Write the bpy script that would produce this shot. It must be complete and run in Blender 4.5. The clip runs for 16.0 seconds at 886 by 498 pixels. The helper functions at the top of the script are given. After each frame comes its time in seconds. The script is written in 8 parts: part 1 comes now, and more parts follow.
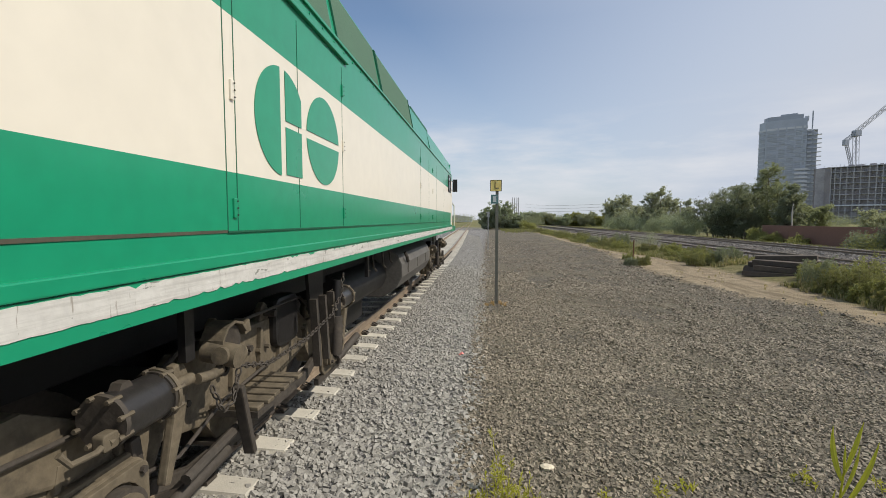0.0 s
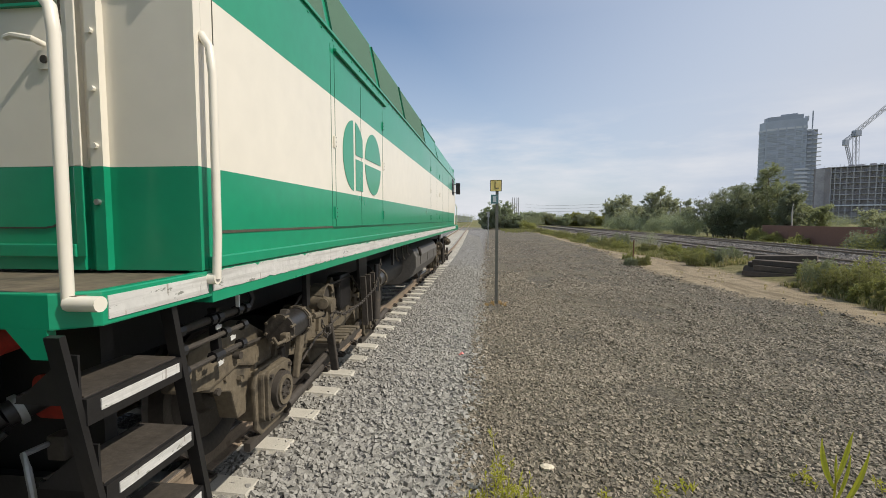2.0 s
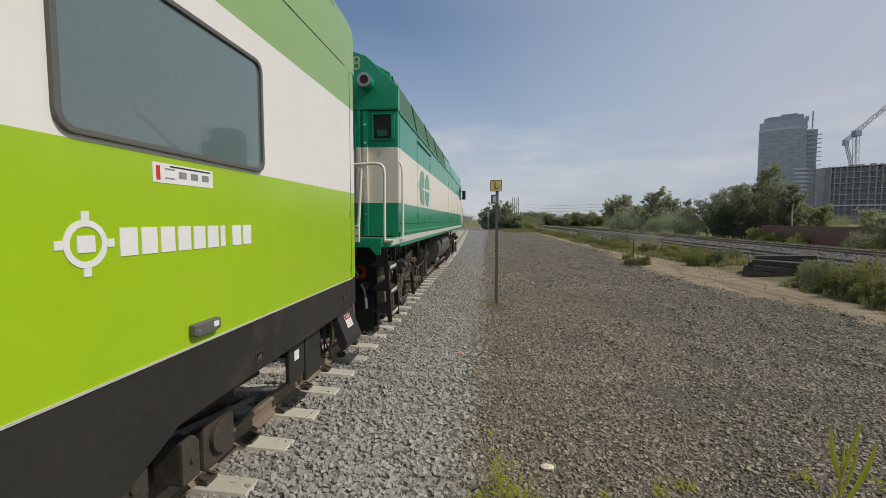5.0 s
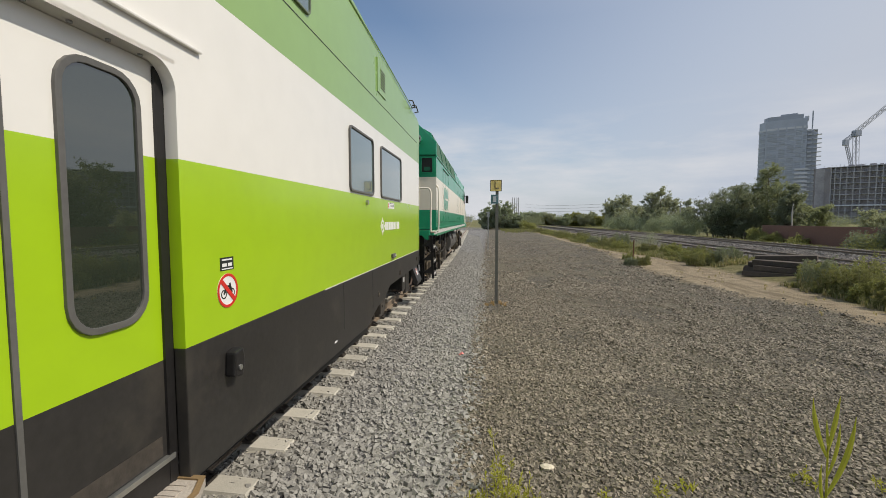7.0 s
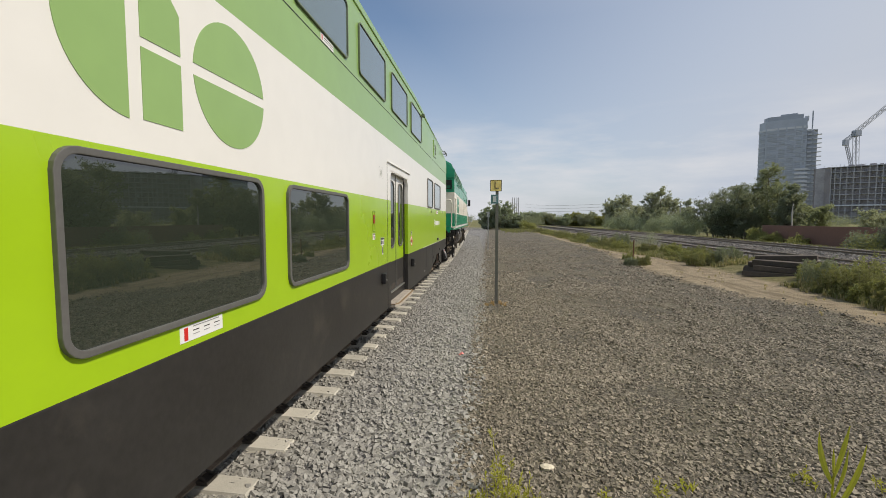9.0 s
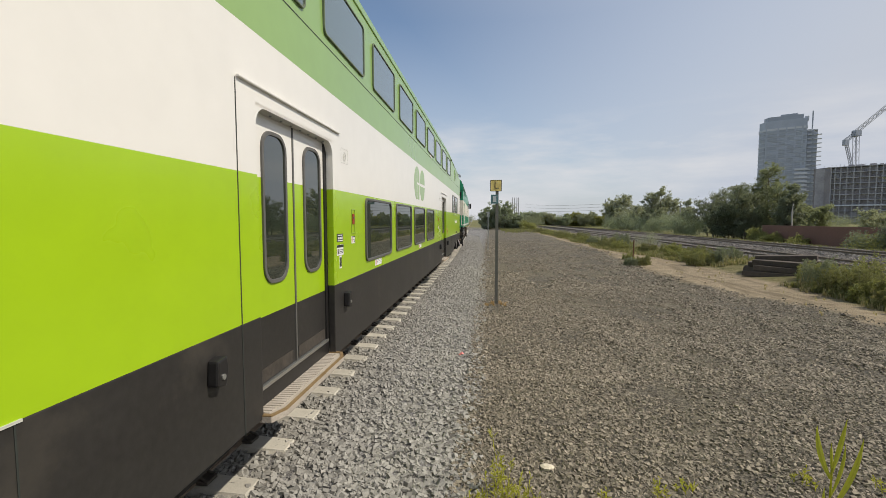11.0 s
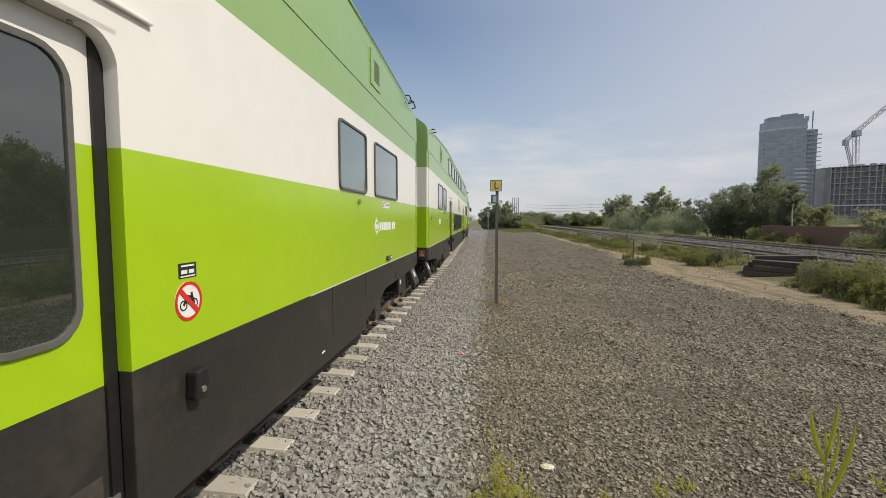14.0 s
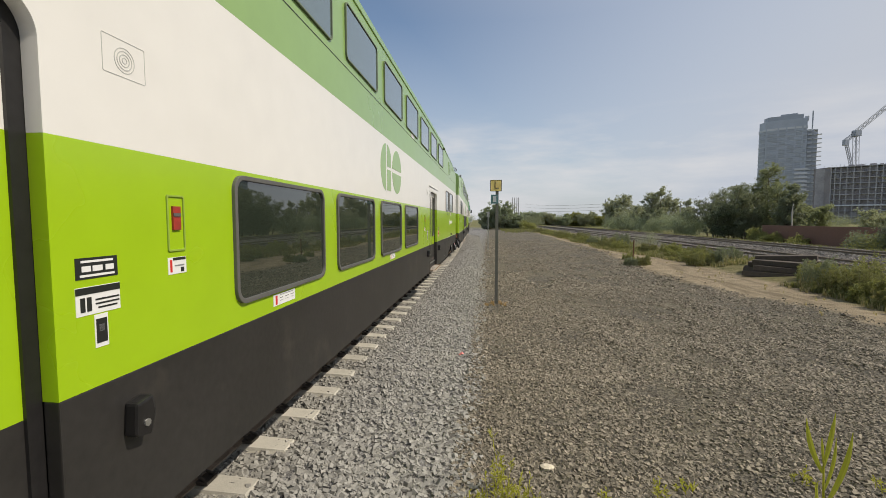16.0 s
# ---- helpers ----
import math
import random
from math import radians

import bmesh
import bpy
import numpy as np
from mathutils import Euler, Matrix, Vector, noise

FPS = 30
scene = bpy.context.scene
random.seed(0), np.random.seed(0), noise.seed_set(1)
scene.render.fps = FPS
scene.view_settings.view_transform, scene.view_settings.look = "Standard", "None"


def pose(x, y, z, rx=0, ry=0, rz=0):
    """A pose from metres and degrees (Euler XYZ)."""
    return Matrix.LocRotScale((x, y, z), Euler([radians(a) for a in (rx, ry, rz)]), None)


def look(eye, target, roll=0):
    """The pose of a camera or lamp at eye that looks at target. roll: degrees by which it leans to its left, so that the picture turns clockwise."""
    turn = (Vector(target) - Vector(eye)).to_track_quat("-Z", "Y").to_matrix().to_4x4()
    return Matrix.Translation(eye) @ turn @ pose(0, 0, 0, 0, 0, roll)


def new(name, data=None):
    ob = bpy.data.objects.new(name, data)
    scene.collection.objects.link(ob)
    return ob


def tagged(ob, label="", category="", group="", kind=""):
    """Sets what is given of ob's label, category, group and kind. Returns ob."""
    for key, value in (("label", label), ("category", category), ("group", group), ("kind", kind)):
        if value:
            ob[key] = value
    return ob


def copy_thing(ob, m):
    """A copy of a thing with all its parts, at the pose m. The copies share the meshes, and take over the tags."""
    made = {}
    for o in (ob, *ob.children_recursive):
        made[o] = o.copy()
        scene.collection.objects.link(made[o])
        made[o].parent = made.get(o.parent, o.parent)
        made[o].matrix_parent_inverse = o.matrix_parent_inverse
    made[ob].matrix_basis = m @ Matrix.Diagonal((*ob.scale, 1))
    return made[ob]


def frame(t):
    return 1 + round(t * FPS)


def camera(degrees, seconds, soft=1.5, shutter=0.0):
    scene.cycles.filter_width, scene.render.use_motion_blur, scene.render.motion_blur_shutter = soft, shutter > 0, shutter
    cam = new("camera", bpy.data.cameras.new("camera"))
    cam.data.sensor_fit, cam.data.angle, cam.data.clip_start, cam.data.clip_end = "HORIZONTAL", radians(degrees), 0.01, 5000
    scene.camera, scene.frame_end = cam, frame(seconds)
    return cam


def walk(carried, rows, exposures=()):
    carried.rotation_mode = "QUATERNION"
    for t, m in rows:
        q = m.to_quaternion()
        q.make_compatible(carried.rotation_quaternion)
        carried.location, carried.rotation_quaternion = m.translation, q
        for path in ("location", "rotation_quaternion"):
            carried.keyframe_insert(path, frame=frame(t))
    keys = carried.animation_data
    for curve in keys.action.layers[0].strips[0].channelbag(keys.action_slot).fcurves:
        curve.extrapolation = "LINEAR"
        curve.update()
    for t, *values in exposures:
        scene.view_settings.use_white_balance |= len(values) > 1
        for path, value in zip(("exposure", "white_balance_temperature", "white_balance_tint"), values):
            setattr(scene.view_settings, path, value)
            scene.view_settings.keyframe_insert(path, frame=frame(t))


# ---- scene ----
# ---------------------------------------------------------------- camera
cam = camera(90.93, 16.0, soft=0.8)
EYE = pose(0, 0, 1.97, 86.17, 0, 5.96)
walk(cam, [(0, EYE), (16, EYE)], exposures=[(0, 0.10, 6550, 10), (2.4, 0.15, 6550, 10), (3.0, 0.2, 6550, 10), (3.5, -0.07, 6520, 10), (4.0, -0.26, 6480, 10), (6.4, -0.24, 6480, 10), (6.7, -0.13, 6520, 10), (7.1, -0.02, 6620, 10), (8.0, 0.0, 6650, 10), (12.5, 0.03, 6750, 10), (14.4, -0.02, 6800, 10), (15.0, -0.17, 6800, 10), (15.5, -0.07, 6800, 10), (16, -0.02, 6780, 10)])

# ---------------------------------------------------------------- daylight
SUN_EL, SUN_AZ = radians(47), radians(99)          # azimuth clockwise from +y
sun_to = Vector((math.sin(SUN_AZ) * math.cos(SUN_EL), math.cos(SUN_AZ) * math.cos(SUN_EL), math.sin(SUN_EL)))
sun_data = bpy.data.lights.new("sun", "SUN")
sun_data.energy, sun_data.angle, sun_data.color = 3.6, radians(0.6), (1.0, 0.93, 0.82)
sun = new("sun", sun_data)
sun.matrix_world = look(sun_to * 60, (0, 0, 0))

world = bpy.data.worlds.new("sky")
scene.world = world
world.use_nodes = True
wn, wl = world.node_tree.nodes, world.node_tree.links
wn.clear()
sky = wn.new("ShaderNodeTexSky")
sky.sky_type, sky.sun_disc = "NISHITA", False
sky.sun_elevation, sky.sun_rotation = SUN_EL, SUN_AZ
sky.air_density, sky.dust_density, sky.ozone_density = 1.0, 0.9, 1.3
coords = wn.new("ShaderNodeTexCoord")


def sky_node(kind, *links, **values):
    """A node of the sky with its inputs linked in order."""
    nd = wn.new(kind)
    for k, v in values.items():
        nd.inputs[k.replace("_", " ")].default_value = v
    for k, o in links:
        wl.new(o, nd.inputs[k])
    return nd


stretch = sky_node("ShaderNodeMapping", ("Vector", coords.outputs["Generated"]), Scale=(1.2, 1.2, 6.0), Rotation=(0.04, -0.05, 0.3))
wisps = sky_node("ShaderNodeTexNoise", ("Vector", stretch.outputs["Vector"]), Scale=2.3, Detail=9.0, Roughness=0.60)
streak = sky_node("ShaderNodeMapRange", ("Value", wisps.outputs["Fac"]), From_Min=0.42, From_Max=0.70)
split = sky_node("ShaderNodeSeparateXYZ", ("Vector", coords.outputs["Generated"]))
low = sky_node("ShaderNodeMapRange", ("Value", split.outputs["Z"]), From_Min=0.255, From_Max=0.15)       # thin cloud lies low
amount = wn.new("ShaderNodeMath")
amount.operation = "MULTIPLY"
wl.new(streak.outputs["Result"], amount.inputs[0])
wl.new(low.outputs["Result"], amount.inputs[1])
haze_low = sky_node("ShaderNodeMapRange", ("Value", split.outputs["Z"]), From_Min=0.40, From_Max=0.0, To_Min=0.0, To_Max=0.80)
toward = wn.new("ShaderNodeVectorMath")                # the pale glow round the sun
toward.operation = "DOT_PRODUCT"
toward.inputs[1].default_value = sun_to
wl.new(coords.outputs["Generated"], toward.inputs[0])
glow = sky_node("ShaderNodeMapRange", ("Value", toward.outputs["Value"]), From_Min=0.08, From_Max=1.0, To_Min=0.0, To_Max=1.6)
veil = wn.new("ShaderNodeMath")
veil.operation, veil.use_clamp = "ADD", True
wl.new(haze_low.outputs["Result"], veil.inputs[0])
wl.new(glow.outputs["Result"], veil.inputs[1])
haze = sky_node("ShaderNodeMix")
haze.data_type = "RGBA"
haze.inputs["B"].default_value = (3.95, 4.35, 5.1, 1)
wl.new(veil.outputs["Value"], haze.inputs["Factor"])
wl.new(sky.outputs["Color"], haze.inputs["A"])
cloud = sky_node("ShaderNodeMix")
cloud.data_type = "RGBA"
cloud.inputs["B"].default_value = (5.2, 5.35, 5.7, 1)
wl.new(amount.outputs["Value"], cloud.inputs["Factor"])
wl.new(haze.outputs["Result"], cloud.inputs["A"])
back = wn.new("ShaderNodeBackground")
back.inputs["Strength"].default_value = 0.13
out = wn.new("ShaderNodeOutputWorld")
wl.new(cloud.outputs["Result"], back.inputs["Color"])
wl.new(back.outputs["Background"], out.inputs["Surface"])


# ---------------------------------------------------------------- materials
def surface(name, base, rough=0.5, metal=0.0, vary=0.18, scale=2.0, fine=40.0, bump=0.15, second=None, amount=0.5,
            per="", coat=0.0, spec=0.5, edge=0.08, spread=0.38):
    """Two scales of noise over a base colour; second: a stain colour; per: 'island' or 'object' for piece-to-piece changes."""
    m = bpy.data.materials.new(name)
    m.use_nodes = True
    n, l = m.node_tree.nodes, m.node_tree.links
    bsdf = n["Principled BSDF"]
    tc = n.new("ShaderNodeTexCoord")
    big, small = n.new("ShaderNodeTexNoise"), n.new("ShaderNodeTexNoise")
    for node, s, d in ((big, scale, 5), (small, fine, 4)):
        node.inputs["Scale"].default_value, node.inputs["Detail"].default_value = s, d
        l.new(tc.outputs["Object"], node.inputs["Vector"])
    add = n.new("ShaderNodeMath")
    add.operation = "ADD"
    l.new(big.outputs["Fac"], add.inputs[0])
    l.new(small.outputs["Fac"], add.inputs[1])
    value = add.outputs["Value"]
    rng = n.new("ShaderNodeMapRange")
    rng.inputs["From Min"].default_value, rng.inputs["From Max"].default_value = 0.6, 1.4
    rng.inputs["To Min"].default_value, rng.inputs["To Max"].default_value = 1 - vary, 1 + vary
    l.new(value, rng.inputs["Value"])
    factor = rng.outputs["Result"]
    if per:
        rnd = n.new("ShaderNodeNewGeometry" if per == "island" else "ShaderNodeObjectInfo")
        r2 = n.new("ShaderNodeMapRange")
        r2.inputs["To Min"].default_value, r2.inputs["To Max"].default_value = 1 - spread, 1 + spread
        l.new(rnd.outputs["Random Per Island" if per == "island" else "Random"], r2.inputs["Value"])
        mul = n.new("ShaderNodeMath")
        mul.operation = "MULTIPLY"
        l.new(factor, mul.inputs[0])
        l.new(r2.outputs["Result"], mul.inputs[1])
        factor = mul.outputs["Value"]
    scl = n.new("ShaderNodeVectorMath")
    scl.operation = "SCALE"
    scl.inputs[0].default_value = base
    l.new(factor, scl.inputs["Scale"])
    colour = scl.outputs["Vector"]
    if second:
        mix = n.new("ShaderNodeMix")
        mix.data_type = "RGBA"
        spot = n.new("ShaderNodeTexNoise")
        spot.inputs["Scale"].default_value, spot.inputs["Detail"].default_value = scale * 1.7, 8
        spot.inputs["Roughness"].default_value = 0.65
        l.new(tc.outputs["Object"], spot.inputs["Vector"])
        cut = n.new("ShaderNodeMapRange")
        cut.inputs["From Min"].default_value, cut.inputs["From Max"].default_value = 0.66 - 0.3 * amount, 0.66 - 0.3 * amount + edge
        l.new(spot.outputs["Fac"], cut.inputs["Value"])
        l.new(cut.outputs["Result"], mix.inputs["Factor"])
        l.new(colour, mix.inputs["A"])
        mix.inputs["B"].default_value = (*second, 1)
        colour = mix.outputs["Result"]
    l.new(colour, bsdf.inputs["Base Color"])
    rr = n.new("ShaderNodeMapRange")
    rr.inputs["To Min"].default_value, rr.inputs["To Max"].default_value = max(0.02, rough - 0.08), min(1, rough + 0.08)
    l.new(big.outputs["Fac"], rr.inputs["Value"])
    l.new(rr.outputs["Result"], bsdf.inputs["Roughness"])
    bsdf.inputs["Metallic"].default_value = metal
    bsdf.inputs["Specular IOR Level"].default_value = spec
    bsdf.inputs["Coat Weight"].default_value = coat
    bsdf.inputs["Coat Roughness"].default_value = 0.12
    if bump:
        bp = n.new("ShaderNodeBump")
        bp.inputs["Strength"].default_value, bp.inputs["Distance"].default_value = bump, 0.01
        l.new(small.outputs["Fac"], bp.inputs["Height"])
        l.new(bp.outputs["Normal"], bsdf.inputs["Normal"])
    return m


def leafy(name, base, rough=0.6):
    """Foliage: colour changes from leaf to leaf, and light passes through."""
    m = surface(name, base, rough, vary=0.25, scale=0.6, fine=5, bump=0, per="island", spec=0.25)
    n, l = m.node_tree.nodes, m.node_tree.links
    bsdf, res = n["Principled BSDF"], n["Material Output"]
    tr, mix = n.new("ShaderNodeBsdfTranslucent"), n.new("ShaderNodeMixShader")
    tr.inputs["Color"].default_value = (base[0] * 1.5, base[1] * 1.5, base[2], 1)
    mix.inputs["Fac"].default_value = 0.45
    l.new(bsdf.outputs["BSDF"], mix.inputs[1])
    l.new(tr.outputs["BSDF"], mix.inputs[2])
    l.new(mix.outputs["Shader"], res.inputs["Surface"])
    return m


LIME = surface("lime_paint", (0.35, 0.55, 0.012), 0.28, vary=0.05, scale=0.5, fine=6, bump=0.02, coat=0.35)
COACH_WHITE = surface("white_paint", (0.80, 0.78, 0.73), 0.32, vary=0.04, scale=0.5, fine=5, bump=0.02, coat=0.25)
SAGE = surface("sage_paint", (0.27, 0.43, 0.13), 0.30, vary=0.06, scale=0.5, fine=6, bump=0.02, coat=0.3)
SKIRT = surface("charcoal_paint", (0.029, 0.027, 0.025), 0.42, vary=0.28, scale=1.2, fine=25, bump=0.06, second=(0.055, 0.049, 0.041), amount=0.34, edge=0.16)
GREEN = surface("green_paint", (0.008, 0.285, 0.145), 0.30, vary=0.10, scale=0.7, fine=9, bump=0.03, coat=0.3)
CREAM = surface("cream_paint", (0.78, 0.73, 0.62), 0.38, vary=0.05, scale=0.7, fine=6, bump=0.03, coat=0.15)
CHIPPED = surface("chipped_white_paint", (0.60, 0.59, 0.555), 0.5, vary=0.12, scale=3.0, fine=30, bump=0.3)


def scuffs(m):
    """Lengthwise grey abrasions and short upright cracks in old paint."""
    n, l = m.node_tree.nodes, m.node_tree.links
    bsdf = n["Principled BSDF"]
    col = bsdf.inputs["Base Color"].links[0].from_socket
    tc = n.new("ShaderNodeTexCoord")
    for scale, lo, hi, tone in (((1, 1.2, 26), 0.46, 0.62, (0.44, 0.43, 0.40)), ((1, 26, 2.4), 0.62, 0.635, (0.30, 0.27, 0.23)), ((1, 4, 11), 0.625, 0.635, (0.16, 0.17, 0.14))):
        mp, tx, cut, mx = n.new("ShaderNodeMapping"), n.new("ShaderNodeTexNoise"), n.new("ShaderNodeMapRange"), n.new("ShaderNodeMix")
        mp.inputs["Scale"].default_value = scale
        tx.inputs["Scale"].default_value, tx.inputs["Detail"].default_value, tx.inputs["Roughness"].default_value = 1.7, 6, 0.65
        l.new(tc.outputs["Object"], mp.inputs["Vector"])
        l.new(mp.outputs["Vector"], tx.inputs["Vector"])
        cut.inputs["From Min"].default_value, cut.inputs["From Max"].default_value, cut.inputs["To Max"].default_value = lo, hi, 0.8
        l.new(tx.outputs["Fac"], cut.inputs["Value"])
        mx.data_type = "RGBA"
        mx.inputs["B"].default_value = (*tone, 1)
        l.new(cut.outputs["Result"], mx.inputs["Factor"])
        l.new(col, mx.inputs["A"])
        col = mx.outputs["Result"]
    l.new(col, bsdf.inputs["Base Color"])


scuffs(CHIPPED)
GROOVE = surface("dark_joint_and_core", (0.03, 0.035, 0.03), 0.7, vary=0.2, bump=0)
GREEN_JOINT = surface("green_joint", (0.006, 0.10, 0.05), 0.6, vary=0.2, bump=0)
RUST_JOINT = surface("dusty_joint", (0.07, 0.065, 0.045), 0.8, vary=0.3, scale=4, bump=0.1)
RUBBER = surface("grey_rubber", (0.115, 0.112, 0.104), 0.5, vary=0.15, scale=3, bump=0.05)
# dark tint with its base lifted in place of reflected light
GLASS = surface("tinted_glass", (0.026, 0.034, 0.024), 0.03, vary=0.1, scale=1, bump=0, spec=0.5)
GLASS.node_tree.nodes["Principled BSDF"].inputs["IOR"].default_value = 2.3
# teal-grey base colour stands for sky reflected in the panes
SKY_GLASS = surface("sky_sheen_glass", (0.105, 0.155, 0.145), 0.04, vary=0.1, scale=1, bump=0, spec=1.0, coat=1.0)
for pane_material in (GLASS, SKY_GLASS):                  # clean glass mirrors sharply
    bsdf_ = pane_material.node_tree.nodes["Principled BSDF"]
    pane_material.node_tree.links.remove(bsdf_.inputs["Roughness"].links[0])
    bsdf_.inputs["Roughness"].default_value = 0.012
BLACK = surface("black_steel", (0.016, 0.015, 0.015), 0.42, vary=0.3, scale=3, fine=30, bump=0.1)
DUSTY = surface("dusty_brown_steel", (0.135, 0.110, 0.074), 0.75, vary=0.35, scale=3, fine=25, bump=0.45, second=(0.036, 0.031, 0.025), amount=0.5, edge=0.22)
DARK_DUSTY = surface("dark_dusty_steel", (0.055, 0.046, 0.037), 0.7, vary=0.4, scale=4, fine=30, bump=0.35, second=(0.12, 0.095, 0.065), amount=0.25, edge=0.25)
TYRE = surface("worn_wheel_steel", (0.055, 0.048, 0.042), 0.5, metal=0.3, vary=0.3, scale=5, bump=0.2)
RAIL = surface("rusty_rail", (0.22, 0.17, 0.12), 0.75, vary=0.3, scale=5, fine=60, bump=0.25, second=(0.12, 0.082, 0.055), amount=0.4, edge=0.2)
RAILHEAD = surface("worn_railhead", (0.35, 0.31, 0.27), 0.35, metal=0.7, vary=0.2, scale=6, bump=0.05)
TIE = surface("concrete_tie", (0.50, 0.47, 0.40), 0.9, vary=0.14, scale=6, fine=90, bump=0.3, second=(0.36, 0.33, 0.275), amount=0.35, edge=0.25, per="object", spread=0.10)
STONE = surface("grey_ballast", (0.305, 0.293, 0.262), 0.85, vary=0.2, scale=20, fine=120, bump=0.25, per="island", spread=0.15)
# near black: carries the shade under the vehicles, also used on black cables
SHADE_BLACK = surface("near_black_with_shade", (0.008, 0.0075, 0.007), 0.6, vary=0.3, scale=3, fine=30, bump=0.2)
DARK_STONE = surface("dark_gravel_stones", (0.222, 0.192, 0.146), 0.9, vary=0.28, scale=20, fine=120, bump=0.25, per="island", spread=0.50)
FAR_STONE = surface("brown_grey_ballast", (0.25, 0.225, 0.20), 0.9, vary=0.25, scale=20, fine=120, bump=0.2, per="island", spread=0.45)
HOSE = surface("brown_hose", (0.11, 0.075, 0.055), 0.7, vary=0.2, scale=6, fine=50, bump=0.2)
RED = surface("red_paint", (0.36, 0.035, 0.02), 0.55, vary=0.3, scale=9, bump=0.1, second=(0.16, 0.03, 0.02), amount=0.4, edge=0.2)
ORANGE = surface("orange_plate", (0.27, 0.075, 0.022), 0.5, vary=0.1, scale=4, bump=0.05)
WHITE = surface("white_vinyl", (0.80, 0.80, 0.78), 0.45, vary=0.04, scale=6, bump=0)
INK = surface("black_vinyl", (0.02, 0.022, 0.02), 0.45, vary=0.1, bump=0)
RED_INK = surface("red_vinyl", (0.62, 0.03, 0.02), 0.45, vary=0.06, bump=0)
STEEL = surface("bare_steel", (0.5, 0.5, 0.48), 0.35, metal=0.8, vary=0.1, scale=8, bump=0.05)
GALV = surface("galvanised_steel", (0.33, 0.34, 0.34), 0.5, metal=0.4, vary=0.15, scale=6, fine=40, bump=0.1)
YELLOW = surface("yellow_sign_paint", (0.74, 0.57, 0.20), 0.6, vary=0.12, scale=8, bump=0.05)
TREAD = surface("pale_step_tread", (0.42, 0.37, 0.31), 0.75, vary=0.2, scale=8, fine=90, bump=0.4)
WOOD = surface("weathered_timber", (0.095, 0.076, 0.062), 0.9, vary=0.35, scale=3, fine=30, bump=0.5)
STAKE = surface("brown_stake", (0.17, 0.09, 0.05), 0.85, vary=0.25, scale=6, fine=50, bump=0.3)
BARK = surface("bark", (0.12, 0.095, 0.07), 0.9, vary=0.3, scale=4, fine=25, bump=0.5)
# dark, green, pale and grey-green leaves are lightened and greyed for distance haze
LEAF_DARK = leafy("dark_leaves", (0.22, 0.24, 0.175))
LEAF_MID = leafy("green_leaves", (0.33, 0.345, 0.265))
LEAF_LIGHT = leafy("light_leaves", (0.27, 0.275, 0.115))
LEAF_PALE = leafy("pale_green_leaves", (0.25, 0.27, 0.17))
LEAF_BLUE = leafy("grey_green_leaves", (0.30, 0.335, 0.25))
PALE_BARK = surface("pale_dead_wood", (0.42, 0.40, 0.37), 0.8, vary=0.2, scale=4, fine=25, bump=0.3)
GRASS = leafy("verge_grass", (0.21, 0.21, 0.10))
DEAD_GRASS = leafy("dead_brown_grass", (0.36, 0.25, 0.14))
DRY_GRASS = leafy("dry_grass", (0.36, 0.31, 0.19))
WEED = leafy("weed_leaves", (0.42, 0.42, 0.06))
BRICK_WALL = surface("brown_fence_boards", (0.24, 0.125, 0.085), 0.85, vary=0.2, scale=0.4, fine=8, bump=0.2)
# colours of the far buildings are lifted and blued to stand for haze
CONCRETE = surface("hazed_concrete", (0.42, 0.42, 0.44), 0.9, vary=0.15, scale=0.2, fine=2, bump=0.1)
TOWER_GLASS = surface("hazed_curtain_glass", (0.42, 0.46, 0.52), 0.35, vary=0.15, scale=0.15, fine=2, bump=0, spec=0.6)
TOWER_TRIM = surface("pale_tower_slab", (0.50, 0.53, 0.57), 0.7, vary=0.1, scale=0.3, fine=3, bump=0)


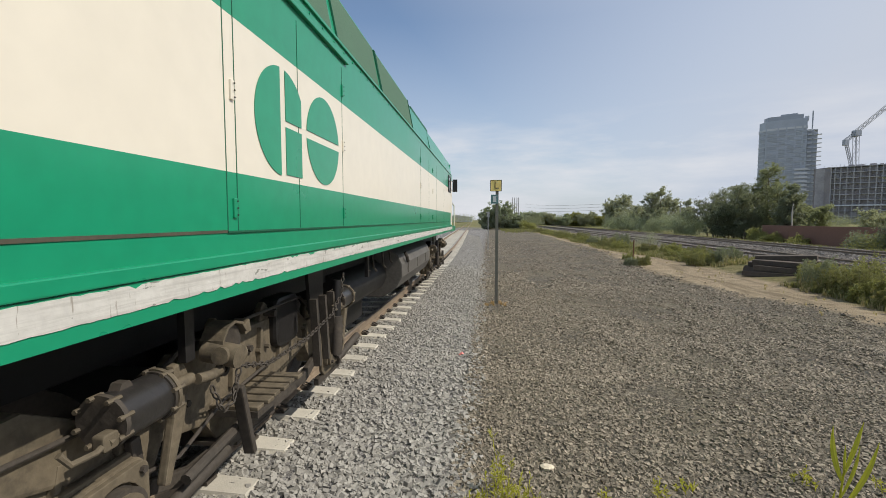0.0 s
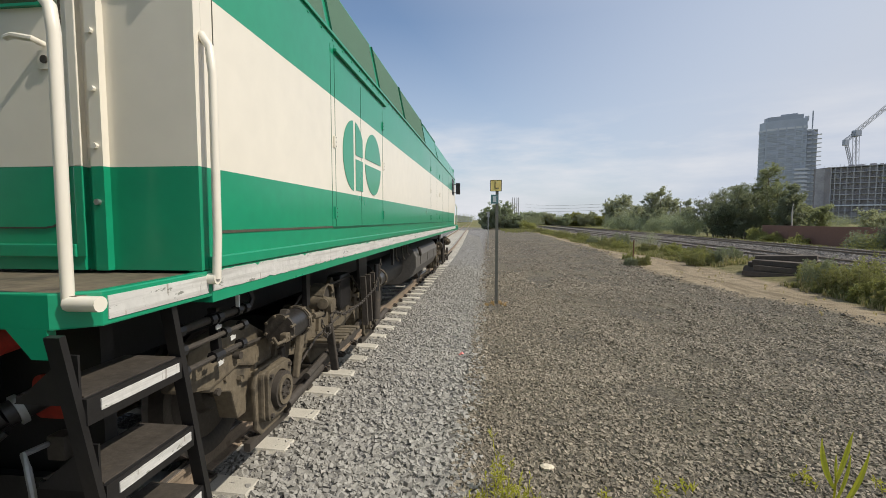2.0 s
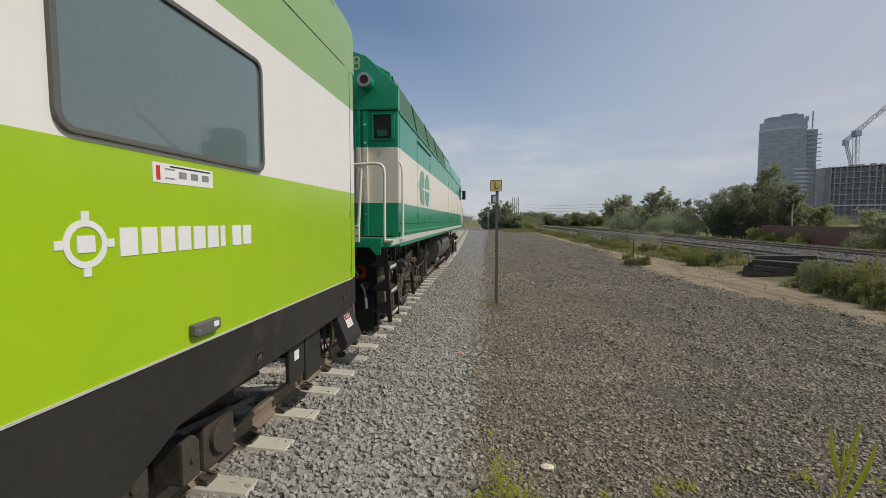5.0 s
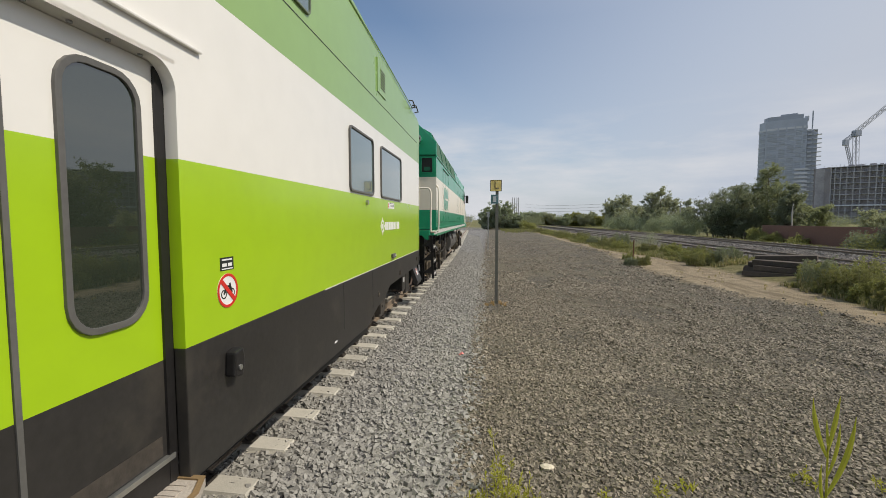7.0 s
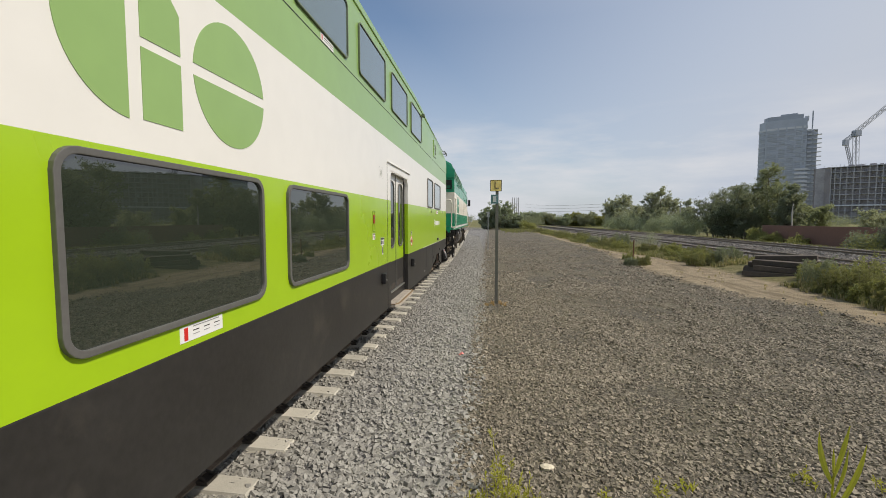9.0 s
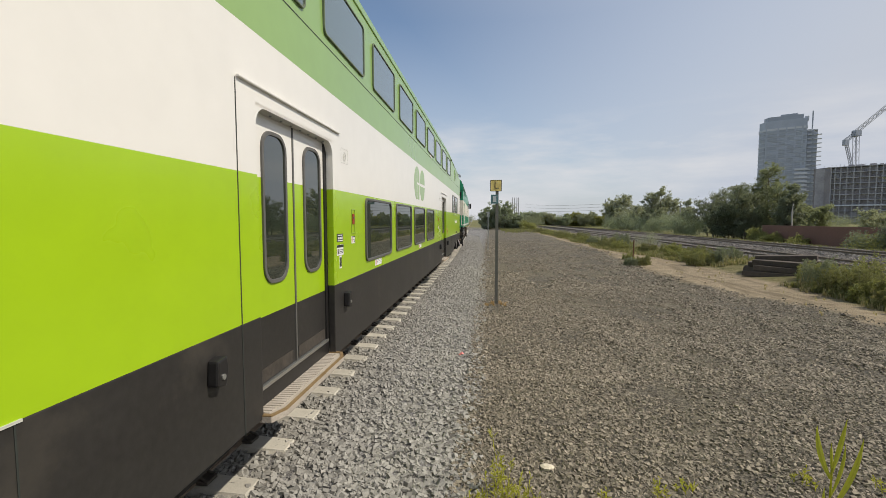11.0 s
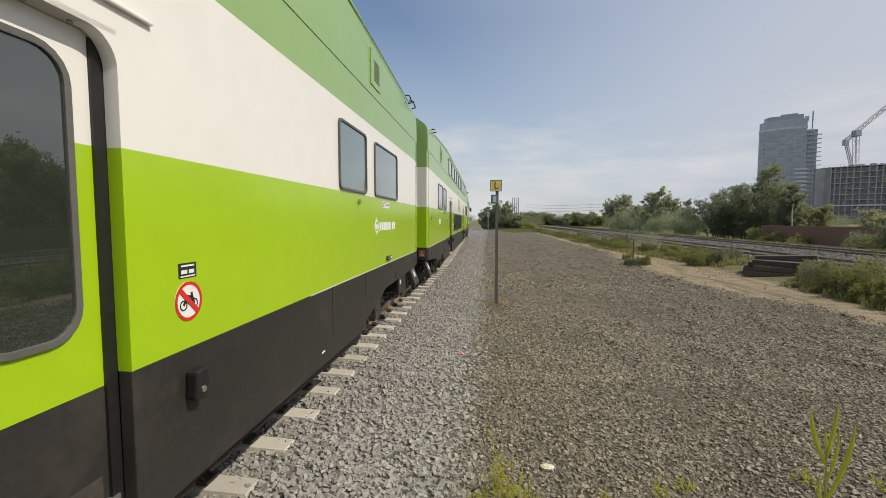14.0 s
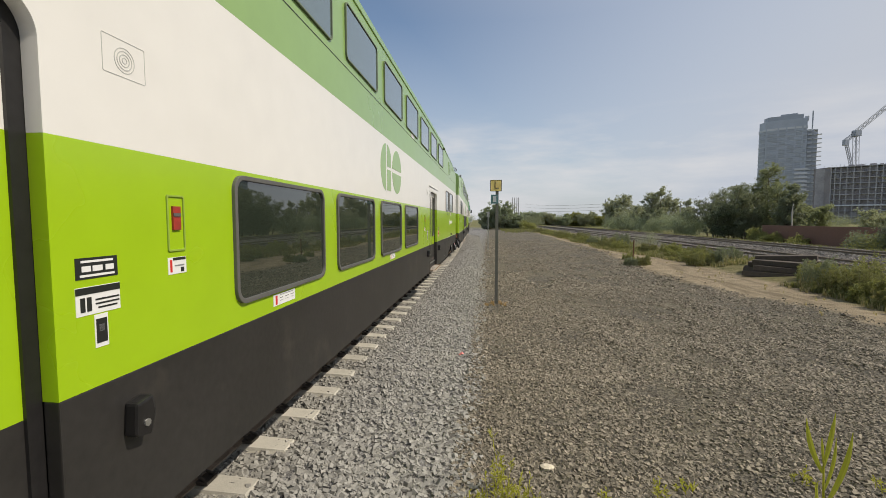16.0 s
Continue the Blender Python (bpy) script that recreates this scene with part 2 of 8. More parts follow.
# ---------------------------------------------------------------- mesh tools
class Shape:
    """Collects faces of one mesh."""

    def __init__(self):
        self.v, self.f = [], []

    def add(self, verts, faces):
        o = len(self.v)
        self.v += [tuple(p) for p in verts]
        self.f += [tuple(i + o for i in f) for f in faces]
        return self

    def box(self, x0, x1, y0, y1, z0, z1):
        v = [(x, y, z) for x in (x0, x1) for y in (y0, y1) for z in (z0, z1)]
        return self.add(v, [(0, 1, 3, 2), (4, 6, 7, 5), (0, 4, 5, 1), (2, 3, 7, 6), (0, 2, 6, 4), (1, 5, 7, 3)])

    def bar(self, a, b, w, h, up=(0, 0, 1)):
        """A rectangular bar from a to b."""
        a, b = Vector(a), Vector(b)
        d = (b - a).normalized()
        s = d.cross(Vector(up))
        s = (s if s.length > 1e-4 else d.cross(Vector((0, 1, 0)))).normalized()
        u = s.cross(d)
        v = [p + s * (i * w / 2) + u * (j * h / 2) for p in (a, b) for i, j in ((-1, -1), (1, -1), (1, 1), (-1, 1))]
        return self.add(v, [(3, 2, 1, 0), (4, 5, 6, 7), (0, 1, 5, 4), (1, 2, 6, 5), (2, 3, 7, 6), (3, 0, 4, 7)])

    def tube(self, pts, r, n=10, ends=None):
        """A round tube through the points; ends: the radius at the last point."""
        pts = [Vector(p) for p in pts]
        rings, m = [], len(pts)
        side = None
        for i, p in enumerate(pts):
            d = (pts[min(i + 1, m - 1)] - pts[max(i - 1, 0)]).normalized()
            if side is None:
                side = d.cross(Vector((0, 0, 1)))
                side = side if side.length > 0.05 else d.cross(Vector((0, 1, 0)))
            side = (side - d * side.dot(d)).normalized()
            up = d.cross(side)
            rr = r if ends is None else r + (ends - r) * i / (m - 1)
            rings += [p + (side * math.cos(a) + up * math.sin(a)) * rr for a in (2 * math.pi * k / n for k in range(n))]
        f = [(i * n + k, i * n + (k + 1) % n, (i + 1) * n + (k + 1) % n, (i + 1) * n + k) for i in range(m - 1) for k in range(n)]
        f += [tuple(range(n - 1, -1, -1)), tuple((m - 1) * n + k for k in range(n))]
        return self.add(rings, f)

    def prism(self, poly, lo, hi, axis="x"):
        """A flat outline pushed from lo to hi along an axis; the outline holds the two other coordinates in order."""
        n = len(poly)

        def at(p, q):
            return {"x": (q, p[0], p[1]), "y": (p[0], q, p[1]), "z": (p[0], p[1], q)}[axis]
        v = [at(p, lo) for p in poly] + [at(p, hi) for p in poly]
        f = [tuple(range(n - 1, -1, -1)), tuple(range(n, 2 * n))] + [(i, (i + 1) % n, n + (i + 1) % n, n + i) for i in range(n)]
        return self.add(v, f)

    def ring(self, outer, inner, lo, hi, axis="x"):
        """A frame between two outlines of equal count."""
        n = len(outer)

        def at(p, q):
            return {"x": (q, p[0], p[1]), "y": (p[0], q, p[1]), "z": (p[0], p[1], q)}[axis]
        v = [at(p, q) for q in (lo, hi) for o in (outer, inner) for p in o]
        f = []
        for i in range(n):
            j = (i + 1) % n
            f += [(2 * n + i, 2 * n + j, 3 * n + j, 3 * n + i), (i, n + i, n + j, j), (i, j, 2 * n + j, 2 * n + i), (n + j, n + i, 3 * n + i, 3 * n + j)]
        return self.add(v, f)

    def loft(self, sections, caps=True):
        n = len(sections[0])
        v = [p for s in sections for p in s]
        f = [(i * n + k, i * n + k + 1, (i + 1) * n + k + 1, (i + 1) * n + k) for i in range(len(sections) - 1) for k in range(n - 1)]
        if caps:
            f += [tuple(range(n - 1, -1, -1)), tuple((len(sections) - 1) * n + k for k in range(n))]
        return self.add(v, f)


def rrect(a0, a1, b0, b1, r, n=5):
    """A rounded rectangle."""
    pts = []
    for ca, cb, s in ((a1 - r, b1 - r, 0), (a0 + r, b1 - r, 90), (a0 + r, b0 + r, 180), (a1 - r, b0 + r, 270)):
        pts += [(ca + r * math.cos(radians(s + 90 * k / n)), cb + r * math.sin(radians(s + 90 * k / n))) for k in range(n + 1)]
    return pts


def disc(a, b, r, n=24, ra=1.0):
    return [(a + ra * r * math.cos(2 * math.pi * k / n), b + r * math.sin(2 * math.pi * k / n)) for k in range(n)]


def as_mesh(name, shape, material, bevel=0.0, smooth=False):
    me = bpy.data.meshes.new(name)
    bm = bmesh.new()
    vs = [bm.verts.new(p) for p in shape.v]
    for f in shape.f:
        try:
            bm.faces.new([vs[i] for i in f])
        except ValueError:
            pass
    bmesh.ops.recalc_face_normals(bm, faces=bm.faces)
    if bevel:
        sharp = [e for e in bm.edges if len(e.link_faces) == 2 and e.calc_face_angle(0) > 0.7]
        bmesh.ops.bevel(bm, geom=sharp, offset=bevel, segments=2, affect="EDGES", profile=0.6, clamp_overlap=True)
    if smooth:
        for f in bm.faces:
            f.smooth = True
        for e in bm.edges:
            e.smooth = len(e.link_faces) == 2 and e.calc_face_angle(0) < 0.7
    bm.to_mesh(me)
    bm.free()
    me.materials.append(material)
    return me


def part(name, shape, material, parent, label="", bevel=0.0, smooth=False):
    ob = new(name, as_mesh(name, shape, material, bevel, smooth))
    ob.parent = parent
    return tagged(ob, label=label)


def thing(name, label, category, group="", kind="", at=None):
    ob = new(name)
    ob.empty_display_size = 0.2
    if at is not None:
        ob.matrix_basis = at
    return tagged(ob, label, category, group, kind)


def solid(name, shape, material, label, category, group="", kind="", at=None, bevel=0.0, smooth=False):
    """A thing of one mesh."""
    ob = new(name, as_mesh(name, shape, material, bevel, smooth))
    if at is not None:
        ob.matrix_basis = at
    return tagged(ob, label, category, group, kind)


def letters(name, text, size, m, material, parent, label="", bold=0.0):
    """Built-in lettering, centred, as a thin mesh."""
    cu = bpy.data.curves.new(name, "FONT")
    cu.body, cu.size, cu.extrude, cu.align_x, cu.align_y, cu.offset = text, size, 0.0015, "CENTER", "CENTER", bold
    tmp = bpy.data.objects.new(name, cu)
    me = bpy.data.meshes.new_from_object(tmp)
    bpy.data.objects.remove(tmp)
    me.materials.clear()
    me.materials.append(material)
    ob = new(name, me)
    ob.parent = parent
    ob.matrix_basis = m
    return tagged(ob, label=label)


def on_side(x, y, z, up=0):
    """The pose of lettering on a side that faces +x."""
    return Matrix(((0, 0, 1, x), (1, 0, 0, y), (0, 1, 0, z), (0, 0, 0, 1)))


def big_mesh(name, verts, faces, material, smooth=False):
    """Many pieces from arrays: verts (n, 3), faces (m, 3 or 4)."""
    me = bpy.data.meshes.new(name)
    k = faces.shape[1]
    me.vertices.add(len(verts))
    me.vertices.foreach_set("co", verts.astype(np.float32).ravel())
    me.loops.add(faces.size)
    me.loops.foreach_set("vertex_index", faces.astype(np.int32).ravel())
    me.polygons.add(len(faces))
    me.polygons.foreach_set("loop_start", np.arange(0, faces.size, k, dtype=np.int32))
    me.polygons.foreach_set("loop_total", np.full(len(faces), k, dtype=np.int32))
    me.polygons.foreach_set("use_smooth", np.full(len(faces), smooth))
    me.update(calc_edges=True)
    me.validate()
    me.materials.append(material)
    return new(name, me)


# ---------------------------------------------------------------- the line of the main track
TRACK = -2.95                     # its centre beside the camera


def bend(y):
    """How far the line has swung to the west at y, and its slope there."""
    if y < 12:
        return 0.0, 0.0
    if y < 36:
        return 0.00071 * (y - 12) ** 2, 0.00142 * (y - 12)
    return 0.00071 * 24 ** 2 + 0.0341 * (y - 36), 0.0341


def on_line(y, along=0.0):
    """The pose of a vehicle whose middle is at y on the line."""
    off, slope = bend(y)
    return pose(TRACK - off, y, 0, 0, 0, math.degrees(math.atan(slope))) @ Matrix.Translation((0, along, 0))


# ---------------------------------------------------------------- ground
def ground_height(x, y):
    off, _ = bend(y)
    u = x + off
    z = -0.10
    if u < -0.2:
        z = -0.10 + 0.07 * min(1, (-0.2 - u) / 1.0)
    if u < -5.0:
        z = -0.03 - 0.25 * min(1, (-5.0 - u) / 1.5)
    if x > 9.4:
        z = -0.10 + 0.32 * min(1, (x - 9.4) / 2.2)
    if 1.0 < x < 9.4 and 5 < y < 60:                     # ruts and heaps of the yard
        soft = min(1, (y - 5) / 2, (x - 1.0) / 1.0, (9.4 - x) / 1.0)
        z += soft * (0.08 * noise.noise((x * 0.7, y * 0.35, 3.1)) + 0.04 * noise.noise((x * 2.1, y * 1.2, 7.7)))
    if x > 21.5:
        z = 0.22 - 0.5 * min(1, (x - 21.5) / 3.0)
    return z


def build_ground():
    xs = [-900, -400, -150, -60, -25, -12, -8, -6.5, -5.8, -5, -4, -3, -2, -1.2, -0.7, -0.2, 0.4, 1.0, 1.4, 1.8, 2.2, 2.6, 3, 3.4, 3.8, 4.2, 4.6, 5, 5.4, 5.8, 6.2, 6.6, 7, 7.4, 8, 8.6, 9.1, 9.4, 9.9, 10.4, 11, 11.6, 12.5, 14,
          16, 18, 20, 21.5, 22.5, 23.5, 24.5, 28, 35, 50, 80, 150, 400, 1000]
    ys = [-400, -150, -60, -30] + [-20, -10, 0] + [3 + 0.5 * i for i in range(74)] + [42, 46, 50, 56, 62, 70, 80, 95, 120, 160, 220, 320, 500, 900, 1500, 2600]
    v, f = [], []
    for y in ys:
        for x in xs:
            xx = x - bend(y)[0] if -13 < x < 6.5 else x
            v.append((xx, y, ground_height(xx, y)))
    n = len(xs)
    f = [(j * n + i, j * n + i + 1, (j + 1) * n + i + 1, (j + 1) * n + i) for j in range(len(ys) - 1) for i in range(n - 1)]
    s = Shape().add(v, f)
    ob = new("ground", as_mesh("ground", s, GROUND, smooth=True))
    tagged(ob, "gravel yard with a sandy path and grassy verge", "ground", kind="structure")
    return ob


def ground_material():
    m = bpy.data.materials.new("gravel_path_and_verge")
    m.use_nodes = True
    n, l = m.node_tree.nodes, m.node_tree.links
    bsdf = n["Principled BSDF"]
    geo = n.new("ShaderNodeTexCoord")
    sep = n.new("ShaderNodeSeparateXYZ")
    l.new(geo.outputs["Object"], sep.inputs["Vector"])

    def tex(scale, detail=6, rough=0.6):
        t = n.new("ShaderNodeTexNoise")
        t.inputs["Scale"].default_value, t.inputs["Detail"].default_value, t.inputs["Roughness"].default_value = scale, detail, rough
        l.new(geo.outputs["Object"], t.inputs["Vector"])
        return t.outputs["Fac"]

    def maths(op, a, b):
        k = n.new("ShaderNodeMath")
        k.operation = op
        for i, w in enumerate((a, b)):
            if isinstance(w, (int, float)):
                k.inputs[i].default_value = w
            else:
                l.new(w, k.inputs[i])
        return k.outputs["Value"]

    def ranged(x, a, b, c=0.0, d=1.0):
        k = n.new("ShaderNodeMapRange")
        for name, w in (("From Min", a), ("From Max", b), ("To Min", c), ("To Max", d)):
            k.inputs[name].default_value = w
        l.new(x, k.inputs["Value"])
        return k.outputs["Result"]

    def mixed(fac, a, b):
        k = n.new("ShaderNodeMix")
        k.data_type = "RGBA"
        l.new(fac, k.inputs["Factor"])
        for name, w in (("A", a), ("B", b)):
            if isinstance(w, tuple):
                k.inputs[name].default_value = (*w, 1)
            else:
                l.new(w, k.inputs[name])
        return k.outputs["Result"]

    def less(value, edge):
        return maths("SUBTRACT", value, edge)

    Y = sep.outputs["Y"]
    wob = ranged(tex(0.6), 0.3, 0.7, -0.35, 0.35)
    x = maths("ADD", sep.outputs["X"], wob)
    xs = maths("ADD", sep.outputs["X"], ranged(tex(1.6), 0.3, 0.7, -0.35, 0.35))
    path_edge = maths("ADD", ranged(Y, 8.5, 15.0, 7.9, 6.3), ranged(Y, 19, 28, 0, 1.0))
    grass_edge = maths("ADD", ranged(Y, 9, 14.7, 8.3, 9.3), ranged(Y, 25, 29, 0, -1.3))
    pebble = tex(34, 3)
    coarse = tex(16, 4)
    patch = tex(0.5, 7)
    gravel = mixed(ranged(pebble, 0.36, 0.64), (0.060, 0.053, 0.042), (0.215, 0.19, 0.15))
    gravel = mixed(ranged(patch, 0.44, 0.60, 0, 0.9), gravel, mixed(ranged(pebble, 0.3, 0.7), (0.105, 0.092, 0.063), (0.25, 0.222, 0.165)))
    gravel = mixed(ranged(coarse, 0.56, 0.66, 0, 0.6), gravel, (0.050, 0.044, 0.038))
    ballast = mixed(ranged(pebble, 0.35, 0.65), (0.10, 0.095, 0.09), (0.32, 0.31, 0.295))
    dirt = mixed(ranged(tex(2.4), 0.3, 0.7), (0.235, 0.185, 0.12), (0.40, 0.325, 0.22))
    rut = n.new("ShaderNodeTexNoise")
    along = n.new("ShaderNodeMapping")
    along.inputs["Scale"].default_value = (2.6, 0.28, 1)
    l.new(geo.outputs["Object"], along.inputs["Vector"])
    l.new(along.outputs["Vector"], rut.inputs["Vector"])
    rut.inputs["Scale"].default_value, rut.inputs["Detail"].default_value = 1.0, 5
    dirt = mixed(ranged(rut.outputs["Fac"], 0.5, 0.62, 0, 0.7), dirt, (0.175, 0.14, 0.09))
    grass = mixed(ranged(tex(2.2), 0.35, 0.65), (0.10, 0.105, 0.040), (0.26, 0.22, 0.11))
    stone = mixed(ranged(tex(9), 0.35, 0.65), (0.055, 0.048, 0.042), (0.20, 0.185, 0.165))
    field = mixed(ranged(tex(0.05), 0.35, 0.65), (0.12, 0.125, 0.05), (0.22, 0.20, 0.09))
    c = mixed(ranged(xs, -0.55, 0.05), ballast, gravel)
    c = mixed(ranged(less(x, path_edge), -0.15, 0.30), c, dirt)
    c = mixed(ranged(less(x, grass_edge), -0.1, 0.5), c, grass)
    c = mixed(ranged(xs, 11.2, 11.7), c, stone)
    c = mixed(ranged(xs, 21.6, 22.4), c, field)
    far = ranged(sep.outputs["Y"], 95, 130)
    c = mixed(far, c, field)
    west = ranged(sep.outputs["X"], -7.5, -9.0)
    c = mixed(west, c, field)
    l.new(c, bsdf.inputs["Base Color"])
    bsdf.inputs["Roughness"].default_value = 0.95
    bsdf.inputs["Specular IOR Level"].default_value = 0.2
    bp = n.new("ShaderNodeBump")
    bp.inputs["Strength"].default_value, bp.inputs["Distance"].default_value = 1.0, 0.05
    l.new(maths("ADD", pebble, tex(11, 4)), bp.inputs["Height"])
    l.new(bp.outputs["Normal"], bsdf.inputs["Normal"])
    return m


GROUND = ground_material()
ground = build_ground()


def stones(name, label, count, place, size, material, seed, flat=0.6, plain=False):
    """Loose broken stones, each an uneven angular lump."""
    rng = np.random.default_rng(seed)
    ico = np.array([(-1, -1, -1), (1, -1, -1), (1, 1, -1), (-1, 1, -1), (-1, -1, 1), (1, -1, 1), (1, 1, 1), (-1, 1, 1)]) * 0.62
    tri = np.array([(0, 3, 2), (0, 2, 1), (4, 5, 6), (4, 6, 7), (0, 1, 5), (0, 5, 4), (1, 2, 6), (1, 6, 5), (2, 3, 7), (2, 7, 6), (3, 0, 4), (3, 4, 7)])
    if plain:                                             # six corners are enough further off
        ico = np.array([(-1, 0, 0), (1, 0, 0), (0, -1, 0), (0, 1, 0), (0, 0, -1), (0, 0, 1)]) * 0.95
        tri = np.array([(0, 2, 5), (2, 1, 5), (1, 3, 5), (3, 0, 5), (2, 0, 4), (1, 2, 4), (3, 1, 4), (0, 3, 4)])
    k = len(ico)
    p = place(rng, count)
    count = len(p)
    s = rng.uniform(size[0], size[1], (count, 1, 1)) * rng.uniform(0.55, 1.25, (count, 1, 3)) * np.array((1.0, 1.0, 0.8)) * 0.5
    v = (ico[None] + rng.normal(size=(count, k, 3)) * 0.17) * s
    q = rng.normal(size=(count, 4)) * np.array((1.0, 0.45, 0.45, 1.0))
    q /= np.linalg.norm(q, axis=1, keepdims=True)
    w, x, y, z = q.T
    rot = np.stack([np.stack([1 - 2 * (y * y + z * z), 2 * (x * y - z * w), 2 * (x * z + y * w)], 1),
                    np.stack([2 * (x * y + z * w), 1 - 2 * (x * x + z * z), 2 * (y * z - x * w)], 1),
                    np.stack([2 * (x * z - y * w), 2 * (y * z + x * w), 1 - 2 * (x * x + y * y)], 1)], 1)
    v = np.einsum("nij,nkj->nki", rot, v)
    v[:, :, 2] *= flat + 0.25
    v += p[:, None, :]
    f = (tri[None] + k * np.arange(count)[:, None, None]).reshape(-1, 3)
    ob = big_mesh(name, v.reshape(-1, 3), f, material)
    return tagged(ob, label, "gravel", kind="stuff")


def heights(xy):
    return np.array([ground_height(a, b) for a, b in xy])


def bed_near(rng, n):
    y = 1.9 + 16 * rng.random(n) ** 1.5
    u = rng.uniform(-2.95, -0.05, n)
    off = np.array([bend(b)[0] for b in y])
    keep = (u < -0.25 + 0.20 * rng.normal(size=n))
    xy = np.stack([u - off, y], 1)[keep]
    return np.column_stack([xy, heights(xy) + rng.uniform(-0.012, 0.016, len(xy))])


def bed_far(rng, n):
    y = 17 + 40 * rng.random(n) ** 1.3
    u = rng.uniform(-2.6, -0.12, n)
    off = np.array([bend(b)[0] for b in y])
    xy = np.stack([u - off, y], 1)
    return np.column_stack([xy, heights(xy)])


def bed_behind(rng, n):
    xy = np.stack([rng.uniform(-1.3, -0.25, n), rng.uniform(-9, 1.95, n)], 1)
    return np.column_stack([xy, heights(xy)])


def yard_behind(rng, n):
    xy = np.stack([rng.uniform(-0.3, 7, n), rng.uniform(-8, 2.5, n)], 1)
    return np.column_stack([xy, heights(xy)])


def path_edge(y):
    """Where the gravel gives way to the sandy path."""
    return np.interp(y, (8.5, 15.0, 19, 28), (7.9, 6.3, 6.4, 7.4))


def yard(y0, y1, power, clump):
    def place(rng, n):
        y = y0 + (y1 - y0) * rng.random(n) ** power
        x = -0.3 + (1.1 + y * 1.05) * rng.random(n)
        drift = np.array([noise.noise((a * 0.9, b * 0.45, 1.7)) + 0.6 * noise.noise((a * 2.6, b * 1.4, 5.2)) for a, b in zip(x, y)])
        keep = (x < path_edge(y) + 0.35 * drift + 0.25 * rng.normal(size=n)) & (x > -0.25 + 0.12 * rng.normal(size=n)) & (drift * clump > rng.uniform(-0.55, 0.35, n) * clump - 0.25 * (1 - clump))
        xy = np.stack([x, y], 1)[keep]
        return np.column_stack([xy, heights(xy) + rng.uniform(-0.006, 0.009, len(xy))])
    return place


stones("ballast_stones", "crushed light grey ballast heaped beside the rail", 37000, bed_near, (0.038, 0.078), STONE, 3)
stones("ballast_stones", "crushed light grey ballast further along the line", 12000, bed_far, (0.055, 0.10), STONE, 4, plain=True)
stones("gravel_stones", "small brown gravel stones lying on the yard", 52000, yard(2.4, 6.0, 1.2, 0.55), (0.016, 0.056), DARK_STONE, 5)
stones("gravel_stones", "brown gravel stones across the middle of the yard", 98000, yard(5.6, 14, 1.25, 0.5), (0.024, 0.078), DARK_STONE, 6, plain=True)
stones("gravel_stones", "scattered brown gravel further across the yard", 62000, yard(13, 45, 1.4, 0.6), (0.045, 0.125), DARK_STONE, 9, plain=True)
def far_bed(rng, n):
    y = 14 + 56 * rng.random(n) ** 1.4
    x = np.where(rng.random(n) < 0.5, rng.normal(13.6, 0.95, n), rng.normal(18.6, 1.5, n))
    xy = np.stack([np.clip(x, 11.5, 21.4), y], 1)
    return np.column_stack([xy, heights(xy) + rng.uniform(0.0, 0.05, n)])


stones("ballast_stones", "brown-grey ballast round the far tracks", 24000, far_bed, (0.07, 0.15), FAR_STONE, 10, plain=True)
stones("ballast_stones", "crushed light grey ballast behind the viewpoint", 6000, bed_behind, (0.05, 0.09), STONE, 7, plain=True)
stones("gravel_stones", "brown gravel stones behind the viewpoint", 8000, yard_behind, (0.03, 0.08), DARK_STONE, 8, plain=True)


# ---------------------------------------------------------------- tracks
def rail_shape(x, y0, y1, curved, step=3.0):
    """The section of a rail, foot, web and head, swept along the line."""
    sec = [(-0.07, 0.02), (-0.07, 0.032), (-0.012, 0.05), (-0.010, 0.135), (-0.036, 0.148), (-0.036, 0.176), (-0.028, 0.18), (0.028, 0.18), (0.036, 0.176),
           (0.036, 0.148), (0.010, 0.135), (0.012, 0.05), (0.07, 0.032), (0.07, 0.02)]
    n = max(2, int((y1 - y0) / step))
    secs = []
    for i in range(n + 1):
        y = y0 + (y1 - y0) * i / n
        off = bend(y)[0] if curved else 0
        secs.append([(x - off + a, y, b) for a, b in sec])
    return Shape().loft(secs)


def build_track(name, x, label, curved, z=0.0, y0=-40, y1=420):
    t = thing(name, label, "railway track", kind="structure")
    t.location.z = z
    for side in (-1, 1):
        part("rail", rail_shape(x + side * 0.7535, y0, y1, curved), RAIL, t, "rusty steel rail")
        if not curved:
            continue
        top = Shape()
        n = int((y1 - y0) / 3)
        secs = []
        for i in range(n + 1):
            y = y0 + (y1 - y0) * i / n
            c = x + side * 0.7535 - (bend(y)[0] if curved else 0)
            secs.append([(c - 0.022, y, 0.1795), (c - 0.02, y, 0.1825), (c + 0.02, y, 0.1825), (c + 0.022, y, 0.1795)])
        part("railhead", top.loft(secs), RAILHEAD, t, "worn bright top of the rail")
    return t


main_track = build_track("track_main", TRACK, "main track on concrete ties in grey ballast", True)
far_track = build_track("track_far_near", 13.6, "rusty track on a low embankment", False, z=0.19, y0=-60, y1=600)
build_track("track_far_second", 18.9, "second rusty track on a low embankment", False, z=0.19, y0=-60, y1=600)

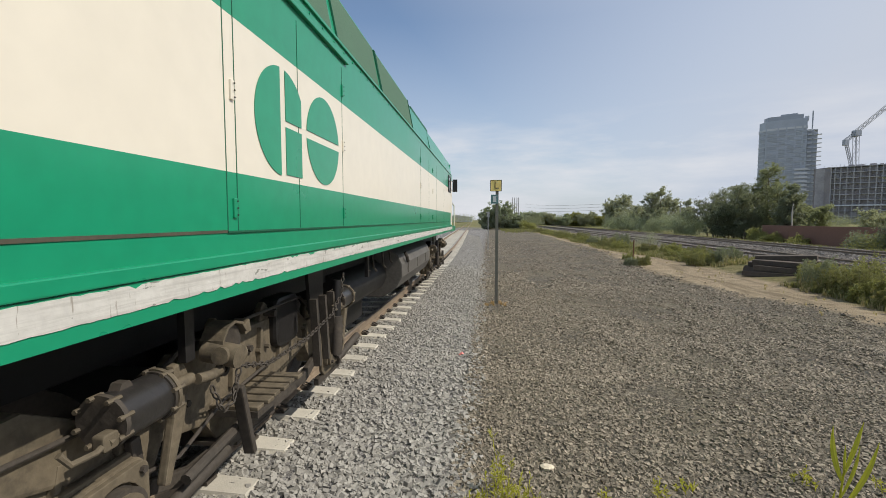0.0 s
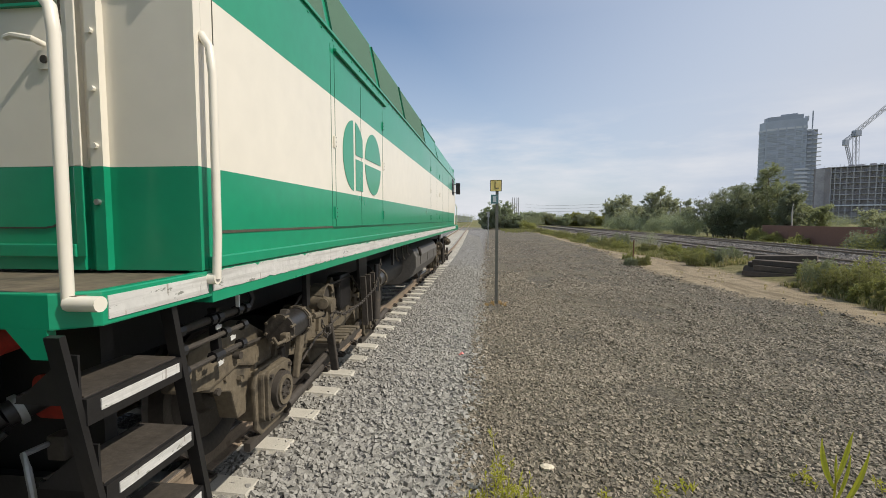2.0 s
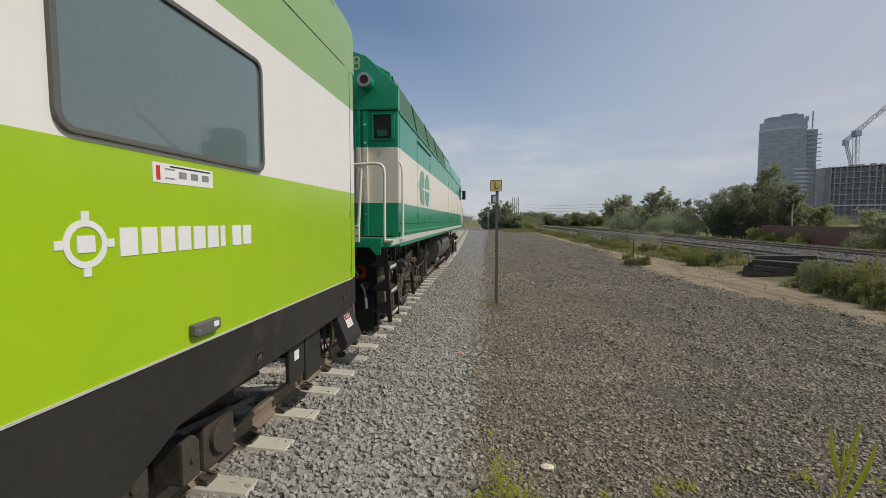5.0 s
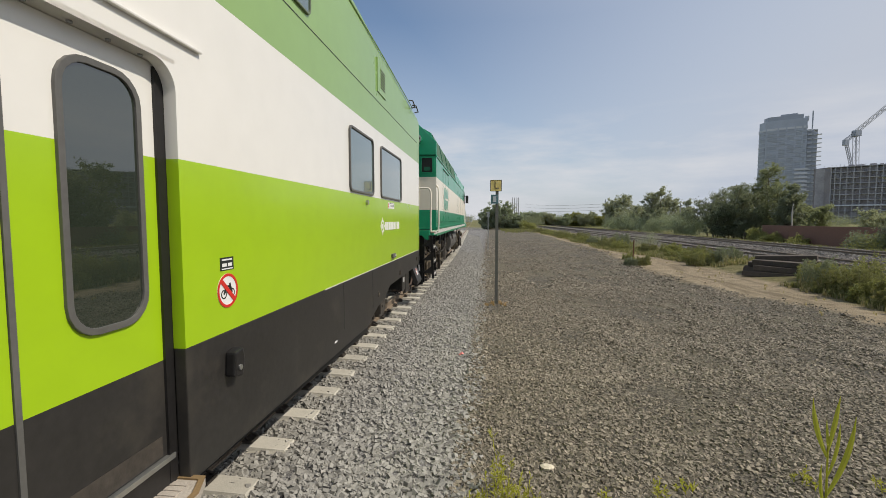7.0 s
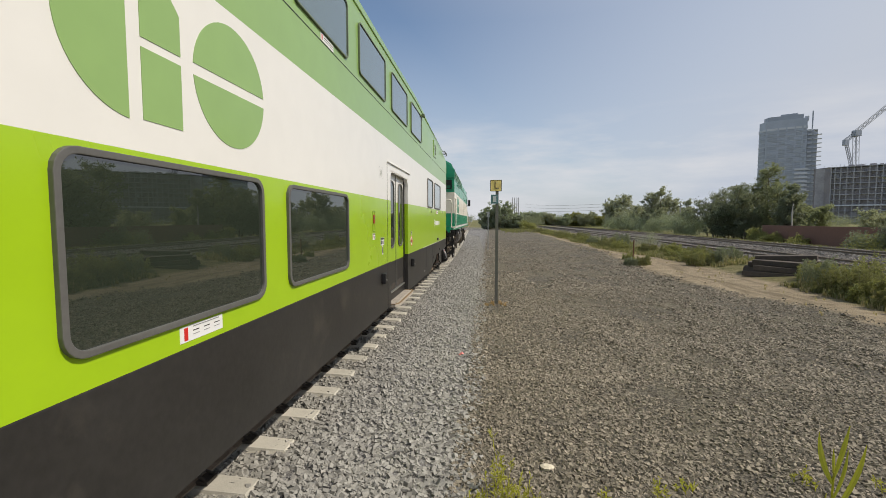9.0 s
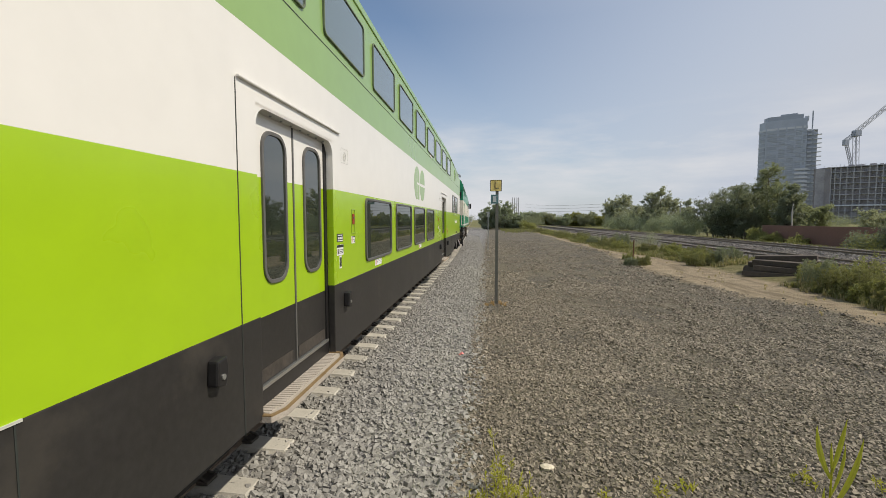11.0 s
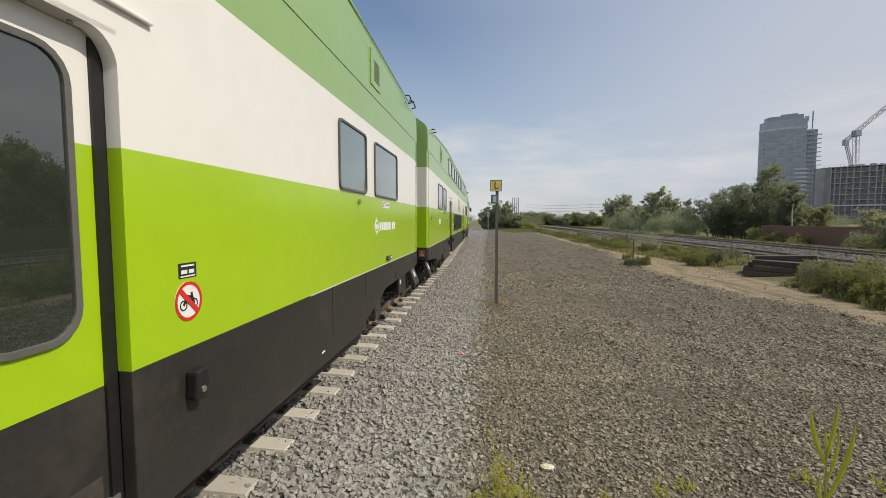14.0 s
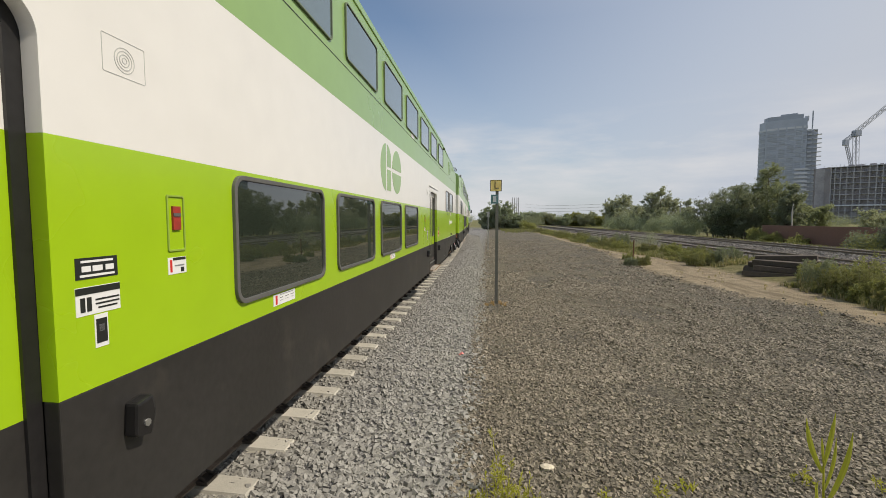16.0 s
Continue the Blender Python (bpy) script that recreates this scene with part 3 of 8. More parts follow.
# ties
tie_shape = Shape().loft([[(-1.25, -0.115, -0.18), (-1.25, -0.115, -0.03), (-1.22, -0.095, 0.0), (-1.22, 0.095, 0.0), (-1.25, 0.115, -0.03), (-1.25, 0.115, -0.18)],
                          [(-0.75, -0.115, -0.18), (-0.75, -0.115, -0.03), (-0.75, -0.1, 0.02), (-0.75, 0.1, 0.02), (-0.75, 0.115, -0.03), (-0.75, 0.115, -0.18)],
                          [(0, -0.115, -0.18), (0, -0.115, -0.04), (0, -0.1, -0.01), (0, 0.1, -0.01), (0, 0.115, -0.04), (0, 0.115, -0.18)],
                          [(0.75, -0.115, -0.18), (0.75, -0.115, -0.03), (0.75, -0.1, 0.02), (0.75, 0.1, 0.02), (0.75, 0.115, -0.03), (0.75, 0.115, -0.18)],
                          [(1.25, -0.115, -0.18), (1.25, -0.115, -0.03), (1.22, -0.095, 0.0), (1.22, 0.095, 0.0), (1.25, 0.115, -0.03), (1.25, 0.115, -0.18)]])
TIE_MESH = as_mesh("tie", tie_shape, TIE)
clip_shape = Shape()
for sx in (-1, 1):
    for dx in (-0.11, 0.11):
        clip_shape.box(sx * 0.7535 + dx - 0.045, sx * 0.7535 + dx + 0.045, -0.06, 0.06, 0.018, 0.045)
        clip_shape.tube([(sx * 0.7535 + dx * 1.3, -0.05, 0.05), (sx * 0.7535 + dx * 0.7, -0.04, 0.075), (sx * 0.7535 + dx * 0.7, 0.04, 0.075), (sx * 0.7535 + dx * 1.3, 0.05, 0.05)], 0.012, 6)
CLIP_MESH = as_mesh("rail_clips", clip_shape, DARK_DUSTY)
TIE_Y, TIE_STEP = 2.94, 0.6047


def lay_ties():
    for k in range(-8, 130):
        y = TIE_Y + TIE_STEP * k
        ob = new("tie", TIE_MESH)
        ob.parent = main_track
        off, slope = bend(y)
        ob.matrix_basis = pose(TRACK - off, y, 0, 0, 0, math.degrees(math.atan(slope)))
        if k < 40:
            clips = new("rail_clip", CLIP_MESH)
            clips.parent = ob


far_ties = Shape()
for xc in (13.6, 18.9):
    for k in range(0, 190):
        far_ties.box(xc - 1.3, xc + 1.3, -10 + 0.6 * k - 0.11, -10 + 0.6 * k + 0.11, -0.12, 0.03)
far_rest = part("tie", far_ties, WOOD, far_track, "old dark timber ties")
tagged(far_rest, kind="stuff")


# ---------------------------------------------------------------- train parts
def wheelset(parent, y, r, x=0.7535, name="wheelset"):
    """Two wheels on an axle, built round its own centre."""
    ax = part(name, Shape().tube([(-1.05, 0, 0), (1.05, 0, 0)], 0.085, 14), DARK_DUSTY, parent, smooth=True)
    ax.matrix_basis = pose(0, y, 0.18 + r)
    for s in (-1, 1):
        prof = [(0.10, 0.07), (0.10, 0.16), (0.045, 0.20), (0.035, r * 0.76), (0.07, r * 0.84), (0.075, r), (-0.03, r + 0.004), (-0.055, r + 0.028), (-0.068, r + 0.02), (-0.07, r * 0.84),
                (-0.02, r * 0.76), (-0.01, 0.2), (-0.07, 0.16), (-0.07, 0.07)]
        n = 40
        v = [(s * (x + a), b * math.cos(2 * math.pi * k / n), b * math.sin(2 * math.pi * k / n)) for k in range(n) for a, b in prof]
        m = len(prof)
        f = [(k * m + i, k * m + (i + 1) % m, ((k + 1) % n) * m + (i + 1) % m, ((k + 1) % n) * m + i) for k in range(n) for i in range(m)]
        part("wheel", Shape().add(v, f), TYRE, ax, "worn steel wheel", smooth=True)
    return ax


def emblem(parent, x, y0, z0, w, h, material, label):
    """The round two-part mark on a side: plain shapes in its colour."""
    g = part("mark", Shape().box(x - 0.02, x - 0.01, y0 + w * 0.1, y0 + w * 0.9, z0 + h * 0.3, z0 + h * 0.7), material, parent, label)
    gap, r, k = 0.028, h / 2, w / (2 * h) * 0.985
    ca, cb, cz = y0 + r * k, y0 + w - r * k, z0 + r

    def arc(c, a0, a1, n=24):
        return [(c + r * k * math.cos(radians(a0 + (a1 - a0) * i / n)), cz + r * math.sin(radians(a0 + (a1 - a0) * i / n))) for i in range(n + 1)]

    def piece(name, outline):
        part(name, Shape().prism(outline, x - 0.002, x + 0.0008), material, g)
    e = math.degrees(math.asin(gap / r))
    piece("mark_half", arc(ca - gap * 0.5, 90 + e, 270 - e))
    right = ca + r * k * 0.80
    curve = [p for p in arc(ca, e, 90 - e, 30) if p[0] <= right]
    piece("mark_quarter", [(ca + gap, cz + gap * 0.7), (right, cz + gap * 0.7)] + curve)
    piece("mark_block", [(ca + gap, z0 + 0.012), (right, z0 + 0.012), (right, cz - gap * 0.7), (ca + gap, cz - gap * 0.7)])
    piece("mark_half", arc(cb, e, 180 - e))
    piece("mark_half", arc(cb, 180 + e, 360 - e))
    return g


def train_window(parent, y0, y1, z0, z1, x, glass, r=0.07, edge=0.035, mat=None, name="window"):
    """A pane in a rounded rubber frame on a side that faces +x."""
    pane = part(name, Shape().prism(rrect(y0 + edge * 0.85, y1 - edge * 0.85, z0 + edge * 0.85, z1 - edge * 0.85, r * 0.8), x - 0.01, x + 0.006), glass, parent, "tinted window pane, reflected light in its colour")
    part("window_frame", Shape().ring(rrect(y0, y1, z0, z1, r), rrect(y0 + edge, y1 - edge, z0 + edge, z1 - edge, r * 0.75), x - 0.005, x + 0.010 + edge * 0.4), mat or RUBBER, pane, "rubber frame", bevel=0.004)
    return pane


LIME_TRIM = surface("dull_lime_frame", (0.28, 0.40, 0.05), 0.5, vary=0.1, bump=0)
END_NUMBER = surface("worn_pale_number", (0.46, 0.54, 0.26), 0.6, vary=0.2, scale=20, bump=0)
TRIM = surface("pale_trim", (0.52, 0.52, 0.46), 0.35, vary=0.1, scale=8, bump=0)
TREAD_EDGE = surface("brown_step_rim", (0.24, 0.16, 0.075), 0.6, vary=0.2, scale=8, fine=60, bump=0.2)
SPEAKER_LINE = surface("faint_grey_line", (0.52, 0.52, 0.49), 0.5, vary=0.1, bump=0)
FRAME_GREEN = surface("dark_olive_rubber", (0.13, 0.16, 0.10), 0.5, vary=0.15, scale=3, bump=0.05)
LIME_TOP, LIME_LOW, WHITE_TOP, SEAM, SKIRT_LOW = 2.245, 1.37, 3.09, 3.46, 0.72
CX = 1.55                         # half the coach's width
CL = 25.0                         # the coach body's length
DOORS = ((-8.28, -6.94), (-18.80, -17.50))
DOOR_TOP = 2.66
LEAF_LOW = 0.885


def build_coach():
    c = thing("bilevel_coach", "two-level passenger coach in white, lime and sage green", "train coach", "coaches of the train")
    solid_runs = [(-CL + 0.12, DOORS[1][0]), (DOORS[1][1], DOORS[0][0]), (DOORS[0][1], -0.12)]

    def band(name, z0, z1, mat, label, runs=None):
        for a, b in runs or [(-CL + 0.12, -0.12)]:
            part(name, Shape().box(CX - 0.06, CX, a, b, z0, z1), mat, c, label)
        part(name, Shape().box(-CX, -CX + 0.06, -CL + 0.12, -0.12, z0, z1), mat, c, label)

    def cap(name, z0, z1, mat, low=False):
        for y, d in ((0, 1), (-CL, -1)):
            a = y - 0.118 * d
            s = Shape().prism([(CX - 0.004, a), (CX - 0.004, y - 0.03 * d), (CX - 0.015, y - 0.008 * d), (CX - 0.04, y), (-CX + 0.04, y), (-CX + 0.015, y - 0.008 * d), (-CX + 0.004, y - 0.03 * d), (-CX + 0.004, a)], z0, z1, "z")
            part(name, s, mat, c)

    # skirt with the bogie openings
    outline = [(-CL + 0.12, LIME_LOW), (-CL + 0.12, 1.10), (-CL + 0.35, 1.07), (-23.3, 1.01), (-22.8, 0.87), (-21.80, 0.86), (-21.76, 0.98), (-21.36, 0.93), (-21.33, 0.84), (-20.9, 0.79), (-20.2, SKIRT_LOW), (DOORS[1][0], SKIRT_LOW), (DOORS[1][0], LIME_LOW)]
    def skirt(shape):
        part("skirt", shape, SKIRT, c, "dusty charcoal skirt", bevel=0.006)
    skirt(Shape().prism(outline, CX - 0.06, CX))
    skirt(Shape().prism([(DOORS[1][1], LIME_LOW), (DOORS[1][1], SKIRT_LOW), (DOORS[0][0], SKIRT_LOW), (DOORS[0][0], LIME_LOW)], CX - 0.06, CX))
    skirt(Shape().prism([(DOORS[0][1], LIME_LOW), (DOORS[0][1], SKIRT_LOW), (-3.9, SKIRT_LOW), (-3.4, 0.86), (-3.0, 0.90), (-2.7, 1.03), (-0.35, 1.07), (-0.12, 1.10), (-0.12, LIME_LOW)], CX - 0.06, CX))
    skirt(Shape().prism([(-CL + 0.12, LIME_LOW), (-CL + 0.12, 1.05), (-20.7, 1.05), (-20.6, SKIRT_LOW), (-4.0, SKIRT_LOW), (-3.9, 1.05), (-0.12, 1.05), (-0.12, LIME_LOW)], -CX, -CX + 0.06))
    band("lower_panel", LIME_LOW, LIME_TOP, LIME, "glossy lime band", solid_runs)
    band("middle_panel", LIME_TOP, DOOR_TOP, COACH_WHITE, "glossy white band", solid_runs)
    band("middle_panel", DOOR_TOP, WHITE_TOP, COACH_WHITE, "glossy white band")
    band("upper_panel", WHITE_TOP, SEAM, SAGE, "sage green band")
    for y, d in ((0, 1), (-CL, -1)):
        for sx in (-1, 1):
            s = Shape().prism([(sx * (CX - 0.004), y - 0.118 * d), (sx * (CX - 0.004), y - 0.03 * d), (sx * (CX - 0.015), y - 0.008 * d), (sx * (CX - 0.04), y), (sx * (CX - 0.26), y), (sx * (CX - 0.26), y - 0.118 * d)], 1.10, LIME_LOW, "z")
            part("end_skirt", s, SKIRT, c)
        # flat panel whose black stands for the shade between the corner skirts
        part("end_recess", Shape().box(-CX + 0.26, CX - 0.26, min(y - 0.118 * d, y - 0.10 * d), max(y - 0.118 * d, y - 0.10 * d), 1.06, LIME_LOW), SHADE_BLACK, c, "black panel standing in for the dark void under the end wall")
    cap("end_lower_panel", LIME_LOW, LIME_TOP, LIME)
    cap("end_middle_panel", LIME_TOP, WHITE_TOP, COACH_WHITE)
    cap("end_upper_panel", WHITE_TOP, SEAM, SAGE)
    # upper wall and roof, lower at the ends
    secs = []
    for y, k in ((-CL, 0), (-CL + 0.15, 0.05), (-CL + 2.5, 0.45), (-CL + 5, 0.9), (-CL + 6, 1), (-6, 1), (-5, 0.9), (-2.5, 0.45), (-0.15, 0.05), (0, 0)):
        zt, zc = 3.93 + 0.42 * k, 4.42 + 0.40 * k
        half = [(CX, SEAM), (CX - 0.005, zt - 0.10), (CX - 0.02, zt), (CX - 0.07, zt + 0.07), (CX - 0.2, zt + 0.17), (CX - 0.5, zt + 0.32), (CX - 0.95, zc - 0.04), (0, zc)]
        secs.append([(a, y, b) for a, b in half] + [(-a, y, b) for a, b in half[-2::-1]])
    part("roof", Shape().loft(secs), SAGE, c, "sage green roof and upper wall", smooth=True)
    # near-black core stands for the shaded interior that the doors and openings show
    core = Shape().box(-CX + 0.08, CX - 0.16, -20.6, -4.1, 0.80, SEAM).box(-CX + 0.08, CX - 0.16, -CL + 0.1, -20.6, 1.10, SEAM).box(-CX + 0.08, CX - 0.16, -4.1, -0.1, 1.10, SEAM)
    part("shade_core", core, GROOVE, c)
    # thin joints
    for y, z in ((-4.71, 0.90), (-3.64, 0.90), (-21.38, 0.93), (-20.22, 0.73)):
        part("skirt_joint", Shape().box(CX - 0.01, CX + 0.0025, y - 0.003, y + 0.003, z, LIME_LOW), GROOVE, c)
    for y, z in ((-20.18, 0.84), (-19.84, 0.84), (-4.95, 0.84)):
        part("skirt_tag", Shape().box(CX - 0.002, CX + 0.002, y - 0.035, y + 0.035, z - 0.008, z + 0.008), WHITE, c, "small white tag")
    # inset plates coloured black for the shaded underside of the skirt
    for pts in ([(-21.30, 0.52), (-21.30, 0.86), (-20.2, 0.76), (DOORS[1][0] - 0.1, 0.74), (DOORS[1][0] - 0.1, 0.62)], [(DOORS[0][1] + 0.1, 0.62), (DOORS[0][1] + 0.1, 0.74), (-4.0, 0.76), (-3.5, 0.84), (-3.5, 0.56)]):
        part("inner_skirt", Shape().prism(pts, CX - 0.15, CX - 0.11), SHADE_BLACK, c, "inner skirt plate, its shade painted black")
    for y in (-0.16, -CL + 0.16):
        part("panel_joint", Shape().box(CX - 0.01, CX + 0.0025, y - 0.0028, y + 0.0028, 1.08, SEAM), GROOVE, c)
    part("roof_joint", Shape().box(CX - 0.01, CX + 0.0025, -CL + 0.3, -0.3, SEAM - 0.0035, SEAM + 0.0035), GROOVE, c)
    for a, b in ((-5.2, -0.15), (-CL + 0.15, -20.2)):
        part("skirt_trim", Shape().box(CX - 0.01, CX + 0.006, a, b, LIME_LOW - 0.007, LIME_LOW + 0.002), TRIM, c, "thin bright trim")
    part("roof_gutter", Shape().tube([(CX + 0.004, -CL + 0.8, 4.0), (CX + 0.0, -CL + 3, 4.12), (CX - 0.0, -CL + 6, 4.235), (CX, -6, 4.235), (CX, -3, 4.12), (CX + 0.004, -0.8, 4.0)], 0.008, 6), SAGE, c)
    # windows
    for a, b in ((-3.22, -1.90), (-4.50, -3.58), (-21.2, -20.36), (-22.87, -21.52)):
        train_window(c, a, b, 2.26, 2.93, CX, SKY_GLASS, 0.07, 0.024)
    for k in range(4):
        train_window(c, -11.54 - 1.65 * k, -10.22 - 1.65 * k, 1.49, 2.22, CX, GLASS, 0.09, 0.027)
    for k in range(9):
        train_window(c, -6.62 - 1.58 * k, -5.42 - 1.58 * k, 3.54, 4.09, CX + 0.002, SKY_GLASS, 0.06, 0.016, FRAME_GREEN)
    for y in (-3.12, -CL + 3.0):
        vent = part("vent_cover", Shape().box(CX - 0.01, CX + 0.012, y - 0.22, y + 0.22, 3.58, 4.0), SAGE, c, bevel=0.006)
        for k in range(7):
            part("slat", Shape().box(CX + 0.012, CX + 0.018, y - 0.08, y + 0.15, 3.66 + 0.036 * k, 3.675 + 0.036 * k), FRAME_GREEN, vent)
    # doors
    for (a, b) in DOORS:
        build_coach_door(c, a, b)
    emblem(c, CX + 0.002, -13.14, 2.365, 1.32, 0.645, SAGE, "sage green mark")
    # small fittings
    for y, z in ((-3.89, 2.17), (-20.9, 2.19)):
        part("bolt_eye", Shape().tube([(CX, y, z), (CX + 0.03, y, z)], 0.026, 12), STEEL, c, smooth=True)
    for y in (-0.20, -CL + 0.19):
        for z in (1.48, 2.035):
            latch = part("latch", Shape().tube([(CX - 0.02, y, z), (CX + 0.006, y, z)], 0.020, 14), LIME, c, smooth=True)
            part("latch_tail", Shape().prism([(y - 0.020, z), (y - 0.002, z - 0.048), (y + 0.006, z - 0.046), (y + 0.010, z - 0.01)], CX, CX + 0.004), LIME, latch)
            part("latch_pin", Shape().tube([(CX + 0.006, y, z), (CX + 0.011, y, z)], 0.009, 10), GALV, latch)
    for y, z in ((-0.38, 1.21), (-2.0, 1.13), (-3.35, 1.02), (-CL + 0.62, 1.20), (-21.1, 1.03), (-20.32, 0.89)):
        sk2 = part("jacking_socket", Shape().ring(rrect(y - 0.042, y + 0.042, z - 0.035, z + 0.035, 0.008), rrect(y - 0.034, y + 0.034, z - 0.027, z + 0.027, 0.006), CX - 0.01, CX + 0.006), DARK_DUSTY, c)
        part("socket_hole", Shape().box(CX - 0.002, CX + 0.002, y - 0.032, y + 0.032, z - 0.025, z + 0.025), SHADE_BLACK, sk2)
        part("socket_plate", Shape().prism([(y - 0.02, z - 0.02), (y + 0.022, z - 0.012), (y + 0.022, z + 0.012), (y - 0.008, z + 0.004)], CX + 0.002, CX + 0.005), DUSTY, sk2)
    for y in (-6.60, -8.82, -17.21, -19.29):
        lamp = part("side_lamp", Shape().prism([(y - 0.05, 1.13), (y + 0.03, 1.11), (y + 0.055, 1.2), (y + 0.04, 1.27), (y - 0.04, 1.26)], CX, CX + 0.06), BLACK, c, "black door lamp housing", bevel=0.012)
        part("lens", Shape().tube([(CX + 0.06, y + 0.0, 1.17), (CX + 0.066, y + 0.0, 1.17)], 0.015, 10), STEEL, lamp)
    # no-bicycle and information stickers
    sticker(c, -6.60, 1.59, 0.092)
    plate(c, -6.60, 1.735, 0.12, 0.07, INK, ((0, 0.022, 0.09, 0.008, WHITE), (-0.025, -0.006, 0.04, 0.018, WHITE), (0.025, -0.006, 0.035, 0.018, WHITE), (0, -0.027, 0.10, 0.006, WHITE)))
    plate(c, -2.60, 2.172, 0.40, 0.085, WHITE, ((-0.17, 0, 0.022, 0.06, RED_INK), (-0.10, 0.02, 0.06, 0.005, GALV), (-0.10, -0.02, 0.06, 0.005, GALV), (-0.02, 0, 0.05, 0.03, GALV), (0.06, 0, 0.05, 0.03, GALV), (0.14, 0, 0.05, 0.03, GALV), (0.04, 0.032, 0.28, 0.006, INK)))
    hood = part("step_lamp", Shape().prism([(-2.62, 1.475), (-2.42, 1.475), (-2.42, 1.42), (-2.45, 1.412), (-2.59, 1.412), (-2.62, 1.425)], CX, CX + 0.035), RUBBER, c, "grey lamp hood", bevel=0.008)
    part("lens", Shape().prism(rrect(-2.48, -2.44, 1.435, 1.462, 0.005), CX + 0.035, CX + 0.037), WHITE, hood)
    part("hood_screw", Shape().tube([(CX + 0.035, -2.59, 1.445), (CX + 0.038, -2.59, 1.445)], 0.006, 8), GALV, hood)
    for y0, y1, z0, z1 in ((-1.46, -1.19, 0.74, 1.06), (-1.165, -0.86, 0.66, 1.07)):
        guard = part("bogie_guard", Shape().box(CX - 0.10, CX - 0.07, y0, y1, z0, z1), SKIRT, c, "charcoal guard plate", bevel=0.006)
        part("guard_bracket", Shape().box(CX - 0.4, CX - 0.10, y0 + 0.08, y1 - 0.08, z1 - 0.05, z1 - 0.02), BLACK, guard)
        if y0 == -1.46:
            part("guard_notice", Shape().box(CX - 0.07, CX - 0.068, -1.37, -1.29, 0.89, 0.965), WHITE, guard)
    plate(c, -CL + 3.05, 2.18, 0.34, 0.055, WHITE, ((-0.13, 0, 0.02, 0.04, RED_INK), (0.05, 0.0, 0.2, 0.01, INK)))
    plate(c, -10.70, 3.50, 0.30, 0.06, WHITE, ((-0.12, 0, 0.02, 0.04, RED_INK), (0.03, 0.008, 0.2, 0.004, INK), (0.03, -0.01, 0.2, 0.004, GALV)))
    for y0 in (-12.47, -15.90):
        plate(c, y0, 1.437, 0.32, 0.075, WHITE, ((-0.12, 0, 0.025, 0.06, RED_INK), (-0.05, 0.008, 0.045, 0.004, INK), (-0.05, -0.01, 0.045, 0.003, GALV), (0.03, 0.008, 0.045, 0.004, INK), (0.03, -0.01, 0.045, 0.003, GALV), (0.11, 0.008, 0.045, 0.004, INK), (0.11, -0.01, 0.045, 0.003, GALV), (0.03, 0.028, 0.2, 0.004, GALV)))
    for y0 in (-9.22, -16.93):
        box = part("emergency_box", Shape().ring(rrect(y0 - 0.055, y0 + 0.055, 1.83, 2.08, 0.01), rrect(y0 - 0.047, y0 + 0.047, 1.838, 2.072, 0.008), CX, CX + 0.006), LIME_TRIM, c)
        part("red_handle", Shape().box(CX, CX + 0.010, y0 - 0.024, y0 + 0.024, 1.925, 2.03), RED, box, "red emergency handle")
        part("handle_bar", Shape().box(CX + 0.010, CX + 0.014, y0 - 0.024, y0 + 0.02, 1.985, 2.0), RUBBER, box)
        plate(c, y0 + 0.0, 1.765, 0.115, 0.075, WHITE, ((-0.04, 0.0, 0.012, 0.055, RED_INK), (0.012, 0.030, 0.08, 0.012, INK), (0.012, 0.0, 0.06, 0.006, GALV), (0.03, -0.02, 0.02, 0.02, INK)))
    for y0, zl in ((-8.79, 1.785), (-17.335, 1.80)):
        if y0 < -10:
            plate(c, y0, zl, 0.17, 0.075, INK, ((0, 0.024, 0.13, 0.008, WHITE), (-0.045, -0.002, 0.035, 0.02, WHITE), (0.0, -0.002, 0.04, 0.02, WHITE), (0.05, -0.002, 0.035, 0.02, WHITE), (0, -0.026, 0.14, 0.008, WHITE)))
        plate(c, y0, 1.685, 0.18, 0.10, WHITE, ((0, 0.036, 0.18, 0.024, INK), (-0.065, -0.012, 0.018, 0.05, INK), (-0.04, -0.012, 0.018, 0.05, INK), (0.035, 0, 0.1, 0.006, INK), (0.035, -0.015, 0.1, 0.006, INK), (0.035, -0.03, 0.08, 0.006, INK)))
        plate(c, y0 + 0.005, 1.57, 0.055, 0.12, WHITE, ((0, 0.0, 0.044, 0.088, INK), (0, 0.01, 0.022, 0.026, GALV)))
    for y0 in (-8.83, -17.17):
        sp = part("speaker_panel", Shape().ring(rrect(y0 - 0.10, y0 + 0.10, 2.515, 2.655, 0.006), rrect(y0 - 0.098, y0 + 0.098, 2.517, 2.653, 0.005), CX - 0.001, CX + 0.0015), SPEAKER_LINE, c)
        for r in (0.012, 0.024, 0.036, 0.048):
            part("speaker_ring", Shape().ring(disc(y0 + 0.0, 2.58, r, 28), disc(y0 + 0.0, 2.58, r - 0.003, 28), CX - 0.001, CX + 0.0015), SPEAKER_LINE, sp)
    # plain blocks stand for the maker's lettering
    g = part("operator_mark", Shape().ring(disc(-3.12, 1.885, 0.085, 28), disc(-3.12, 1.885, 0.062, 28), CX, CX + 0.003), WHITE, c, "white round mark and bars")
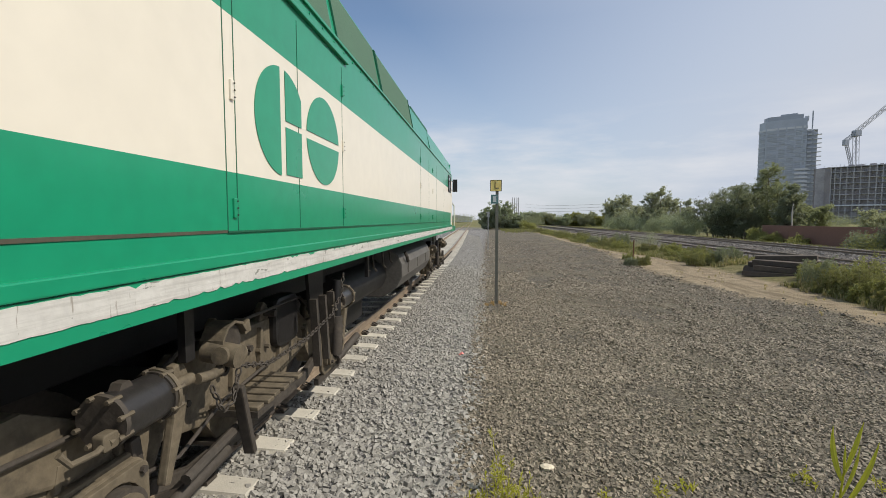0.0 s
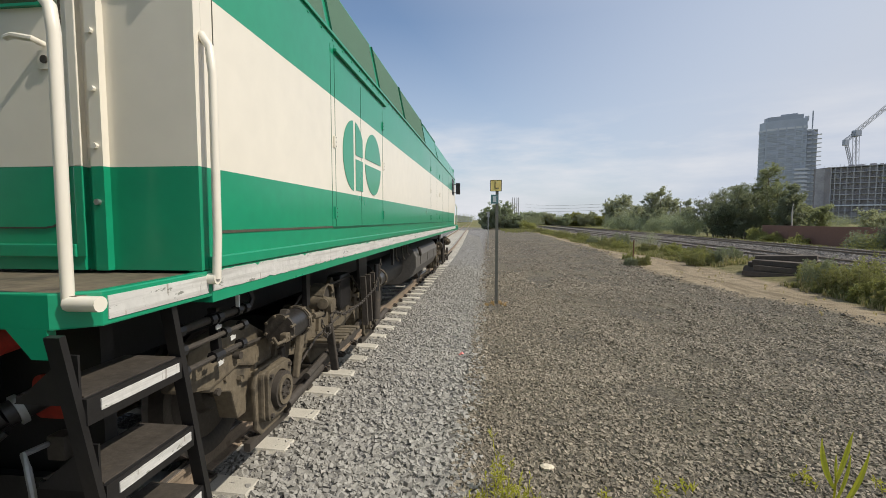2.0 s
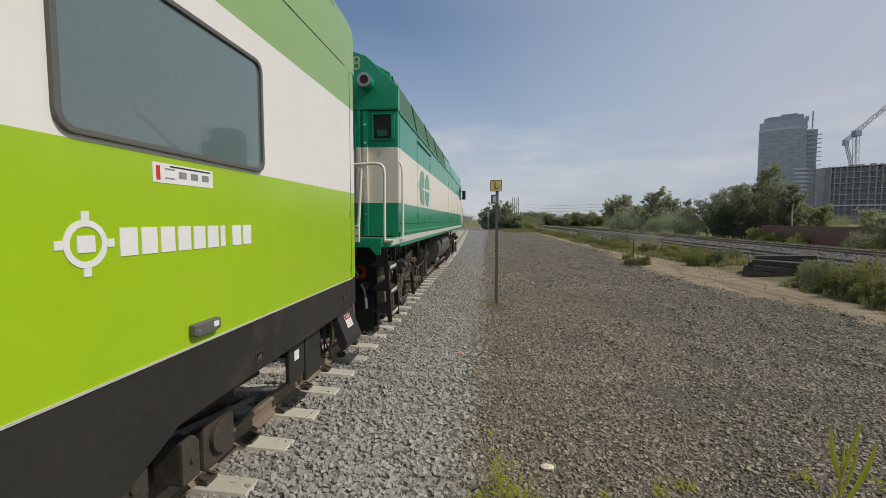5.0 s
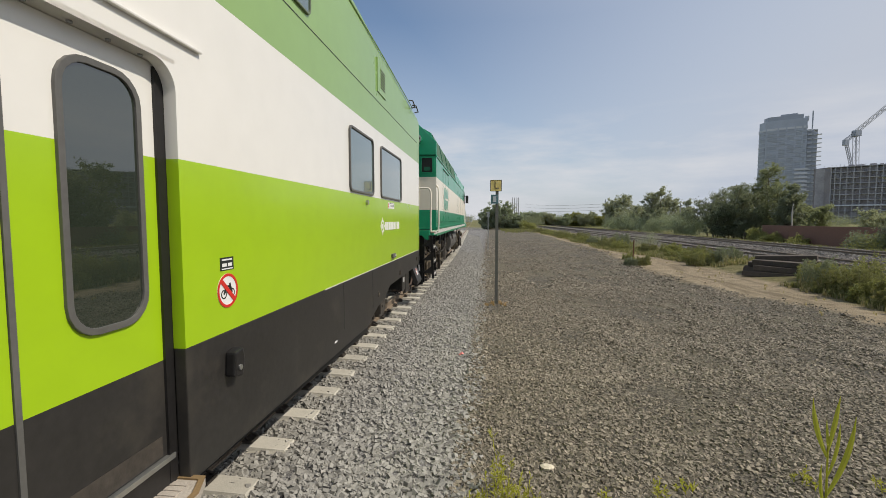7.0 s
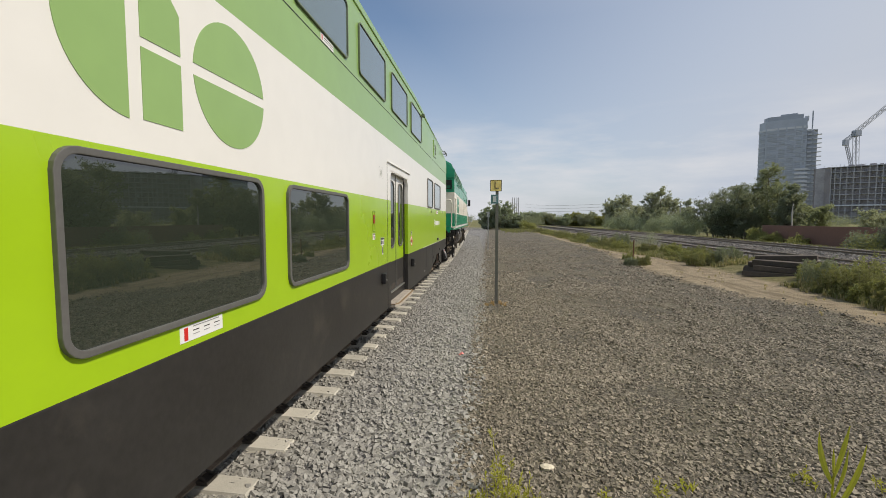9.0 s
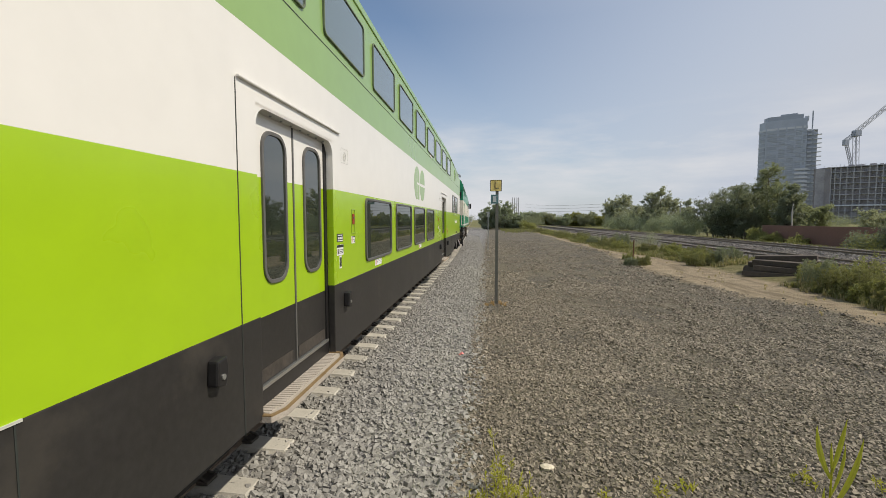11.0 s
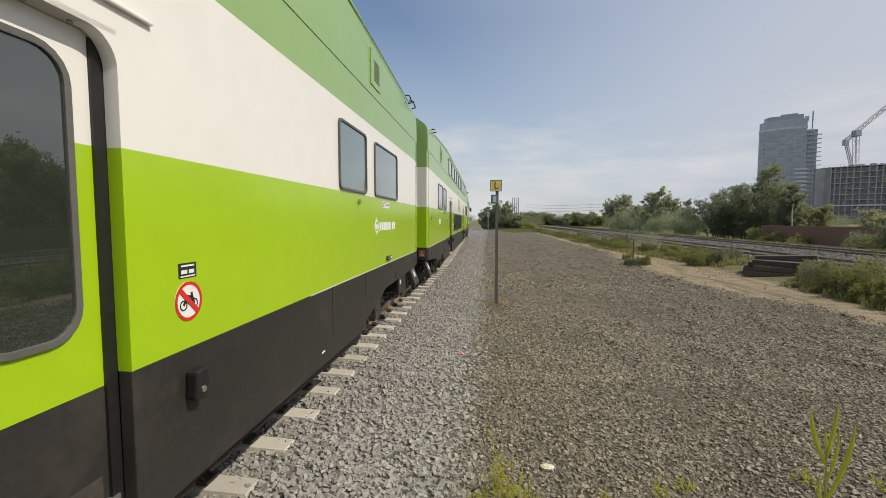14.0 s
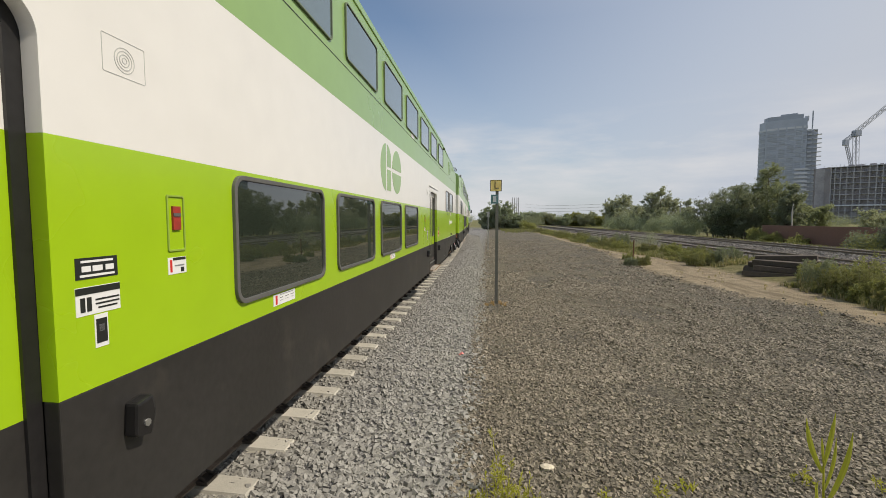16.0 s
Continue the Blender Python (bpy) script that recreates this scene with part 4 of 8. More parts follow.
    for dy, dz, w, h in ((0, 0.1, 0.03, 0.03), (0, -0.1, 0.03, 0.03), (0.1, 0, 0.03, 0.03), (-0.1, 0, 0.03, 0.03), (0, 0, 0.07, 0.06)):
        part("mark_bar", Shape().box(CX, CX + 0.003, -3.12 + dy - w / 2, -3.12 + dy + w / 2, 1.885 + dz - h / 2, 1.885 + dz + h / 2), WHITE, g)
    for k in range(9):
        part("mark_bar", Shape().box(CX, CX + 0.003, -2.98 + 0.105 * k, -2.98 + 0.105 * k + (0.085 if k != 6 else 0.04), 1.83, 1.94), WHITE, g)
    # grab bars over the ends
    for y, d in ((-0.55, 1), (-CL + 0.55, -1)):
        for dy in (0, -0.35 * d):
            part("roof_grab", Shape().tube([(CX, y + dy, 3.98), (CX + 0.07, y + dy, 3.99), (CX + 0.07, y + dy - 0.25 * d, 4.04), (CX, y + dy - 0.25 * d, 4.05)], 0.011, 8), DARK_DUSTY, c, smooth=True)
    # camera dome at the roof edge
    part("camera_dome", Shape().prism([(-5.33, 4.11), (-5.20, 4.11), (-5.22, 4.16), (-5.33, 4.175)], CX, CX + 0.06), FRAME_GREEN, c, bevel=0.015)
    # end hardware
    for y, d in ((0, 1), (-CL, -1)):
        build_coach_end(c, y, d)
    for yc in (-3.1, -22.0):
        build_coach_bogie(c, yc)
    return c


def sticker(c, y, z, r):
    s = part("bicycle_sticker", Shape().prism(disc(y, z, r, 32), CX, CX + 0.002), WHITE, c, "round sticker with a red ring and slash")
    part("red_ring", Shape().ring(disc(y, z, r, 32), disc(y, z, r * 0.84, 32), CX + 0.002, CX + 0.004), RED_INK, s)
    ink = Shape()
    for dy in (-0.4, 0.4):
        ink.ring(disc(y + dy * r, z - 0.18 * r, r * 0.27, 20), disc(y + dy * r, z - 0.18 * r, r * 0.20, 20), CX + 0.002, CX + 0.0035)
    for a, b in (((-0.4, -0.18), (-0.1, 0.25)), ((-0.1, 0.25), (0.25, 0.2)), ((0.25, 0.2), (0.4, -0.18)), ((-0.1, 0.25), (0.0, -0.15)), ((0.0, -0.15), (0.25, 0.2)), ((0.25, 0.2), (0.2, 0.42))):
        ink.bar((CX + 0.003, y + a[0] * r, z + a[1] * r), (CX + 0.003, y + b[0] * r, z + b[1] * r), 0.012, 0.002, (1, 0, 0))
    part("bicycle_picture", ink, INK, s)
    part("red_slash", Shape().bar((CX + 0.0045, y - 0.62 * r, z + 0.62 * r), (CX + 0.0045, y + 0.62 * r, z - 0.62 * r), 0.024, 0.002, (1, 0, 0)), RED_INK, s)


def plate(c, y, z, w, h, mat, bars, x=None):
    x = CX if x is None else x
    s = part("notice", Shape().box(x - 0.001, x + 0.002, y - w / 2, y + w / 2, z - h / 2, z + h / 2), mat, c)
    for dy, dz, bw, bh, bm_ in bars:
        part("notice_bar", Shape().box(x + 0.002, x + 0.0035, y + dy - bw / 2, y + dy + bw / 2, z + dz - bh / 2, z + dz + bh / 2), bm_, s)
    return s


def build_coach_door(c, a, b):
    xin, mid = CX - 0.075, (a + b) / 2
    for y, d in ((a, 1), (b, -1)):
        corner = [(y, DOOR_TOP), (y, DOOR_TOP - 0.12)] + [(y + d * 0.12 * (1 - math.cos(radians(9 * k))), DOOR_TOP - 0.12 + 0.12 * math.sin(radians(9 * k))) for k in range(1, 11)]
        part("door_corner", Shape().prism(corner, CX - 0.06, CX), COACH_WHITE, c)
        # the post's black includes the shade in the recess corner
        part("recess_post", Shape().box(CX - 0.14, CX - 0.062, min(y, y + d * 0.05), max(y, y + d * 0.05), 0.74, DOOR_TOP - 0.02), BLACK, c, "door recess post, corner shade painted black")
    for k in range(8):
        part("header_bolt", Shape().tube([(CX - 0.05, a + 0.12 + 0.155 * k, DOOR_TOP - 0.001), (CX - 0.05, a + 0.12 + 0.155 * k, DOOR_TOP - 0.008)], 0.010, 6), GALV, c)
    part("drip_rail", Shape().box(CX, CX + 0.022, a - 0.20, b + 0.17, DOOR_TOP + 0.105, DOOR_TOP + 0.120), COACH_WHITE, c, bevel=0.006)
    part("door_joint", Shape().box(CX - 0.01, CX + 0.0025, a - 0.214, a - 0.206, SKIRT_LOW, DOOR_TOP + 0.1), GROOVE, c)
    for y0, y1 in ((a + 0.02, mid - 0.012), (mid + 0.012, b - 0.02)):
        leaf = part("door_leaf", Shape().box(xin - 0.04, xin, y0, y1, LIME_TOP, DOOR_TOP - 0.004), COACH_WHITE, c, "sliding door leaf with a tall window")
        part("leaf_middle", Shape().box(xin - 0.04, xin, y0, y1, 1.33, LIME_TOP), LIME, leaf)
        part("leaf_foot", Shape().box(xin - 0.04, xin, y0, y1, LEAF_LOW, 1.33), SKIRT, leaf)
        w0, w1 = y0 + 0.185, y1 - 0.135
        pane = part("door_window", Shape().prism(rrect(w0, w1, 1.561, 2.539, 0.10), xin - 0.01, xin + 0.004), GLASS, leaf)
        part("window_frame", Shape().ring(rrect(w0 - 0.026, w1 + 0.026, 1.535, 2.565, 0.125), rrect(w0, w1, 1.561, 2.539, 0.10), xin - 0.01, xin + 0.014), RUBBER, leaf, bevel=0.003)
        part("kick_plate", Shape().box(xin, xin + 0.004, y0 + 0.02, y1 - 0.06, LEAF_LOW + 0.01, LEAF_LOW + 0.10), DARK_DUSTY, leaf)
    part("leaf_seal", Shape().box(xin - 0.045, xin + 0.006, mid - 0.010, mid + 0.010, LEAF_LOW, DOOR_TOP - 0.004), RUBBER, c)
    part("door_header", Shape().box(CX - 0.17, CX - 0.12, a, b, DOOR_TOP - 0.14, DOOR_TOP), COACH_WHITE, c)
    part("door_soffit", Shape().box(CX - 0.14, CX, a, b, DOOR_TOP, DOOR_TOP + 0.02), COACH_WHITE, c)
    part("door_sill", Shape().box(CX - 0.12, CX - 0.055, a + 0.02, b - 0.02, LEAF_LOW - 0.028, LEAF_LOW - 0.004), STEEL, c, "bright door sill")
    part("step_riser", Shape().box(CX - 0.12, CX - 0.065, a, b, 0.70, LEAF_LOW - 0.028), BLACK, c)
    out = [(CX - 0.10, a - 0.02), (CX + 0.06, a - 0.02), (CX + 0.11, a + 0.1), (CX + 0.11, b - 0.1), (CX + 0.06, b + 0.02), (CX - 0.10, b + 0.02)]
    inn = [(CX - 0.08, a + 0.01), (CX + 0.045, a + 0.01), (CX + 0.085, a + 0.11), (CX + 0.085, b - 0.11), (CX + 0.045, b - 0.01), (CX - 0.08, b - 0.01)]
    st = part("door_step", Shape().prism(out, 0.70, 0.74, "z"), TREAD, c, "tan step plate with a grooved tread", bevel=0.004)
    part("step_rim", Shape().ring(out, inn, 0.74, 0.749, "z"), TREAD_EDGE, st, "brown step rim")
    for k in range(34):
        y = a + 0.045 + (b - a - 0.09) * k / 33
        part("tread_bar", Shape().box(CX - 0.075, CX + (0.045 if 2 < k < 31 else 0.02), y - 0.014, y + 0.014, 0.74, 0.7445), TREAD, st)


def build_coach_end(c, y, d):
    """Shield plates, hoses, coupler and signs at one end; d points outward."""
    ya, yb = (y + 0.11, y + 0.49) if d < 0 else (y - 0.42, y + 0.05)
    sh = part("end_shield", Shape().prism([(CX - 0.14, 1.07), (CX - 0.09, 1.07), (CX + 0.03, 0.76), (CX + 0.015, 0.70), (CX - 0.03, 0.68), (CX - 0.07, 0.76)], ya, yb, "y"), SKIRT, c, "sloped charcoal shield plate", bevel=0.006)
    part("shield_bracket", Shape().box(CX - 0.5, CX - 0.12, ya + 0.05, yb - 0.05, 1.0, 1.06), BLACK, sh)
    m = Matrix.Translation((CX - 0.033, (ya + yb) / 2, 0.935)) @ Matrix.Rotation(radians(-21.2), 4, "Y") @ Matrix.Scale(0.66, 4)
    note = part("danger_sign", Shape().box(0, 0.003, -0.13, 0.13, -0.10, 0.10), WHITE, c, "white sign headed in red")
    note.matrix_basis = m
    part("red_head", Shape().prism(rrect(-0.115, 0.115, 0.025, 0.095, 0.005), 0.003, 0.005), INK, note)
    part("red_oval", Shape().prism(disc(0, 0.06, 0.03, 20, 3.2), 0.005, 0.006), RED_INK, note)
    letters("sign_word", "DANGER", 0.036, Matrix(((0, 0, 1, 0.0075), (1, 0, 0, 0.0), (0, 1, 0, 0.06), (0, 0, 0, 1))), WHITE, note)
    part("red_ring", Shape().ring(disc(-0.075, -0.045, 0.035, 20), disc(-0.075, -0.045, 0.027, 20), 0.003, 0.005), RED_INK, note)
    for k in range(4):
        part("notice_bar", Shape().box(0.003, 0.0045, -0.02, 0.10, -0.005 - 0.025 * k, 0.004 - 0.025 * k), GALV, note)
    # warning triangle on the end sill
    w = part("warning_plate", Shape().box(CX - 0.20, CX - 0.07, y, y + 0.012 * d, 1.17, 1.32), ORANGE, c, "orange warning plate")
    tri = [(CX - 0.135, 1.305), (CX - 0.182, 1.222), (CX - 0.088, 1.222)]
    inner = [(CX - 0.135, 1.285), (CX - 0.166, 1.231), (CX - 0.104, 1.231)]
    part("warning_triangle", Shape().ring(tri, inner, y + 0.012 * d, y + 0.015 * d, "y"), TREAD, w)
    part("warning_bolt", Shape().prism([(CX - 0.13, 1.275), (CX - 0.146, 1.252), (CX - 0.136, 1.252), (CX - 0.142, 1.235), (CX - 0.124, 1.257), (CX - 0.134, 1.257)], y + 0.012 * d, y + 0.015 * d, "y"), TREAD, w)
    part("warning_text", Shape().box(CX - 0.18, CX - 0.09, y + 0.012 * d, y + 0.014 * d, 1.195, 1.205), TREAD, w)
    # black plate and box added where the coach end is only in deep shade
    part("shade_plate", Shape().box(-1.3, 1.27, min(y - 0.45 * d, y - 0.40 * d), max(y - 0.45 * d, y - 0.40 * d), 0.60, 1.06), SHADE_BLACK, c, "added black plate for the shade behind the coupler")
    part("draft_box", Shape().box(-0.3, 0.3, min(y - 0.42 * d, y - 0.02 * d), max(y - 0.42 * d, y - 0.02 * d), 0.62, 1.06), SHADE_BLACK, c)
    # coupler and buffer beam
    part("buffer_beam", Shape().box(-1.2, 1.2, y - 0.35 * d, y - 0.05 * d, 0.95, 1.07), BLACK, c)
    cp = part("coupler", Shape().box(-0.11, 0.11, y - 0.5 * d, y + 0.28 * d, 0.74, 0.98), DARK_DUSTY, c, bevel=0.02)
    part("knuckle", Shape().prism(rrect(-0.17, 0.17, 0.70, 1.02, 0.06), y + 0.26 * d, y + 0.42 * d, "y"), DARK_DUSTY, cp, bevel=0.02)
    part("brake_hose", Shape().tube([(1.22, y - 0.02 * d, 1.18), (1.225, y + 0.05 * d, 1.13), (1.225, y + 0.07 * d, 1.00), (1.23, y + 0.09 * d, 0.80), (1.22, y + 0.13 * d, 0.64), (1.17, y + 0.19 * d, 0.52), (1.08, y + 0.26 * d, 0.46), (0.9, y + 0.38 * d, 0.44)], 0.021, 10), HOSE, c, smooth=True)
    fl = part("hose_flange", Shape().prism([(1.165, 1.25), (1.19, 1.285), (1.25, 1.285), (1.275, 1.25), (1.255, 1.18), (1.235, 1.13), (1.205, 1.13), (1.185, 1.18)], min(y, y + 0.05 * d), max(y, y + 0.05 * d), "y"), RED, c, "dull red hose fitting", bevel=0.012)
    for k in range(4):
        part("flange_bolt", Shape().tube([(1.20 + 0.04 * (k % 2), y + 0.05 * d, 1.21 + 0.04 * (k // 2)), (1.20 + 0.04 * (k % 2), y + 0.062 * d, 1.21 + 0.04 * (k // 2))], 0.008, 6), DARK_DUSTY, fl)
    rnd = random.Random(77)
    for k in range(9):
        x, w = 0.86 + 0.036 * k + rnd.uniform(-0.015, 0.015), rnd.uniform(-0.07, 0.07)
        part("jumper_cable", Shape().tube([(x, y - 0.02 * d, 1.14), (x + 0.01, y + 0.06 * d, 1.12), (x + 0.02, y + 0.10 * d, 1.0), (x + w, y + 0.14 * d, 0.78), (x - 0.02 - w, y + 0.22 * d, 0.56 - 0.02 * k), (x - 0.10, y + 0.33 * d, 0.48 - 0.015 * k), (x - 0.16, y + 0.40 * d, 0.50)], rnd.uniform(0.008, 0.015), 8), SHADE_BLACK, c, smooth=True)
    for x in (1.06, 0.92):
        sk = part("jumper_socket", Shape().tube([(x, y - 0.01 * d, 1.16), (x + 0.01, y + 0.09 * d, 1.13)], 0.042, 14), BLACK, c, smooth=True)
        part("socket_ring", Shape().tube([(x + 0.006, y + 0.05 * d, 1.142), (x + 0.007, y + 0.06 * d, 1.139)], 0.048, 14), GALV, sk, smooth=True)
    part("grab_rail", Shape().tube([(0.80, y, 1.40), (0.80, y + 0.05 * d, 1.415), (1.33, y + 0.05 * d, 1.415), (1.33, y, 1.40)], 0.013, 8), LIME, c, smooth=True)
    part("gangway", Shape().ring(rrect(-0.55, 0.55, 1.25, 3.5, 0.1), rrect(-0.42, 0.42, 1.35, 3.38, 0.08), y, y + 0.30 * d, "y"), BLACK, c)
    part("end_door", Shape().box(-0.45, 0.45, y, y + 0.01 * d, 1.3, 3.4), RUBBER, c)
    for z0, z1, m in ((1.52, LIME_TOP, LIME), (LIME_TOP, WHITE_TOP, COACH_WHITE)):
        part("end_rib", Shape().box(1.30, 1.325, y, y + 0.003 * d, z0, z1), m, c)
    part("end_rib", Shape().box(0.86, 1.325, y, y + 0.003 * d, 1.50, 1.52), LIME, c)


def build_coach_bogie(c, yc):
    b = part("bogie_frame", Shape().prism([(yc - 1.65, 0.58), (yc - 1.5, 0.72), (yc - 0.6, 0.62), (yc - 0.35, 0.45), (yc + 0.35, 0.45), (yc + 0.6, 0.62), (yc + 1.5, 0.72), (yc + 1.65, 0.58), (yc + 1.0, 0.50), (yc + 0.5, 0.34), (yc - 0.5, 0.34), (yc - 1.0, 0.50)], 0.98, 1.12), DARK_DUSTY, c, "dusty dark bogie", bevel=0.015)
    part("bogie_frame_far", Shape().box(-1.12, -0.98, yc - 1.6, yc + 1.6, 0.4, 0.7), DARK_DUSTY, b)
    part("bolster", Shape().box(-1.2, 1.2, yc - 0.3, yc + 0.3, 0.62, 0.9), BLACK, b)
    for s in (-1, 1):
        part("axle_box", Shape().prism(rrect(yc + 1.15 * s - 0.16, yc + 1.15 * s + 0.16, 0.42, 0.74, 0.05), 1.02, 1.24), DARK_DUSTY, b, bevel=0.02)
        part("axle_cover", Shape().tube([(1.24, yc + 1.15 * s, 0.6), (1.27, yc + 1.15 * s, 0.6)], 0.11, 18), DARK_DUSTY, b, smooth=True)
        part("axle_guard", Shape().prism([(yc + 1.15 * s - 0.3, 0.78), (yc + 1.15 * s + 0.3, 0.78), (yc + 1.15 * s + 0.22, 0.40), (yc + 1.15 * s + 0.16, 0.40), (yc + 1.15 * s + 0.17, 0.70), (yc + 1.15 * s - 0.17, 0.70), (yc + 1.15 * s - 0.16, 0.40), (yc + 1.15 * s - 0.22, 0.40)], 1.12, 1.16), DARK_DUSTY, b)
        part("coil_spring", Shape().tube([(1.08 + 0.07 * math.cos(k * 0.7), yc + 0.35 * s + 0.07 * math.sin(k * 0.7), 0.5 + 0.009 * k) for k in range(40)], 0.02, 6), DARK_DUSTY, b, smooth=True)
        part("brake_link", Shape().tube([(1.2, yc + 0.6 * s, 0.8), (1.22, yc + 1.55 * s, 0.66)], 0.03, 8), BLACK, b)
    for k, (dy, z, w, h) in enumerate(((0.35, 0.74, 0.20, 0.16), (-0.45, 0.70, 0.26, 0.20), (0.75, 0.66, 0.14, 0.24), (-0.85, 0.64, 0.16, 0.18), (0.05, 0.60, 0.30, 0.12))):
        box = part("brake_block", Shape().prism([(yc + dy - w / 2, z - h / 2), (yc + dy + w / 2, z - h / 2), (yc + dy + w / 2, z + h * 0.3), (yc + dy + w / 4, z + h / 2), (yc + dy - w / 2, z + h / 2)], 1.16, 1.34), SKIRT if k % 2 else DARK_DUSTY, b, bevel=0.012)
        part("block_bolt", Shape().tube([(1.34, yc + dy, z), (1.355, yc + dy, z)], 0.02, 8), DARK_DUSTY, box)
    part("air_pipe", Shape().tube([(1.25, yc - 1.7, 0.86), (1.26, yc - 0.6, 0.80), (1.22, yc + 0.4, 0.88), (1.25, yc + 1.6, 0.84)], 0.022, 8), DARK_DUSTY, b, smooth=True)


# ---------------------------------------------------------------- locomotive: rear wall at y = 0, front towards +y
LX, LL = 1.66, 15.0
L_SILL, L_GREEN, L_CREAM, L_EDGE, L_ROOF = 1.74, 2.21, 2.99, 3.49, 4.03


def build_loco():
    c = thing("diesel_locomotive", "green and cream diesel locomotive with chipped white sill stripe", "locomotive")

    def band(name, z0, z1, mat, label, y1=LL):
        for a, b in ((LX - 0.06, LX), (-LX, -LX + 0.06)):
            part(name, Shape().box(a, b, 0, y1, z0, z1), mat, c, label)

    band("lower_panel", L_SILL, L_GREEN, GREEN, "glossy green lower side")
    band("middle_panel", L_GREEN, L_CREAM, CREAM, "cream middle band")
    band("upper_panel", L_CREAM, L_EDGE, GREEN, "glossy green upper side")
    part("side_sill", Shape().box(LX - 0.1, LX + 0.012, -0.0, LL, 1.585, 1.635), GREEN, c, "green sill edge")
    rnd = random.Random(8)
    ys = [0.0 + LL * k / 480 for k in range(481)]
    low_edge = [(y, 1.638 + 0.004 * rnd.random() + (0.010 if rnd.random() < 0.10 else 0)) for y in ys]
    high_edge = [(y, 1.735 - 0.004 * rnd.random() - (0.014 if rnd.random() < 0.12 else 0)) for y in ys]
    part("sill_back", Shape().box(LX - 0.1, LX + 0.011, 0.0, LL, 1.635, 1.74), GREEN, c)
    stripe = Shape()
    for k in range(480):
        q = [low_edge[k], low_edge[k + 1], high_edge[k + 1], high_edge[k]]
        stripe.add([(LX + 0.015, a, b) for a, b in q] + [(LX + 0.008, a, b) for a, b in q], [(0, 1, 2, 3), (0, 4, 5, 1), (3, 2, 6, 7)])
    part("sill_stripe", stripe, CHIPPED, c, "chipped white sill stripe")
    # roof with the slanted screens
    half = [(LX, L_EDGE), (LX - 0.015, L_EDGE + 0.03), (LX - 0.12, L_ROOF), (LX - 0.5, L_ROOF + 0.22), (0, L_ROOF + 0.34)]
    half2 = [(LX, L_EDGE), (LX - 0.015, L_EDGE + 0.03), (LX - 0.10, L_ROOF - 0.10), (LX - 0.5, L_ROOF + 0.12), (0, L_ROOF + 0.25)]

    def roof_run(y0, y1, h):
        ring = h + [(-a, b) for a, b in h[-2::-1]]
        return Shape().loft([[(a, y0, b) for a, b in ring], [(a, y1, b) for a, b in ring]])
    part("roof", roof_run(0.0, 7.2, half), GREEN, c, "green roof with slanted sides")
    part("roof", roof_run(7.2, LL - 0.05, half2), GREEN, c, "green roof with slanted sides")
    for k, (a, b) in enumerate(((0.15, 1.6), (1.72, 3.2), (3.32, 4.8), (4.92, 7.1))):
        part("roof_screen", Shape().add([(LX - 0.018, a, L_EDGE + 0.05), (LX - 0.018, b, L_EDGE + 0.05), (LX - 0.105, b, L_ROOF - 0.03), (LX - 0.105, a, L_ROOF - 0.03),
                                         (LX - 0.05, a, L_EDGE + 0.05), (LX - 0.05, b, L_EDGE + 0.05), (LX - 0.14, b, L_ROOF - 0.03), (LX - 0.14, a, L_ROOF - 0.03)],
                                        [(0, 1, 2, 3), (7, 6, 5, 4), (0, 4, 5, 1), (1, 5, 6, 2), (2, 6, 7, 3), (3, 7, 4, 0)]), SCREEN, c, "dark green slanted screen")
    for k in range(7):
        part("roof_rib", Shape().bar((LX - 0.012, 0.1 + 1.6 * k if k < 4 else 4.86 + 2.2 * (k - 4), L_EDGE + 0.03), (LX - 0.108, 0.1 + 1.6 * k if k < 4 else 4.86 + 2.2 * (k - 4), L_ROOF - 0.02 - (0.1 if k > 5 else 0)), 0.025, 0.012, (0, 1, 0)), GREEN_DARK, c)
    part("roof_box", Shape().box(LX - 0.6, LX - 0.14, 7.6, 9.8, L_ROOF - 0.2, L_ROOF + 0.02), GREEN_DARK, c, bevel=0.02)
    part("roof_box", Shape().box(LX - 0.6, LX - 0.18, 11.0, 12.6, L_ROOF - 0.2, L_ROOF - 0.03), GREEN_DARK, c, bevel=0.02)
    part("gutter", Shape().box(LX - 0.01, LX + 0.018, 0.02, LL - 0.3, L_EDGE - 0.012, L_EDGE + 0.012), GREEN, c, bevel=0.004)
    for k in range(28):
        part("rivet", Shape().tube([(LX, 0.2 + 0.25 * k, L_EDGE - 0.04), (LX + 0.006, 0.2 + 0.25 * k, L_EDGE - 0.04)], 0.009, 6), GREEN, c)
    # side doors and joints
    part("panel_ledge", Shape().box(LX - 0.01, LX + 0.004, 0.10, 1.62, 1.905, 1.919), RUST_JOINT, c, "dusty groove under the rear panel")
    part("panel_ledge", Shape().box(LX - 0.01, LX + 0.010, 1.62, LL - 1.2, 1.905, 1.915), GREEN_JOINT, c)
    part("panel_step", Shape().box(LX - 0.02, LX + 0.022, 0.0, LL - 0.1, 1.745, 1.80), GREEN, c, bevel=0.006)
    for y, z0, z1 in ((0.085, 1.91, 3.4), (1.63, 1.91, 3.4), (1.72, 1.91, 3.42), (2.47, 1.91, 3.3), (3.37, 1.91, 3.3), (7.85, 1.91, 3.35), (9.0, 1.91, 3.3), (10.4, 1.91, 3.3), (12.2, 1.91, 3.35)):
        part("door_joint", Shape().box(LX - 0.01, LX + 0.002, y - 0.0032, y + 0.0032, z0, z1), GREEN_JOINT if y not in (0.085,) else RUST_JOINT, c)
